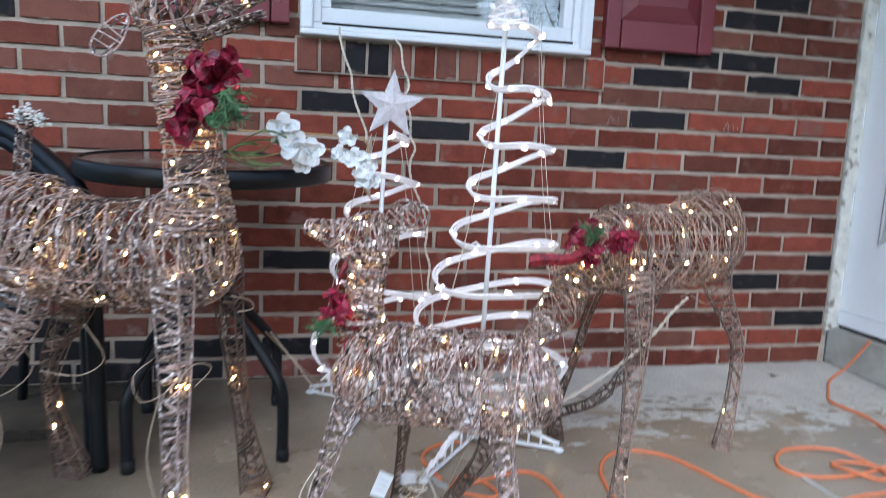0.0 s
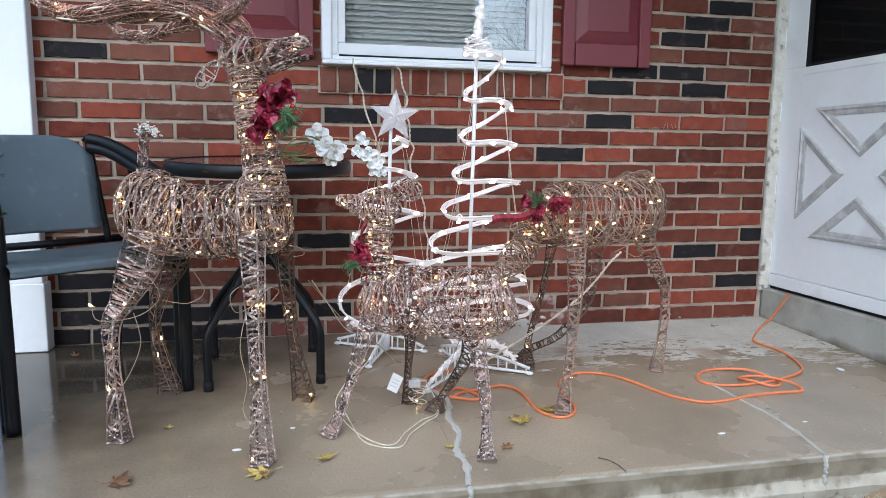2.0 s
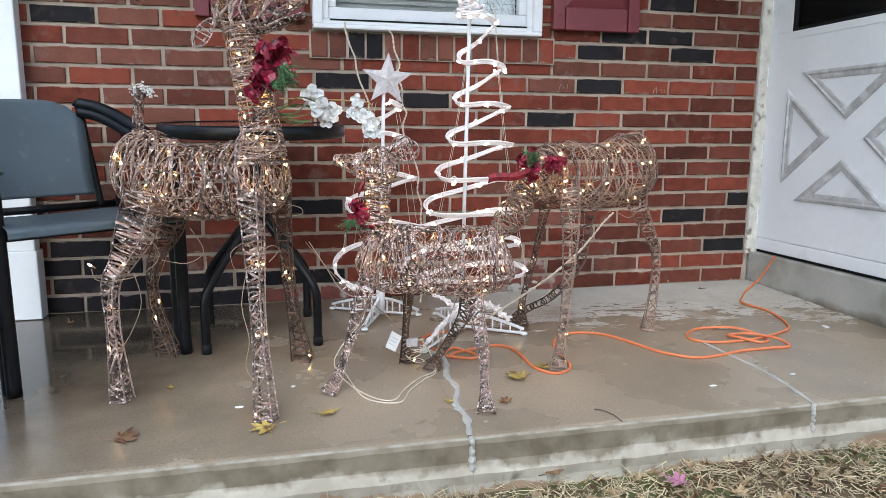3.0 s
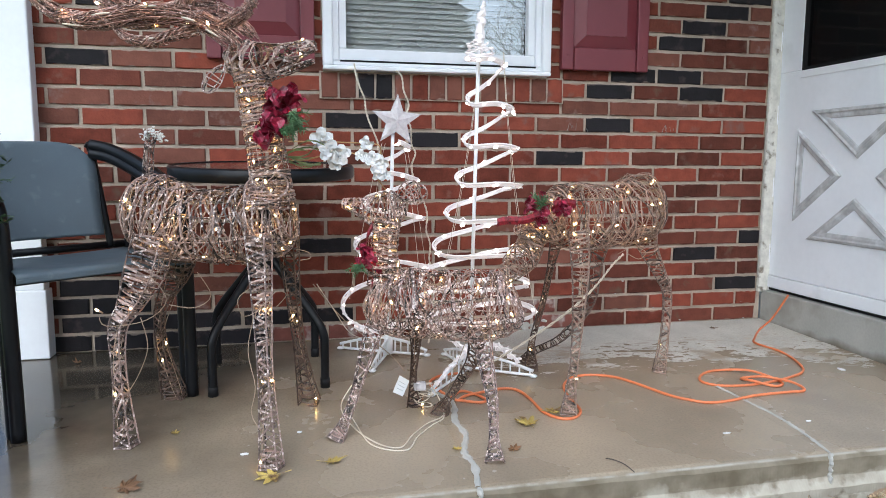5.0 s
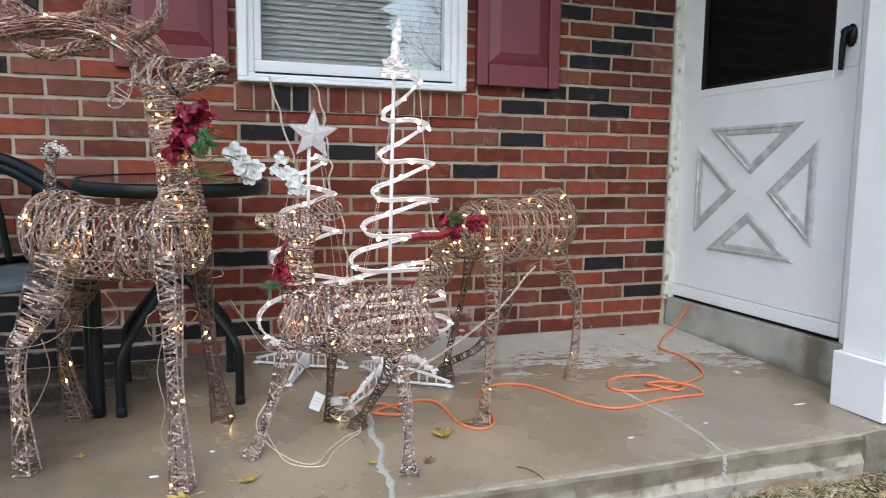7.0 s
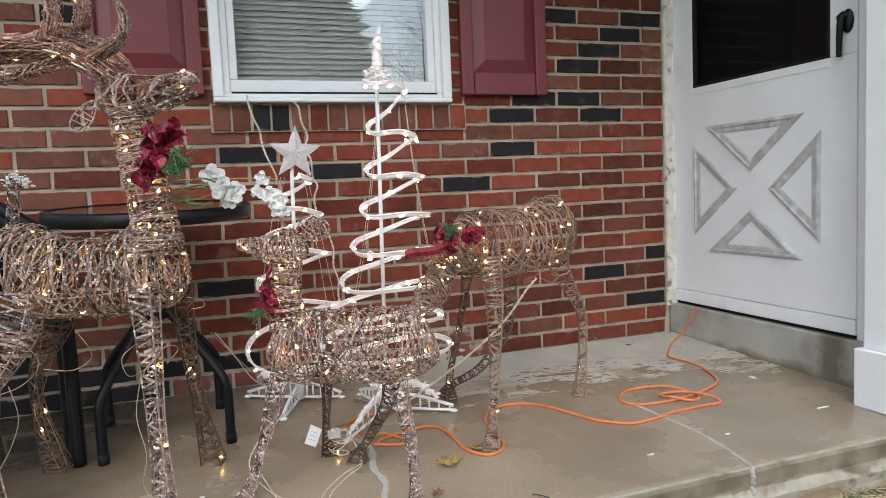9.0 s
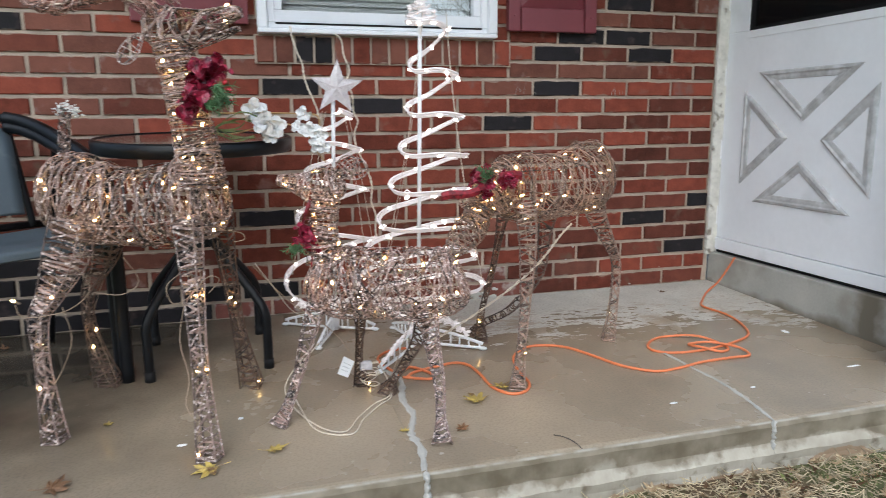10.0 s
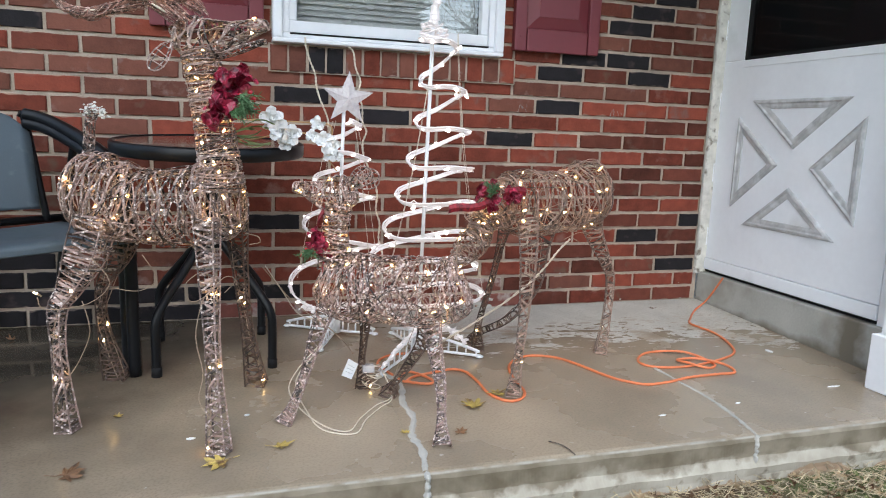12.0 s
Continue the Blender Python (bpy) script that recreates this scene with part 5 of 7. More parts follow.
def doe():
    rng = random.Random(37)
    at = along((-0.62, -0.47), (-0.87, -0.49))
    ob = thing("wicker_doe", (-0.79, -0.566, 0.0), "tan rattan grazing doe ornament with lowered head", "lawn ornament", "light-up reindeer")
    body = limb([at(-0.075, 0, 0.56, 0.04, 0.05), at(-0.045, 0, 0.556, 0.08, 0.097), at(0.02, 0, 0.556, 0.095, 0.122), at(0.12, 0, 0.537, 0.092, 0.10), at(0.25, 0, 0.54, 0.095, 0.10), at(0.36, 0, 0.55, 0.09, 0.10), at(0.44, 0, 0.555, 0.06, 0.075), at(0.46, 0, 0.56, 0.03, 0.04)])
    weave("body", ob, DOE_RATTAN, body, rng, 50, 9, 10, 0.0018, 0.022, 0.0025, seg=24, kink=True)
    neck = limb([at(0.41, 0, 0.575, 0.055, 0.075), at(0.475, 0, 0.555, 0.046, 0.058), at(0.525, 0, 0.515, 0.04, 0.048), at(0.555, 0, 0.475, 0.036, 0.04)])
    weave("neck", ob, DOE_RATTAN, neck, rng, 24, 7, 14, 0.002, 0.05, 0.0024, seg=16)
    head = limb([at(0.52, 0, 0.475, 0.022, 0.028), at(0.56, 0, 0.458, 0.038, 0.045), at(0.60, 0, 0.435, 0.036, 0.042), at(0.645, 0, 0.405, 0.024, 0.026), at(0.68, 0, 0.385, 0.014, 0.014)])
    weave("head", ob, DOE_RATTAN, head, rng, 20, 7, 18, 0.0019, 0.09, 0.002)
    ear(ob, DOE_RATTAN, at(0.535, -0.035, 0.50), at(0.50, -0.085, 0.535), 0.022, 0.002, rng)
    ear(ob, DOE_RATTAN, at(0.535, 0.035, 0.50), at(0.50, 0.085, 0.535), 0.022, 0.002, rng)
    legs = [
        ladder_leg(ob, DOE_RATTAN, [(-0.615, -0.505, 0.50, 0.05, 0.05), (-0.60, -0.505, 0.43, 0.04, 0.04), (-0.545, -0.505, 0.33, 0.024, 0.024), (-0.517, -0.505, 0.26, 0.018, 0.018), (-0.525, -0.515, 0.13, 0.017, 0.017), (-0.546, -0.528, 0.003, 0.023, 0.02)], rng, 0.0021, 34),
        ladder_leg(ob, DOE_RATTAN, [(-0.955, -0.745, 0.52, 0.04, 0.04), (-0.952, -0.765, 0.40, 0.032, 0.032), (-0.967, -0.79, 0.22, 0.018, 0.018), (-0.985, -0.81, 0.10, 0.016, 0.016), (-1.0, -0.828, 0.003, 0.026, 0.02)], rng, 0.0021, 40),
        ladder_leg(ob, FAR_LEG_RATTAN, [(-0.95, -0.58, 0.50, 0.03, 0.03), (-0.937, -0.50, 0.38, 0.015, 0.015), (-0.945, -0.46, 0.25, 0.012, 0.012), (-0.97, -0.43, 0.10, 0.013, 0.013), (-0.965, -0.42, 0.003, 0.026, 0.018)], rng, 0.0021, 34),
        ladder_leg(ob, FAR_LEG_RATTAN, [(-0.72, -0.42, 0.48, 0.045, 0.045), (-0.755, -0.44, 0.36, 0.028, 0.028), (-0.775, -0.46, 0.24, 0.018, 0.018), (-0.87, -0.45, 0.12, 0.016, 0.016), (-0.94, -0.37, 0.05, 0.015, 0.015), (-0.965, -0.345, 0.003, 0.024, 0.018)], rng, 0.0021, 34),
    ]
    wires, bulbs = [], []
    for lb, n in ((body, 24), (neck, 9), (head, 5), (legs[0], 2), (legs[1], 2), (legs[2], 3), (legs[3], 1)):
        line, b = wander(lb, rng, n, 0.93 if lb is body else 0.8 if lb is neck else 1.03)
        wires.append(line)
        bulbs += b
    wires += [[(-0.92, -0.70, 0.46), (-0.93, -0.75, 0.37), (-0.945, -0.78, 0.35), (-0.955, -0.78, 0.38), (-0.94, -0.77, 0.45)],
              [(-0.70, -0.55, 0.42), (-0.66, -0.56, 0.40), (-0.63, -0.55, 0.42), (-0.68, -0.56, 0.44), (-0.74, -0.57, 0.42)]]
    light_string("warm white mini lights wound through the doe", bulbs, wires, rng, "reindeer light strings")


doe()


# ---- spiral light trees ----
def spiral_tree(cx, cy, base_z, top_z, turns, r_of, phase, arms, label, lean=(0, 0), off=0.0, tilt=0.0, bunch=0.0):
    t = thing("spiral_tree", (cx, cy, 0), label, "light-up tree", "spiral light trees")

    def axis(z):
        return cx + lean[0] * z, cy + lean[1] * z

    part("pole", Shape().tube([(*axis(0.05), 0.05), (*axis(top_z), top_z)], 0.0062, 8), WHITE_PLASTIC, t, smooth=True)
    n = int(turns * 40)
    z1 = top_z - 0.035
    main, twin, mess, spots = [], [], [], []
    rng = random.Random(int(top_z * 100))
    for i in range(n + 1):
        u = i / n
        z = z1 + (base_z - z1) * u
        r, a = r_of(u), phase + 2 * math.pi * turns * (u + bunch * u * u) / (1 + bunch)
        x, y = axis(z)
        x += off * math.sin(math.pi * min(1.0, 0.12 + 1.1 * u))
        sag = 0.004 * math.sin(3 * a) + tilt * math.cos(a)
        p = Vector((x + r * math.cos(a), y + r * math.sin(a), z + sag))
        out = Vector((math.cos(a), math.sin(a), 0))
        main.append(p + out * 0.0045 + Vector((0, 0, 0.0045)))
        twin.append(p - out * 0.0035 - Vector((0, 0, 0.0050)))
        mess.append(p + Vector((0, 0, 0.006 * math.sin(i * 1.7))) + out * 0.006 * math.sin(i * 2.3))
        if i % 7 == 0:
            spots.append((p, i))
            bump = Vector((rng.gauss(0, 0.004), rng.gauss(0, 0.004), rng.gauss(0, 0.005)))
            mess[-1] = mess[-1] + bump
    part("spiral_wire", Shape().tube(main, 0.0033, 6).tube(twin, 0.0030, 6), GLOW_WHITE, t, "white spiral wire frame", smooth=True)
    part("lamp_wire", Shape().tube(mess, 0.0022, 5), GLOW_WHITE, t, smooth=True)
    band = [(a + b) / 2 for a, b in zip(main, twin)]
    part("tape", Shape().ribbon(band, [(a - b).cross(Vector((0, 0, 1)).cross(a - b)) + Vector((band[i].x - cx, band[i].y - cy, 0.02)) for i, (a, b) in enumerate(zip(main, twin))], 0.0036, 0.0006), GLOW_WHITE, t)
    b = Shape().blob((0, 0, 0), 0.0062, 7, stretch=(1, 1, 1.7)).blob((0.004, 0.003, -0.009), 0.0048, 6).mesh("bulb", COOL_BULB, True)
    for p, i in spots:
        q = Euler((rng.uniform(0.6, 1.6), rng.uniform(-0.5, 0.5), phase + rng.uniform(0, 6.28))).to_matrix().to_4x4()
        part("bulb", b, None, t).matrix_basis = Matrix.Translation(p + Vector((rng.gauss(0, 0.003), 0, rng.gauss(0, 0.004)))) @ q
    for k in range(4):
        a = 0.5 + k * math.pi / 2
        pts = []
        for i in range(12):
            u = i / 11
            z = z1 + (base_z + 0.1 - z1) * u
            x, y = axis(z)
            pts.append((x + off + r_of(u) * math.cos(a), y + r_of(u) * math.sin(a), z))
        part("guy_string", Shape().tube(pts, 0.0008, 4), WHITE_WIRE, t)
    for ex, ey in arms:
        # a trussed foot: top and bottom chords with short posts
        e, c = Vector((ex, ey, 0)), Vector((*axis(0.06), 0))
        arm = Shape()
        top = [c + Vector((0, 0, 0.075)), c.lerp(e, 0.5) + Vector((0, 0, 0.055)), e + Vector((0, 0, 0.022))]
        low = [c + Vector((0, 0, 0.022)), c.lerp(e, 0.5) + Vector((0, 0, 0.014)), e + Vector((0, 0, 0.008))]
        arm.tube(spline(top, 6), 0.0055, 6).tube(spline(low, 6), 0.005, 6)
        for k in range(7):
            u = (k + 0.5) / 7
            a, d = spline(top, 12)[int(u * 24)], spline(low, 12)[int(u * 24)]
            arm.tube([a, d], 0.0032, 5)
        arm.blob(e + Vector((0, 0, 0.006)), 0.013, 8, stretch=(1.1, 1.1, 0.45))
        part("foot", arm, WHITE_PLASTIC, t, smooth=True)
    part("collar", Shape().tube([(*axis(0.02), 0.015), (*axis(0.1), 0.10)], 0.016, 10), WHITE_PLASTIC, t, smooth=True)
    return t


def star(c, r, parent):
    """A moulded clear five-point star with a raised middle."""
    s = Shape()
    v = [(c[0], c[1] - 0.018, c[2]), (c[0], c[1] + 0.018, c[2])]
    for i in range(10):
        a = math.pi / 2 + math.pi * i / 5 - 0.05
        k = r if i % 2 == 0 else r * 0.42
        v.append((c[0] + k * math.cos(a), c[1] - (0.004 if i % 2 == 0 else 0.006), c[2] + k * math.sin(a)))
    for i in range(10):
        v.append((v[2 + i][0], c[1] + 0.005, v[2 + i][2]))
    f = []
    for i in range(10):
        j = (i + 1) % 10
        f += [(0, 2 + i, 2 + j), (1, 12 + j, 12 + i), (2 + i, 12 + i, 12 + j, 2 + j)]
    st = part("star", s.add(v, f), ACRYLIC, parent, "clear frosted plastic star")
    for i in range(5):
        a = math.pi / 2 + 2 * math.pi * i / 5
        part("star_bulb", Shape().blob((c[0] + r * 0.38 * math.cos(a), c[1] - 0.004, c[2] + r * 0.38 * math.sin(a)), 0.004, 7), WHITE_PLASTIC, st, smooth=True)


small = spiral_tree(-1.425, -0.185, 0.14, 0.80, 3.92, lambda u: 0.05 + 0.125 * u**0.85, 4.90, [(-1.585, -0.05), (-1.285, -0.20), (-1.50, -0.34)],
                    "small white spiral light tree topped with clear star", (0.022, 0.0), 0.005, tilt=0.008, bunch=-0.35)
star((-1.396, -0.195, 0.840), 0.090, small)
big = spiral_tree(-1.182, -0.415, 0.16, 1.09, 7.9, lambda u: 0.05 + 0.085 * u + 0.085 * u * u, 3.26, [(-0.985, -0.495), (-1.35, -0.60), (-1.22, -0.20)],
                  "tall white spiral light tree on trussed plastic feet", (0.012, 0.0), 0.045, tilt=0.020, bunch=0.3)
tip, rng = Shape(), random.Random(31)
for k in range(9):
    # crumpled clear film drawn up to a point
    u = k / 8
    c = Vector((-1.168 + 0.012 * u + rng.gauss(0, 0.002), -0.415 + rng.gauss(0, 0.002), 1.085 + 0.125 * u))
    tip.blob(c, 0.021 * (1 - 0.68 * u * u), 7, stretch=(rng.uniform(0.55, 0.95), 0.7, 1.25), turn=Euler((rng.gauss(0, 0.4), rng.gauss(0, 0.4), rng.gauss(0, 1))).to_matrix())
part("finial", tip, GLOW_WHITE, big, "crumpled frosted plastic finial")
ring = Shape()
for k in range(5):
    zz, rr0 = 1.03 + 0.011 * k, 0.046 - 0.004 * k
    ring.tube([(-1.166 + rr0 * math.cos(i * 0.4) + 0.004 * math.sin(i * 1.3 + k), -0.415 + rr0 * math.sin(i * 0.4), zz + 0.006 * math.sin(i * 0.8 + k * 2)) for i in range(17)], 0.0028, 5)
for k in range(14):
    a = rng.uniform(0, 6.28)
    ring.blob((-1.166 + 0.038 * math.cos(a), -0.415 + 0.038 * math.sin(a), rng.uniform(1.03, 1.08)), 0.0065, 6, stretch=(1.4, 1.4, 0.9))
part("finial_ring", ring, GLOW_WHITE, big, "bunched white lamp wire", smooth=True)


def bunched_wire(parent, pts, thick, strands, seed):
    """Slack turns of white lamp wire gathered along a line."""
    rng, s = random.Random(seed), Shape()
    line = spline(pts, 7)
    for k in range(strands):
        s.tube([Vector(p) + Vector((rng.gauss(0, thick), rng.gauss(0, thick), rng.gauss(0, thick))) for p in line], 0.0030, 5)
    for p in line[1::2]:
        s.blob(Vector(p) + Vector((rng.gauss(0, thick), rng.gauss(0, thick), rng.gauss(0, thick))), 0.0062, 6, stretch=(1.5, 1.0, 0.9))
    part("lamp_wire", s, GLOW_WHITE, parent, "slack bunched white lamp wire", smooth=True)


bunched_wire(big, [(-1.325, -0.39, 0.175), (-1.28, -0.39, 0.145), (-1.24, -0.40, 0.115), (-1.195, -0.42, 0.085)], 0.0055, 5, 61)
bunched_wire(big, [(-1.165, -0.44, 0.10), (-1.12, -0.44, 0.105), (-1.07, -0.455, 0.085), (-1.035, -0.475, 0.055)], 0.008, 6, 62)
bunched_wire(big, [(-1.19, -0.43, 0.09), (-1.235, -0.475, 0.075), (-1.285, -0.53, 0.055), (-1.335, -0.585, 0.03)], 0.0035, 4, 63)
bunched_wire(small, [(-1.56, -0.33, 0.16), (-1.50, -0.36, 0.15), (-1.44, -0.37, 0.165), (-1.38, -0.38, 0.17)], 0.007, 4, 64)


# ---- floral picks ----
def petal_strip(sh, c, d, n, length, wide, rng, slot, blunt=0.7, cup=0.35, face=None):
    """A cupped petal or ribbon loop from c along d."""
    d, up = d.normalized(), Vector((rng.uniform(-1, 1), rng.uniform(-1, 1), rng.uniform(-1, 1)))
    s = d.cross(face or up).normalized()
    up = s.cross(d)
    v = []
    for i in range(n + 1):
        u = i / n
        w = wide * math.sin(math.pi * min(0.97, 0.10 + 0.80 * u)) ** blunt
        p = c + d * length * u + up * length * cup * math.sin(u * 2.4)
        for k in (-1, -0.35, 0.35, 1):
            v.append(p + s * w * k + up * (0.35 * w * k * k + 0.003 * rng.uniform(-1, 1)))
    f = [(i * 4 + k, i * 4 + k + 1, i * 4 + k + 5, i * 4 + k + 4) for i in range(n) for k in range(3)]
    sh.add(v, f, slot)


def floral_pick(c, size, toward, rng, label, tail=None, petals=16, sprigs=10):
    c = Vector(c)
    fp = thing("floral_pick", tuple(c), label, "decoration", "burgundy floral picks")
    toward = Vector(toward).normalized()
    fl = Shape()
    for k in range(int(petals * 1.5)):
        d = Vector((rng.gauss(0, 0.7), rng.gauss(-0.45, 0.4), rng.gauss(0.15, 0.7)))
        petal_strip(fl, c + d * size * 0.1, d, 6, size * rng.uniform(0.4, 0.8), size * rng.uniform(0.16, 0.27), rng, 0, 0.45, 0.6)
    part("flower", fl, CRIMSON, fp, "glittered burgundy velvet petals")
    sp = Shape()
    for k in range(sprigs):
        ax = (toward + Vector((rng.gauss(0, 0.35), rng.gauss(-0.2, 0.3), rng.gauss(0, 0.35)))).normalized()
        o = c + toward * size * 0.25 + Vector((0, -size * 0.62, 0))
        ln = size * rng.uniform(0.45, 0.8)
        sp.tube([o, o + ax * ln], 0.0012, 4)
        for j in range(18):
            q = o + ax * ln * (j + 2) / 19
            nd = (ax * 0.8 + Vector((rng.gauss(0, 0.6), rng.gauss(0, 0.6), rng.gauss(0, 0.6)))).normalized()
            sp.tube([q, q + nd * size * 0.24], [0.0012, 0.0006], 3)
    if sprigs:
        part("sprig", sp, PINE, fp, "green artificial pine sprig")
    for k in range(5 if sprigs else 0):
        p = c + toward * size * rng.uniform(0.3, 0.75) + Vector((rng.uniform(-1, 1), -1.4 - rng.random() * 0.4, rng.uniform(-1, 1))) * size * 0.25
        part("berry", Shape().blob(p, size * 0.095, 10), BERRY, fp, smooth=True)
    if tail:
        rb = Shape()
        for pts in tail:
            line = spline(pts, 6)
            v = []
            for i, p in enumerate(line):
                v += [Vector(p) + Vector((0, 0, 0.011)), Vector(p) + Vector((0, -0.004, 0)), Vector(p) + Vector((0, 0, -0.011))]
            rb.add(v, [(i * 3 + k, i * 3 + k + 1, i * 3 + k + 4, i * 3 + k + 3) for i in range(len(line) - 1) for k in (0, 1)])
        part("ribbon", rb, PLAID, fp, "red plaid ribbon tail")


rr = random.Random(5)
floral_pick((-1.768, -0.86, 0.845), 0.066, (0.55, -0.2, -0.75), rr, "burgundy velvet flower pick with pine and berries tied to neck", petals=22)
floral_pick((-1.797, -0.87, 0.787), 0.058, (0.9, -0.2, 0.15), rr, "burgundy glitter flower pick tucked beside the larger one", petals=14)
floral_pick((-1.572, -0.81, 0.462), 0.054, (-0.75, -0.3, -0.45), rr, "burgundy ribbon pick with pine and berry on the fawn", tail=[[(-1.565, -0.80, 0.47), (-1.572, -0.83, 0.52), (-1.555, -0.83, 0.555)], [(-1.57, -0.80, 0.45), (-1.555, -0.82, 0.42), (-1.56, -0.83, 0.395)]], petals=9)
floral_pick((-1.098, -0.80, 0.585), 0.052, (-0.25, -0.2, 0.95), rr, "burgundy velvet pick with pine and plaid ribbon on the doe",
            tail=[[(-1.10, -0.82, 0.575), (-1.15, -0.83, 0.562), (-1.20, -0.83, 0.562), (-1.225, -0.83, 0.556)], [(-1.06, -0.81, 0.60), (-1.02, -0.80, 0.605), (-0.985, -0.79, 0.60)]], petals=16)
floral_pick((-1.025, -0.795, 0.588), 0.036, (0.2, -0.2, 0.8), rr, "small burgundy velvet bow beside the pine pick", petals=14, sprigs=0)


def orchid():
    rng = random.Random(9)
    ob = thing("orchid_spray", (-1.70, -0.52, 0.70), "artificial white orchid spray lying across table edge", "flowers")
    stems = [[(-1.80, -0.56, 0.715), (-1.72, -0.54, 0.712), (-1.62, -0.50, 0.735), (-1.54, -0.47, 0.72), (-1.50, -0.46, 0.66), (-1.47, -0.46, 0.62)],
             [(-1.76, -0.53, 0.765), (-1.66, -0.50, 0.765), (-1.54, -0.47, 0.762), (-1.49, -0.46, 0.755), (-1.485, -0.45, 0.72)],
             [(-1.79, -0.56, 0.72), (-1.74, -0.55, 0.70), (-1.70, -0.55, 0.698), (-1.67, -0.55, 0.70)]]
    for k, st in enumerate(stems):
        part("stem", Shape().tube(spline(st, 6), 0.0022, 5), STEM if k == 2 else TAN_STEM, ob, smooth=True)
    lv = Shape()
    for k in range(7):
        petal_strip(lv, Vector((-1.78 + 0.02 * rng.random(), -0.55, 0.725)), Vector((1, rng.gauss(-0.1, 0.2), rng.gauss(-0.05, 0.25))), 5, rng.uniform(0.07, 0.12), 0.0034, rng, 0)
    part("leaf", lv, STEM, ob, "green strap leaves")
    for c, r in (((-1.668, -0.53, 0.772), 0.040), ((-1.642, -0.53, 0.738), 0.040), ((-1.612, -0.525, 0.728), 0.036), ((-1.628, -0.52, 0.705), 0.028), ((-1.533, -0.49, 0.762), 0.026), ((-1.548, -0.49, 0.725), 0.024), ((-1.515, -0.49, 0.715), 0.030), ((-1.495, -0.49, 0.70), 0.034), ((-1.50, -0.485, 0.675), 0.028), ((-1.478, -0.48, 0.668), 0.024)):
        fl = Shape()
        for k in range(5):
            a = k * 1.257 + rng.random() * 0.4
            petal_strip(fl, Vector(c), Vector((math.cos(a), -0.3, math.sin(a))), 5, r * 0.92, r * 0.42, rng, 0, 0.6, 0.16, face=Vector((rng.gauss(0, 0.3), -1, rng.gauss(0, 0.5))))
        fl.blob(Vector(c) + Vector((0, -0.006, 0)), 0.005, 6)
        part("blossom", fl, PETAL, ob)


orchid()


# ---- cords ----
def cord(name, pts, r, m, label, group="", steps=8):
    line = spline(pts, steps)
    return solid(name, Shape().tube(line, r, 8), m, label, "cord", group=group, smooth=True)


R = 0.0043
cord("extension_cord", [(0.236, -0.165, 0.163), (0.222, -0.15, 0.12), (0.205, -0.115, 0.05), (0.165, -0.10, R), (0.06, -0.21, R), (0.012, -0.28, R), (0.03, -0.39, R), (0.01, -0.50, R), (-0.045, -0.61, R), (-0.14, -0.665, R), (-0.29, -0.705, R), (-0.41, -0.70, R),
      (-0.46, -0.655, R), (-0.43, -0.595, R), (-0.354, -0.556, R), (-0.25, -0.60, R * 3), (-0.205, -0.70, R), (-0.25, -0.735, R), (-0.305, -0.70, R * 3), (-0.315, -0.65, R * 1.5), (-0.25, -0.665, R * 3), (-0.19, -0.73, R * 3), (-0.185, -0.785, R),
      (-0.26, -0.79, R), (-0.372, -0.797, R), (-0.47, -0.82, R), (-0.549, -0.823, R), (-0.60, -0.785, R), (-0.635, -0.738, R), (-0.687, -0.611, R), (-0.73, -0.545, R), (-0.80, -0.515, R), (-0.865, -0.533, R), (-0.92, -0.60, R), (-0.945, -0.70, R), (-0.952, -0.80, R),
      (-0.985, -0.85, R), (-1.03, -0.855, R), (-1.063, -0.80, R), (-1.065, -0.70, R), (-1.075, -0.62, R), (-1.11, -0.588, R), (-1.17, -0.60, R), (-1.25, -0.628, R), (-1.28, -0.66, R)], R, ORANGE, "orange vinyl extension cord looped over wet concrete", steps=7)
cord("extension_cord", [(-1.30, -0.64, R), (-1.25, -0.585, R), (-1.20, -0.66, R), (-1.22, -0.69, R), (-1.29, -0.655, R)], R, ORANGE, "orange cord end folded by the fawn's feet")
cord("extension_cord", [(-1.31, -0.60, R), (-1.335, -0.50, R), (-1.30, -0.44, R), (-1.25, -0.42, R), (-1.21, -0.42, R)], R, ORANGE, "orange cord end curling under the spiral tree")
for dx in (0.0, 0.012):
    cord("white_cord", [(-1.54 + dx, -0.62, 0.12), (-1.60 + dx, -0.60, 0.04), (-1.629 + dx * 1.6, -0.66, 0.006 + dx * 0.3), (-1.607 + dx, -0.80, 0.003), (-1.556 - dx, -0.915 - dx, 0.003), (-1.503 + dx, -0.95 - dx * 1.5, 0.003), (-1.459 + dx, -0.88 - dx, 0.003), (-1.404 + dx, -0.81 - dx, 0.003), (-1.352, -0.765 - dx, 0.003), (-1.345, -0.70, 0.02), (-1.36, -0.62, 0.05)],
         0.0018, WHITE_WIRE, "thin white lamp cord looped on the concrete", "white lamp cords")
twist = [(-0.72, -0.57, 0.42), (-0.76, -0.575, 0.385), (-0.80, -0.575, 0.335), (-0.85, -0.57, 0.28), (-0.93, -0.555, 0.21), (-1.02, -0.53, 0.14), (-1.09, -0.51, 0.09), (-1.14, -0.50, 0.06), (-1.175, -0.48, 0.05)]
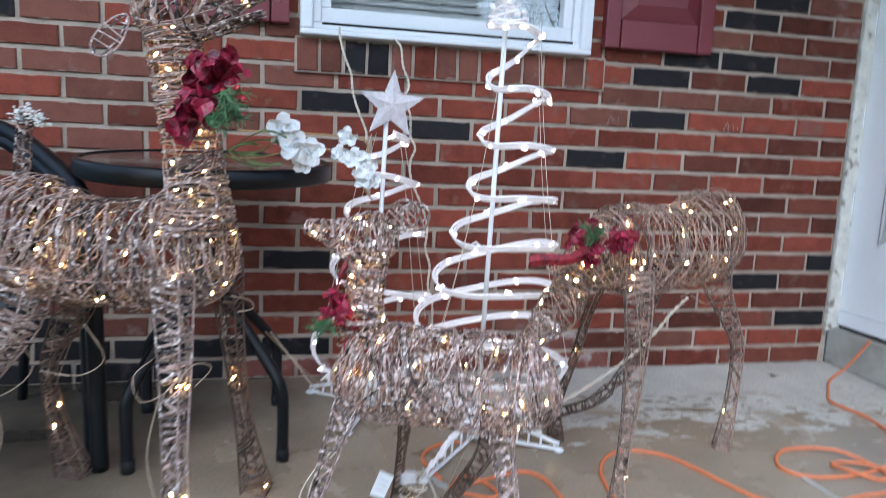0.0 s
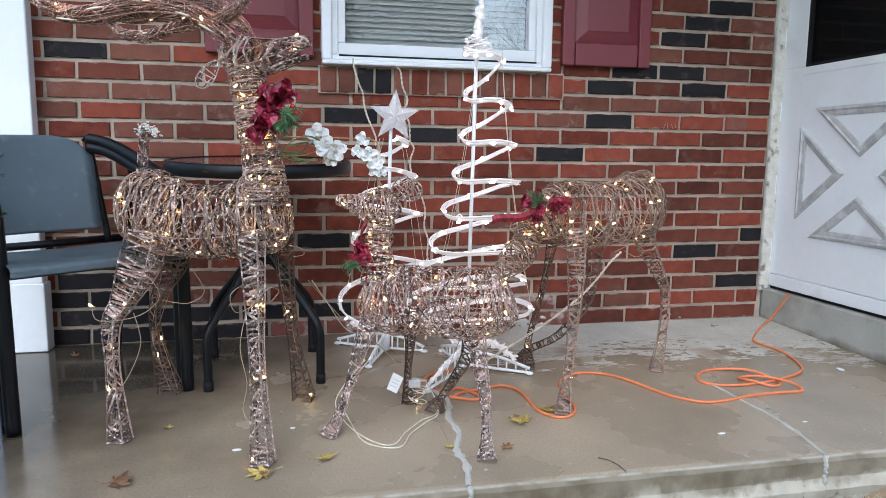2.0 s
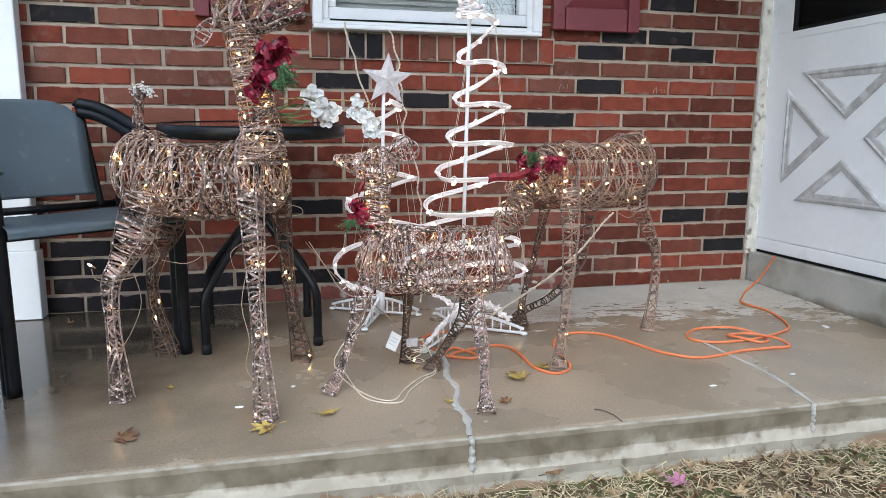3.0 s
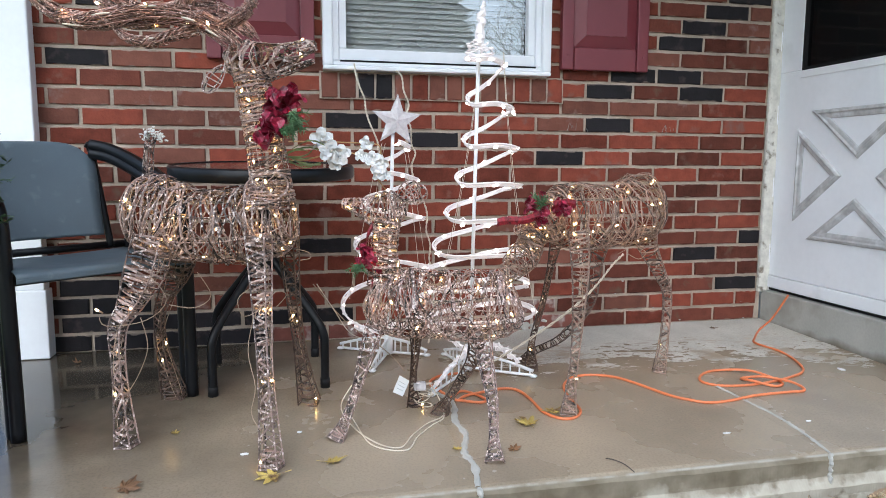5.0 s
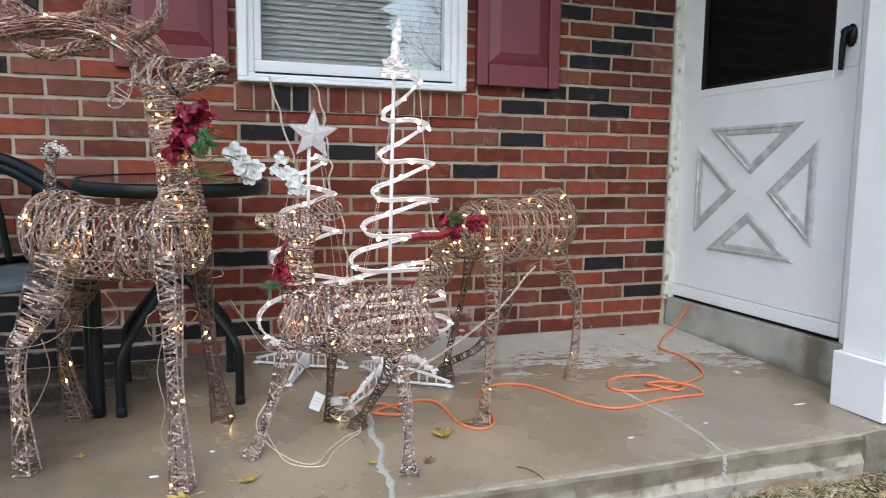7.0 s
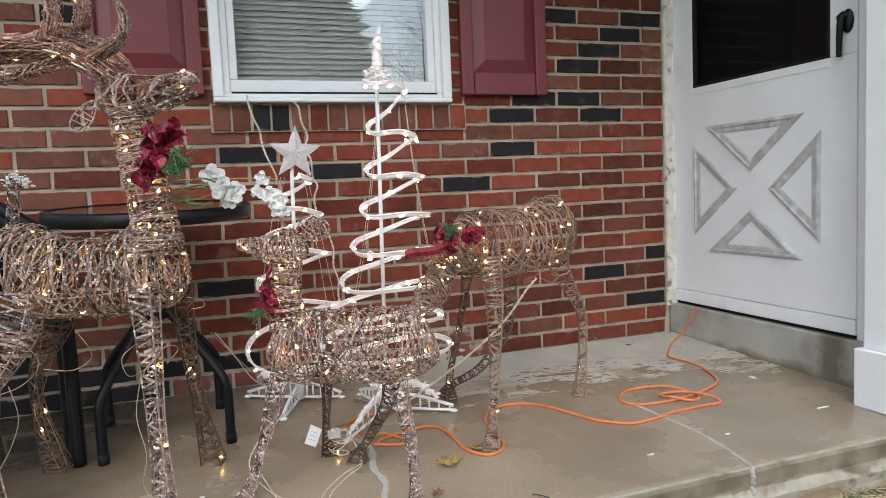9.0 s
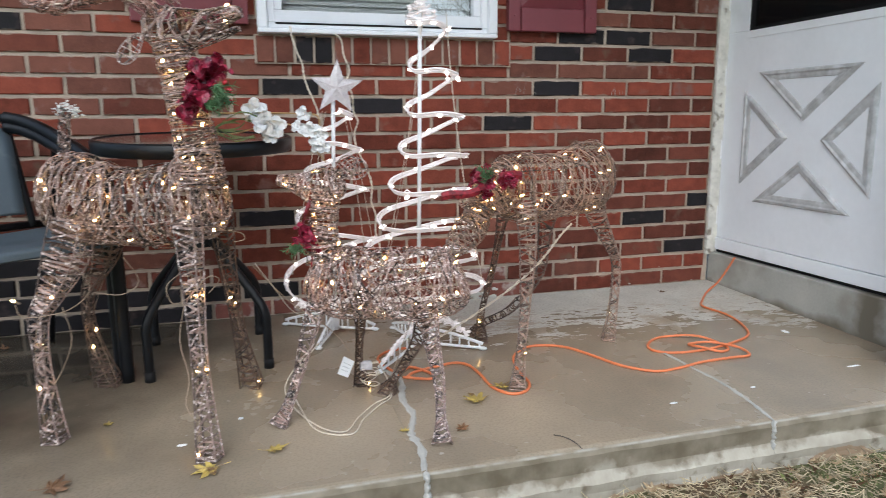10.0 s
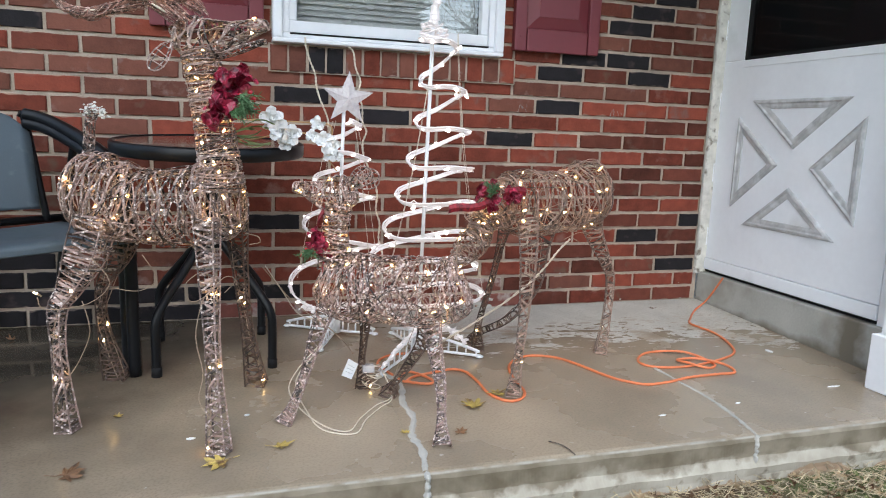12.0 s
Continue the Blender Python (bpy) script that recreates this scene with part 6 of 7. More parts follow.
for ph in (0.0, 3.14):
    line = [(p[0], p[1] + 0.003 * math.cos(i * 1.1 + ph), p[2] + 0.003 * math.sin(i * 1.1 + ph)) for i, p in enumerate(spline(twist, 9))]
    solid("white_cord", Shape().tube(line, 0.0019, 5), WHITE_WIRE, "twisted white lamp cord hanging from the doe", "cord", group="white lamp cords", smooth=True)
for pts, lab in (([(-1.525, -0.06, 1.04), (-1.522, -0.062, 1.01), (-1.508, -0.07, 0.96), (-1.492, -0.075, 0.92), (-1.488, -0.08, 0.88), (-1.478, -0.09, 0.84), (-1.462, -0.10, 0.80), (-1.45, -0.11, 0.765), (-1.452, -0.12, 0.74)], "twisted white cord hanging from the window sill"),
                 ([(-1.375, -0.06, 1.02), (-1.358, -0.07, 1.0), (-1.352, -0.08, 0.95), (-1.335, -0.09, 0.90), (-1.348, -0.10, 0.86), (-1.332, -0.11, 0.82), (-1.328, -0.11, 0.76), (-1.316, -0.12, 0.73), (-1.328, -0.12, 0.69), (-1.322, -0.12, 0.64), (-1.29, -0.12, 0.57), (-1.272, -0.12, 0.51), (-1.275, -0.12, 0.45), (-1.26, -0.12, 0.40), (-1.262, -0.12, 0.34), (-1.25, -0.14, 0.28), (-1.26, -0.18, 0.15), (-1.28, -0.2, 0.05)], "long crinkled white cord hanging down the wall")):
    for ph in (0.0, 3.14):
        line = [(p[0] + 0.002 * math.cos(i * 1.3 + ph), p[1] + 0.002 * math.sin(i * 1.3 + ph), p[2]) for i, p in enumerate(spline(pts, 8))]
        solid("hanging_cord", Shape().tube(line, 0.0021, 5), WHITE_WIRE, lab, "cord", group="hanging white cords", smooth=True)
cord("white_cord", [(-1.70, -0.60, 0.36), (-1.66, -0.55, 0.30), (-1.60, -0.50, 0.22), (-1.54, -0.50, 0.17), (-1.50, -0.55, 0.15), (-1.47, -0.66, 0.14), (-1.462, -0.76, 0.14)], 0.0015, BROWN_WIRE, "white lamp cord sagging between reindeer", "white lamp cords")
cord("white_cord", [(-1.69, -0.60, 0.36), (-1.64, -0.53, 0.27), (-1.58, -0.46, 0.17), (-1.50, -0.42, 0.14), (-1.42, -0.5, 0.2), (-1.36, -0.62, 0.26)], 0.0015, WHITE_WIRE, "white lamp cord sagging between reindeer", "white lamp cords")

# tag and plug
tg = thing("cord_tag", (-1.478, -0.79, 0.11), "white paper warning tag on a lamp cord", "tag")
v = [(-1.50, -0.80, 0.095), (-1.47, -0.785, 0.075), (-1.45, -0.775, 0.115), (-1.48, -0.79, 0.138)]
part("paper", Shape().add([*v, *[(a, b - 0.001, c) for a, b, c in v]], [(3, 2, 1, 0), (4, 5, 6, 7), (0, 1, 5, 4), (1, 2, 6, 5), (2, 3, 7, 6), (3, 0, 4, 7)]), PAPER, tg)
for k in range(3):
    u0 = 0.3 + 0.2 * k
    a, b, c, d = (Vector(p) for p in v)
    l0, l1 = a.lerp(d, u0).lerp(b.lerp(c, u0), 0.2), a.lerp(d, u0).lerp(b.lerp(c, u0), 0.8)
    part("print_bar", Shape().tube([l0 + Vector((0, -0.0015, 0)), l1 + Vector((0, -0.0015, 0))], 0.0009, 4), MOLDING, tg)
pl = thing("lamp_plug", (-1.40, -0.70, 0.07), "clear plastic plug and coiled white wire", "plug")
part("body", Shape().box((-1.425, -0.715, 0.06), (-1.39, -0.695, 0.085), 0.004), ACRYLIC, pl)
rng = random.Random(3)
coil = [(-1.395 + 0.03 * math.sin(i * 0.8) * rng.uniform(0.6, 1), -0.70 + 0.015 * math.cos(i * 1.1), 0.07 - i * 0.0014 + 0.015 * math.sin(i * 0.53)) for i in range(40)]
part("wire", Shape().tube(spline(coil, 3), 0.0016, 4), WHITE_WIRE, pl, smooth=True)


# ---- fallen leaves ----
def maple(r, rng, curl):
    """A lobed leaf, dried and crumpled, with its blade folded along the ribs and a stalk."""
    s, mid, rim = Shape(), [], []
    lobes = ((0, 1.0), (14, 0.62), (24, 0.42), (36, 0.70), (46, 0.90), (56, 0.60), (68, 0.36), (86, 0.72), (100, 0.46), (124, 0.30), (146, 0.40), (168, 0.16))
    ring = list(lobes) + [(180, 0.08)] + [(-a, k) for a, k in lobes[:0:-1]]
    fold, lift = rng.uniform(-0.5, 0.5), [rng.uniform(-0.1, 0.75) for _ in range(5)]
    for a, k in ring:
        k *= rng.uniform(0.78, 1.12)
        up = lift[int((a + 180) / 72.01)]
        x, y = r * k * math.cos(radians(a)), r * k * math.sin(radians(a)) * (1 - 0.35 * abs(fold))
        h = curl * up * (x * x + y * y) / r + abs(y) * 0.45 * curl * max(fold, 0) + rng.uniform(0, 0.10) * r
        rim.append((x * (1 - 0.25 * curl * max(up, 0)), y * (1 - 0.25 * curl * max(up, 0)), max(0.001, h)))
        mid.append((x * 0.5, y * 0.5, max(0.001, 0.3 * h + rng.uniform(0, 0.08) * r)))
    n = len(rim)
    top = [(0, 0, 0.003)] + mid + rim
    v = top + [(x, y, z - 0.0007) for x, y, z in top]
    f = []
    for i in range(n):
        j, o = (i + 1) % n, 2 * n + 1
        f += [(0, 1 + i, 1 + j), (1 + i, n + 1 + i, n + 1 + j, 1 + j), (o, o + 1 + j, o + 1 + i), (o + 1 + i, o + 1 + j, o + n + 1 + j, o + n + 1 + i), (n + 1 + i, o + n + 1 + i, o + n + 1 + j, n + 1 + j)]
    s.add(v, f)
    s.tube([(-r * 0.05, 0, 0.003), (-r * 0.45, r * 0.08, 0.005), (-r * 0.8, r * 0.22, 0.009)], 0.0010, 4)
    return s


rng = random.Random(17)
for x, y, r, a, m, curl, lab in ((-1.135, -0.875, 0.058, 100, LEAF_YELLOW, 0.45, "curled yellow maple leaf on wet concrete"), (-1.815, -1.05, 0.052, 200, LEAF_YELLOW, 0.25, "curled yellow maple leaf on wet concrete"),
                                 (-1.68, -1.0, 0.040, 10, LEAF_YELLOW, 0.2, "flat yellow leaf on wet concrete"), (-2.133, -1.04, 0.05, 20, LEAF_BROWN, 0.15, "torn yellow-brown leaf on wet concrete"),
                                 (-1.225, -1.02, 0.030, 60, LEAF_BROWN, 0.9, "curled brown leaf by a reindeer foot"), (-1.366, -0.99, 0.022, 60, LEAF_YELLOW, 0.4, "small yellow leaf on wet concrete"),
                                 (-1.04, -0.80, 0.042, 20, LEAF_YELLOW, 0.6, "bright yellow leaf under the orange cord"), (-2.07, -0.75, 0.018, 80, LEAF_YELLOW, 0.5, "small tan leaf scrap on concrete"),
                                 (-2.485, -0.06, 0.026, 120, LEAF_BROWN, 0.7, "brown leaf by the wall"), (-1.19, -1.24, 0.045, 40, LEAF_BROWN, 0.8, "brown curled leaf leaning on the slab front"), (-0.93, -1.345, 0.045, 120, LEAF_PINK, 0.9, "faded pink leaf on the straw"), (-0.02, -0.05, 0.022, 150, LEAF_BROWN, 0.8, "dark brown leaf in the corner")):
    lf = solid("fallen_leaf", maple(r, rng, curl), m, lab, "leaf", group="fallen leaves")
    lf.matrix_basis = pose(x, y, 0.004 if y > -1.19 else GROUND + 0.03, rng.uniform(-6, 6), rng.uniform(-6, 6), a)
for x, y, dx, dy in ((-1.885, -0.91, 0.013, 0.006), (-0.63, -1.03, 0.014, 0.004), (0.10, -0.62, 0.012, 0.02), (0.06, -0.95, 0.03, 0.004), (-0.35, -1.0, 0.01, 0.004), (-1.75, -0.8, 0.008, 0.006)):
    q = Shape().blob((x, y, 0.002), 1.0, 7, stretch=(dx, dy, 0.002))
    solid("paint_chip", q, PAPER, "white paint flake on the concrete", "debris", group="paint flakes")

tw = Shape().tube(spline([(-1.02, -1.11, 0.003), (-1.005, -1.13, 0.006), (-0.99, -1.155, 0.004), (-0.985, -1.19, 0.002)], 4), 0.0015, 4)
tw.tube([(-0.99, -1.155, 0.004), (-1.0, -1.17, 0.012)], 0.001, 4)
solid("twig", tw, BARK, "thin dark twig on the slab edge", "twig")


# ---- potted evergreen ----
def potted_shrub():
    rng = random.Random(41)
    x, y = -2.60, -0.815
    ob = thing("potted_shrub", (x, y, 0), "feathery evergreen shrub in bright pink plastic pot", "potted plant")
    part("pot", Shape().lathe([(0.0, 0.0), (0.060, 0.0), (0.076, 0.105), (0.081, 0.107), (0.081, 0.122), (0.074, 0.122), (0.069, 0.104), (0.0, 0.104)], (x, y, 0), 28), PINK, ob, smooth=True)
    part("soil", Shape().lathe([(0.0, 0.10), (0.071, 0.10), (0.0, 0.11)], (x, y, 0), 20), SOIL, ob)
    part("trunk", Shape().tube(spline([(x, y, 0.14), (x + 0.01, y, 0.3), (x, y + 0.01, 0.75)], 6), [0.012 - 0.0006 * i for i in range(13)], 7), BARK, ob, smooth=True)
    fo = Shape()
    for k in range(880):
        z = rng.uniform(0.54, 0.80) if k < 820 else rng.uniform(0.12, 0.24)
        a = rng.uniform(0, 6.28)
        ln = (0.145 - 0.20 * abs(z - 0.67)) * rng.uniform(0.4, 1.05) * (1.45 if k % 60 == 0 else 1.0) if k < 820 else rng.uniform(0.06, 0.13)
        d = Vector((math.cos(a), math.sin(a), rng.uniform(-0.1, 0.45)))
        o = Vector((x + (0.075 - 0.165 * rng.random()) * (k < 820), y + 0.1 * (rng.random() - 0.5) * (k < 820), z))
        tip_p = o + d * ln
        fo.tube([o, tip_p], [0.002, 0.0008], 3)
        for j in range(36):
            u = 0.25 + 0.75 * j / 35
            q = o.lerp(tip_p, u)
            nd = (d * 0.8 + Vector((rng.gauss(0, 0.6), rng.gauss(0, 0.6), rng.gauss(0, 0.5)))).normalized() * rng.uniform(0.012, 0.022)
            s = nd.cross(Vector((0, 0, 1))).normalized() * 0.0058
            fo.add([q, q + nd * 0.5 + s, q + nd, q + nd * 0.5 - s], [(0, 1, 2, 3)])
    part("foliage", fo, FOLIAGE, ob, "dark green feathery sprays")


potted_shrub()


# ---- plant stand beside the post ----
def plant_stand():
    ob = thing("plant_stand", (0.345, -1.24, GROUND), "black wrought-iron scroll plant stand", "plant stand")
    x, y = 0.345, -1.24

    def ring(r, z, cx=x, tilt=0.0):
        return [(cx + r * math.cos(a), y + r * math.sin(a) * 0.9, z) for a in [2 * math.pi * i / 28 for i in range(28)]]

    part("hoop", Shape().tube([(x + 0.15 * math.cos(a), y, 0.17 + 0.15 * math.sin(a)) for a in [2 * math.pi * i / 36 for i in range(36)]], 0.0032, 6, closed=True), BLACK_METAL, ob, smooth=True)
    part("pot_ring", Shape().tube(ring(0.12, 0.035), 0.0032, 6, closed=True), BLACK_METAL, ob, smooth=True)
    for a in (200, 320, 80):
        c, s = math.cos(radians(a)), math.sin(radians(a))
        part("leg", Shape().tube(spline([(x + c * 0.12, y + s * 0.11, 0.035), (x + c * 0.15, y + s * 0.13, -0.03), (x + c * 0.15, y + s * 0.13, -0.08), (x + c * 0.12, y + s * 0.11, GROUND)], 6), 0.0032, 6), BLACK_METAL, ob, smooth=True)
    for cx, cz, r in ((x - 0.09, 0.22, 0.022), (x - 0.11, 0.10, 0.02), (x + 0.02, 0.27, 0.022), (x - 0.13, -0.02, 0.016), (x + 0.05, 0.12, 0.024)):
        part("scroll", Shape().tube([(cx + r * (1 - i / 26) * math.cos(i * 0.45), y - 0.004, cz + r * (1 - i / 26) * math.sin(i * 0.45)) for i in range(24)], 0.0028, 5), BLACK_METAL, ob, smooth=True)
    part("medallion", Shape().lathe([(0.0, -0.004), (0.02, -0.003), (0.028, 0.0), (0.0, 0.006)], (x - 0.06, y - 0.01, 0.16), 14), SNOWY, ob, "pale flower medallion", smooth=True)


plant_stand()

# ---- ground cover ----
rng = random.Random(77)
wd = Shape()
for k in range(60):
    o = Vector((rng.gauss(0.36, 0.08), rng.gauss(-1.29, 0.05), GROUND))
    petal_strip(wd, o, Vector((rng.gauss(0, 0.6), rng.gauss(-0.3, 0.4), rng.uniform(0.1, 0.8))), 5, rng.uniform(0.05, 0.11), 0.016, rng, 0)
solid("weeds", wd, WEED, "broad green weeds by the foundation", "weeds", "stuff")
gr = Shape()
for k in range(11000):
    if k < 2600:
        x, y = rng.uniform(-2.2, 0.9), -1.25 - abs(rng.gauss(0, 0.28))
        h = rng.uniform(0.010, 0.035)
    else:
        x, y = rng.uniform(-5.2, -2.9), rng.uniform(-1.6, 2.6)
        h = rng.uniform(0.03, 0.08)
    z = GROUND + 0.012 * noise.noise(Vector((x * 1.7, y * 1.7, 0))) - 0.008
    a, b = rng.uniform(0, 6.28), rng.uniform(0.2, 1.0)
    w = 0.0018
    c, s = math.cos(a), math.sin(a)
    gr.add([(x - s * w, y + c * w, z), (x + s * w, y - c * w, z), (x + c * h * b * 0.5 + s * w * 0.7, y + s * h * b * 0.5 - c * w * 0.7, z + h * 0.7), (x + c * h * b, y + s * h * b, z + h * (1 - 0.3 * b))], [(0, 1, 2), (0, 2, 3)])
solid("grass", gr, GRASS, "sparse autumn grass blades", "grass", "stuff")
lit = [Shape(), Shape()]
for k in range(900):
    x, y = rng.uniform(-2.2, 0.9), -1.22 - abs(rng.gauss(0, 0.25))
    z = GROUND + rng.uniform(0.0, 0.02)
    q = maple(rng.uniform(0.010, 0.036), rng, rng.uniform(0.6, 1.4))
    mt = pose(x, y, z, rng.uniform(-40, 40), rng.uniform(-40, 40), rng.uniform(0, 360))
    lit[0 if k % 3 else 1].add([mt @ Vector(p) for p in q.v], q.f)
LITTER = mat("leaf_litter_tan", (0.36, 0.26, 0.15), 0.8, 0.6, 3, 0.3, 60)
straw = Shape()
for k in range(6500):
    x, y = rng.uniform(-1.9, 0.9), -1.22 - abs(rng.gauss(0, 0.20))
    a, h, z = rng.uniform(0, 6.28), rng.uniform(0.008, 0.034), GROUND + rng.uniform(0.004, 0.03)
    straw.tube([(x, y, z), (x + h * math.cos(a), y + h * math.sin(a), z + rng.gauss(0, 0.008))], 0.0011, 3)
solid("straw", straw, STRAW, "pale dry grass straw along the slab", "straw", "stuff")
solid("leaf_litter", lit[0], LITTER, "dry tan leaf litter along the slab", "leaves", "stuff")
solid("leaf_litter", lit[1], LEAF_BROWN, "brown leaf litter along the slab", "leaves", "stuff")


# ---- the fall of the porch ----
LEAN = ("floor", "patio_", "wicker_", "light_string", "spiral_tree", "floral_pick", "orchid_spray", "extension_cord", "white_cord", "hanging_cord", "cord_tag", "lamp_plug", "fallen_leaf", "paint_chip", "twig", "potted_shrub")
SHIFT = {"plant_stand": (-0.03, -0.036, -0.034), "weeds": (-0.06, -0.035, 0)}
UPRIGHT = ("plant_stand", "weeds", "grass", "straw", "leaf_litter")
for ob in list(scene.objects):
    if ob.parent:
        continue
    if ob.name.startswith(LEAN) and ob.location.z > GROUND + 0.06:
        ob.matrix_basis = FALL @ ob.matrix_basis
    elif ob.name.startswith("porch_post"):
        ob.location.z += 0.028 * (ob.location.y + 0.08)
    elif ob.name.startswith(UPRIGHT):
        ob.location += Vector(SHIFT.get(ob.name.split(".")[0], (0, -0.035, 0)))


# ---- surroundings ----
def bare_tree(x, y, h, seed, label):
    rng = random.Random(seed)
    tr = thing("bare_tree", (x, y, GROUND), label, "tree", "bare street trees")
    limbs, twigs = Shape(), Shape()

    def grow(p, d, ln, r, depth):
        pts, q = [p], p
        for i in range(4):
            d = (d + Vector((rng.gauss(0, 0.13), rng.gauss(0, 0.13), rng.gauss(0.03, 0.08)))).normalized()
            q = q + d * ln / 4
            pts.append(q)
        (limbs if depth < 3 else twigs).tube(pts, [r * (1 - 0.1 * i) for i in range(5)], 5 if depth < 3 else 3)
        if depth < 6:
            for k in range(3 if depth < 5 else 2):
                b = pts[rng.choice((2, 3, 4))] if k else pts[4]
                nd = (d + Vector((rng.gauss(0, 0.6), rng.gauss(0, 0.6), rng.gauss(0.1, 0.35)))).normalized()
                grow(b, nd, ln * rng.uniform(0.6, 0.8), r * 0.58, depth + 1)

    grow(Vector((x, y, GROUND)), Vector((0, 0, 1)), h * 0.27, h * 0.013, 0)
    part("trunk", limbs, BARK, tr)
    part("twigs", twigs, BARK, tr)


bare_tree(5.0, -22.0, 9.5, 4, "leafless street tree with fine branches")
bare_tree(7.6, -24.0, 11.0, 8, "leafless street tree with fine branches")
bare_tree(-9.0, 9.0, 8.0, 12, "leafless tree behind the lawn")


def far_house(x0, x1, y0, y1, h, m, label, face):
    hs = thing("house", ((x0 + x1) / 2, (y0 + y1) / 2, GROUND), label, "house", "houses around")
    part("wall", Shape().box((x0, y0, GROUND), (x1, y1, h)), m, hs)
    ym = (y0 + y1) / 2
    part("roof", Shape().prism([(y0 - 0.4, h), (y1 + 0.4, h), (ym, h + 2.2)], "x", x0 - 0.4, x1 + 0.4), ROOFING, hs)
    n = max(2, int((x1 - x0) / 3))
    yf = y1 + 0.03 if face > 0 else y0 - 0.03
    for k in range(n):
        cx = x0 + (k + 0.5) * (x1 - x0) / n
        wnd = part("window", Shape().box((cx - 0.5, min(yf, yf - 0.04 * face), 1.0), (cx + 0.5, max(yf, yf - 0.04 * face), 2.3), 0.01), WHITE_PAINT, hs)
        part("pane", Shape().box((cx - 0.42, min(yf, yf + 0.01 * face), 1.08), (cx + 0.42, max(yf, yf + 0.01 * face), 2.22)), SCREEN, wnd)


# the first house is added out of view, to darken the window's reflection
far_house(-5.5, 0.6, -28, -21, 3.8, FAR_BRICK, "unseen brick house placed to darken the window reflection", 1)
far_house(-24, -13, 6.0, 13, 3.2, FAR_BRICK, "red brick house beyond the lawn", -1)


def hedge(x, y, h, r, seed):
    rng = random.Random(seed)
    tr = thing("evergreen_tree", (x, y, GROUND), "dense dark evergreen tree", "tree", "evergreens around")
    part("trunk", Shape().tube([(x, y, GROUND), (x, y, h * 0.8)], [0.12, 0.04], 7), BARK, tr)
    fo = Shape()
    for k in range(8000):
        z = GROUND + h * (0.08 + 0.9 * rng.random() ** 1.2)
        rad = r * (1 - (z - GROUND) / h) ** 0.8 * math.sqrt(rng.random())
        a = rng.uniform(0, 6.28)
        p = Vector((x + rad * math.cos(a), y + rad * math.sin(a), z))
        d = Vector((math.cos(a), math.sin(a), rng.uniform(-0.5, 0.3))) * rng.uniform(0.2, 0.5)
        s = Vector((-math.sin(a), math.cos(a), rng.uniform(-0.4, 0.4))) * rng.uniform(0.12, 0.26)
        fo.add([p - d * 0.4, p + s, p + d, p - s], [(0, 1, 2, 3)])
    part("crown", fo, FOLIAGE, tr)


hedge(-6.0, 5.5, 4.2, 1.5, 3)
# three unseen trees added to keep bright sky out of the window's left reflection
hedge(-1.2, -15.5, 9.0, 3.6, 6)
hedge(-4.2, -17.0, 9.0, 3.6, 9)
hedge(1.3, -17.0, 9.5, 3.2, 7)


# ---- bricks ----
# the low left run of dark bricks also holds the shade under the table
DARK = {(2, -1), (4, 0), (5, 8), (5, -1), (10, 3), (11, 6), (12, 2), (12, 7), (14, 2), (14, 0), (15, 2), (15, 1), (15, 12), (17, 1), (18, 0), (18, 11), (19, 0), (19, 10), (20, -1), (20, 1), (1, 8), (1, 10), (1, 11), (0, 10), (0, 12), (2, 11), (3, 12), (0, 8), (0, 9), (0, 11), (1, 12), (2, 12), (1, 9), (21, 3), (22, 0), (23, 10)}
BROWN = {(15, 0), (16, 0), (17, 0), (17, -1), (18, 1), (19, 1), (19, -1), (20, 2), (21, 0), (21, -1), (21, 1), (18, -1), (13, 1), (14, 1), (13, 2), (16, 1), (13, 3), (12, 3), (16, -1), (20, 0), (12, 9), (13, 10), (13, 9), (14, 10), (14, 11), (0, 9), (1, 9), (2, 9), (2, 10), (3, 10), (3, 11), (0, 3), (0, 4), (1, 2), (1, 4), (2, 4), (4, 3), (6, 4), (16, 9), (12, 10), (13, 11), (0, 11), (11, 11), (1, 12), (9, 12)}


def brick_shape(length, height=0.0532, deep=0.05, seed=0):
    """One brick with a worn, slightly uneven face; front at y = 0."""
    rng = random.Random(seed)
    e, n = 0.003, 4
    j = lambda k=0.0016: rng.uniform(-k, k)
    line = [(length * i / n, 0) for i in range(n + 1)] + [(length * i / n, height) for i in range(n, -1, -1)]
    m = len(line)
    inner = [(min(max(x, e + 0.0012), length - e - 0.0012), min(max(z, e), height - e)) for x, z in line]
    v = [(x, deep, z) for x, z in line]
    v += [(x + j(), e, z + j()) for x, z in line]
    v += [(x + j(), j(0.0008), z + j(0.0012)) for x, z in inner]
    f = [(i, (i + 1) % m, m + (i + 1) % m, m + i) for i in range(m)] + [(m + i, m + (i + 1) % m, 2 * m + (i + 1) % m, 2 * m + i) for i in range(m)]
    f += [(2 * m + i, 2 * m + i + 1, 3 * m - 2 - i, 3 * m - 1 - i) for i in range(n)]
    return v, f


J = 0.0122
cache = {}


def brick_mesh(length, kind, seed):
    key = (round(length, 3), kind, seed)
    if key not in cache:
        v, f = brick_shape(length, seed=seed)
        cache[key] = Shape().add(v, f).mesh("brick", {"r": RED_BRICK, "d": DARK_BRICK, "b": BROWN_BRICK, "m": MAROON_BRICK, "w": WORN_BRICK}[kind])
    return cache[key]


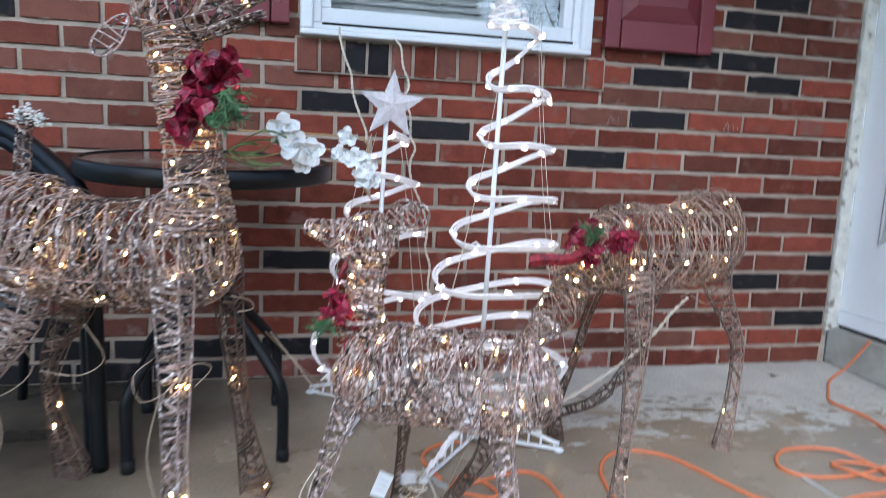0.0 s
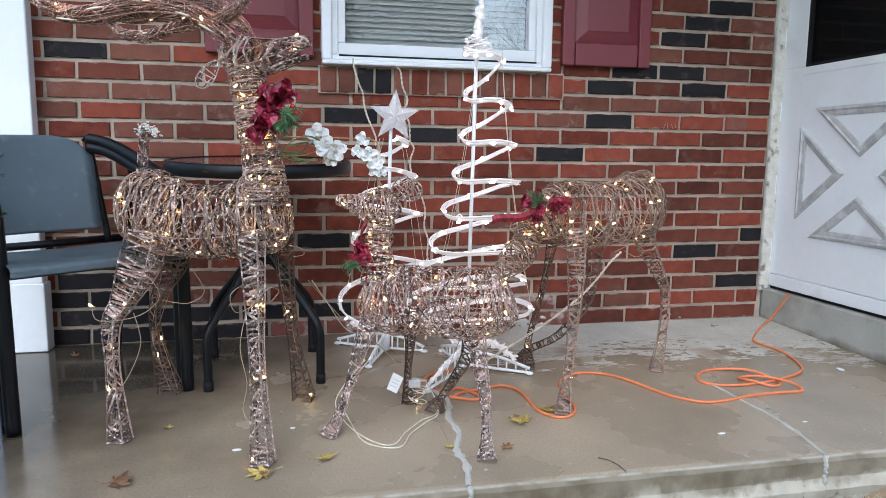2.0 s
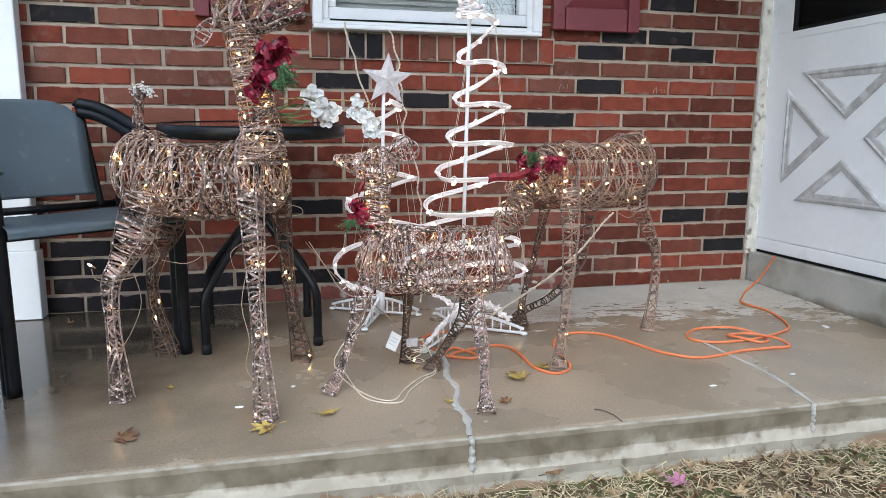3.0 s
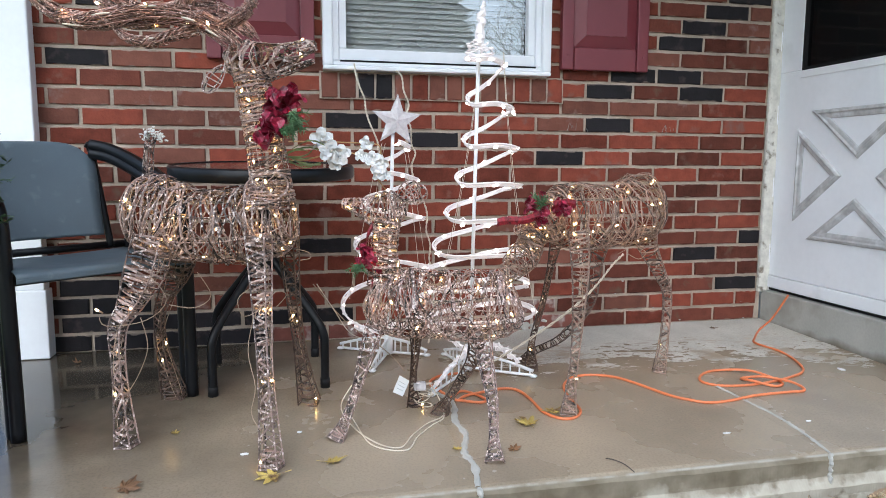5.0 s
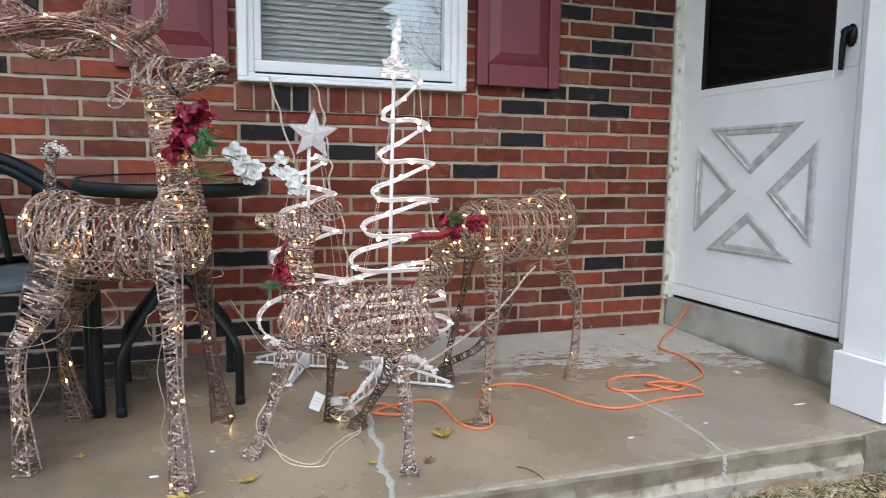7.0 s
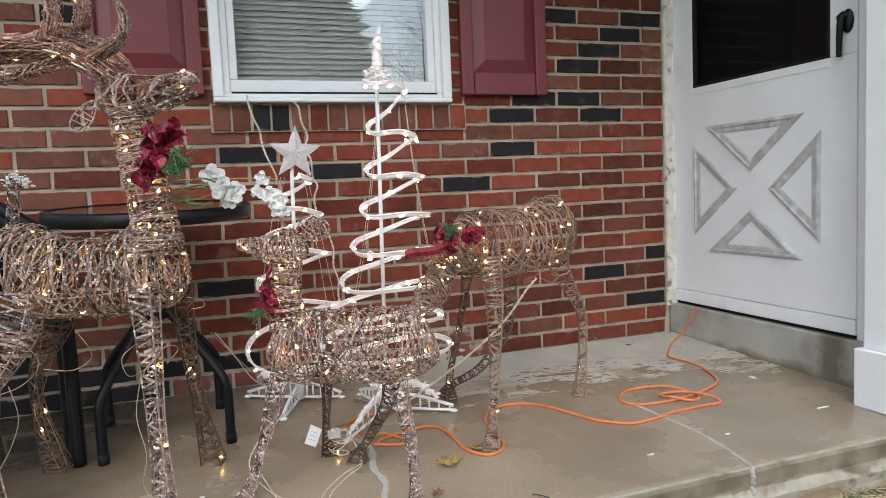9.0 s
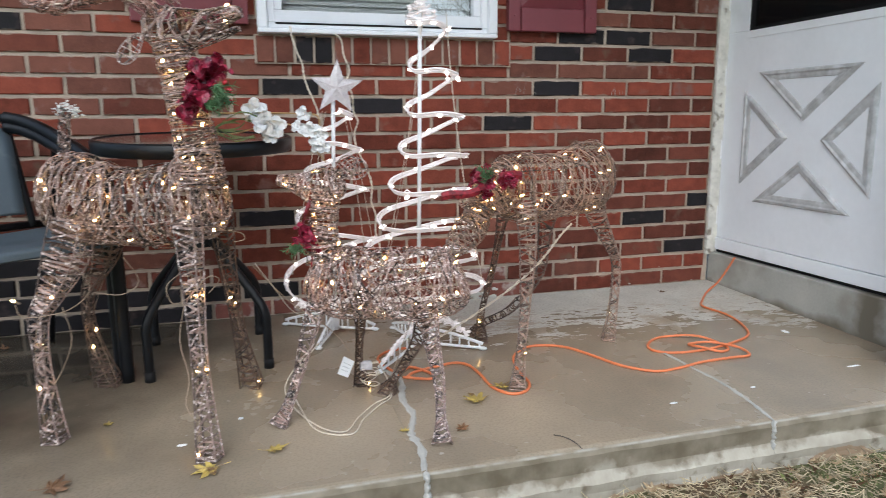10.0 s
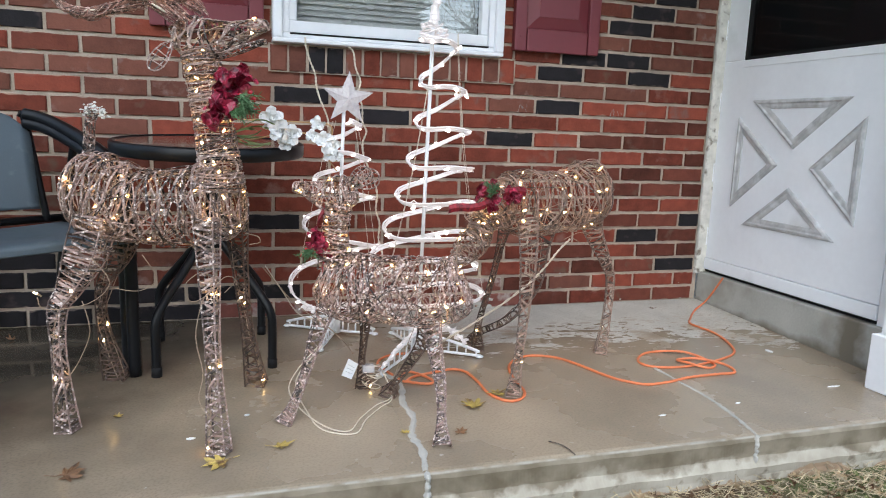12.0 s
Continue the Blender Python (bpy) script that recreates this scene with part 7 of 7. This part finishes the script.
rng, hue = random.Random(101), random.Random(7)
upper = Shape()
for i in range(36):
    z = i * C + J / 2
    for k in range(-1, 15):
        xr = -k * P + (P / 2 if i % 2 else 0)
        x0, x1 = xr - P + J / 2, xr - J / 2
        x0, x1 = max(x0, WALL_L), min(x1, WALL_R - 0.002)
        spans = [(x0, x1)]
        if z + C > OPEN_B:
            spans = [(x0, min(x1, OPEN_L - 0.002)), (max(x0, OPEN_R + 0.002), x1)]
            if z > OPEN_T:
                spans = [(x0, x1)]
        for a, b in spans:
            if b - a < 0.02:
                continue
            kind = "d" if (i, k) in DARK else "b" if (i, k) in BROWN else "r"
            if i > 21 and kind == "r" and rng.random() < 0.12:
                kind = "d"
            # extra maroon by the door corner and behind the chair also carries shade
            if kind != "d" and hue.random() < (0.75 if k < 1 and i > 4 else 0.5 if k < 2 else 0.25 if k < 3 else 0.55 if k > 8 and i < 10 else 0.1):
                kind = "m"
            if kind == "r" and k > 7 and i > 8 and hue.random() < 0.45:
                kind = "b"
            if i < 3 and 1 < k < 9 and hue.random() < 0.42 - 0.12 * i:
                kind = "w"
            y = rng.uniform(-0.0015, 0.0012)
            if i < 22:
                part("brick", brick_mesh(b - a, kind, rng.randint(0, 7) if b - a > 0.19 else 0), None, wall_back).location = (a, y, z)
            else:
                v, f = brick_shape(b - a, seed=i * 17 + k)
                upper.add([(p[0] + a, p[1] + y, p[2] + z) for p in v], f, 1 if kind == "d" else 0)
tagged(part("upper_bricks", upper, [RED_BRICK, DARK_BRICK], wall_back), "red brick courses above the window", kind="stuff")
# soldier sill under the window
n = 14
w = (OPEN_R + 0.065 - (OPEN_L - 0.02)) / n
for k in range(n):
    a = OPEN_L - 0.02 + k * w + 0.0045
    v, f = brick_shape(w - 0.009, 0.088, 0.06, 900 + k)
    b = part("sill_brick", Shape().add(v, f), [DARK_BRICK if k in (2, 3) else BROWN_BRICK if k in (0, 1, 4, 6, 7, 9, 10, 12) else RED_BRICK], wall_back)
    b.location = (a, -0.016, 0.899)
sp = Shape()
rng = random.Random(55)
for k in range(26):
    sp.blob((-0.83 + rng.gauss(0, 0.035), -0.001, abs(rng.gauss(0.012, 0.018))), rng.uniform(0.006, 0.014), 6, stretch=(1.2, 0.35, 0.8))
for k in range(26):
    sp.blob((rng.uniform(-1.1, 0.15), 0.001, abs(rng.gauss(0.05, 0.06))), rng.uniform(0.0015, 0.0045), 5, stretch=(1.6, 0.3, 0.9))
part("mortar_splash", sp, PATCH, wall_back, "pale mortar splashes at the foot of the wall")
part("sill_mortar", Shape().box((OPEN_L - 0.022, -0.010, 0.895), (OPEN_R + 0.066, 0.006, 0.992)), MORTAR, wall_back)

chalk = Shape()
rng = random.Random(88)
for cx, cz in ((-0.66, 0.816), (-0.262, 0.816)):
    for k in range(9):
        x0, z0 = cx + rng.gauss(0, 0.022), cz + rng.gauss(0, 0.009)
        chalk.tube([(x0, -0.0022, z0), (x0 + rng.gauss(0, 0.004), -0.0022, z0 - rng.uniform(0.008, 0.02))], 0.0012, 4, flat=0.4)
tagged(part("chalk_mark", chalk, PATCH, wall_back, "faint white chalk scribble on bricks"), kind="stuff")
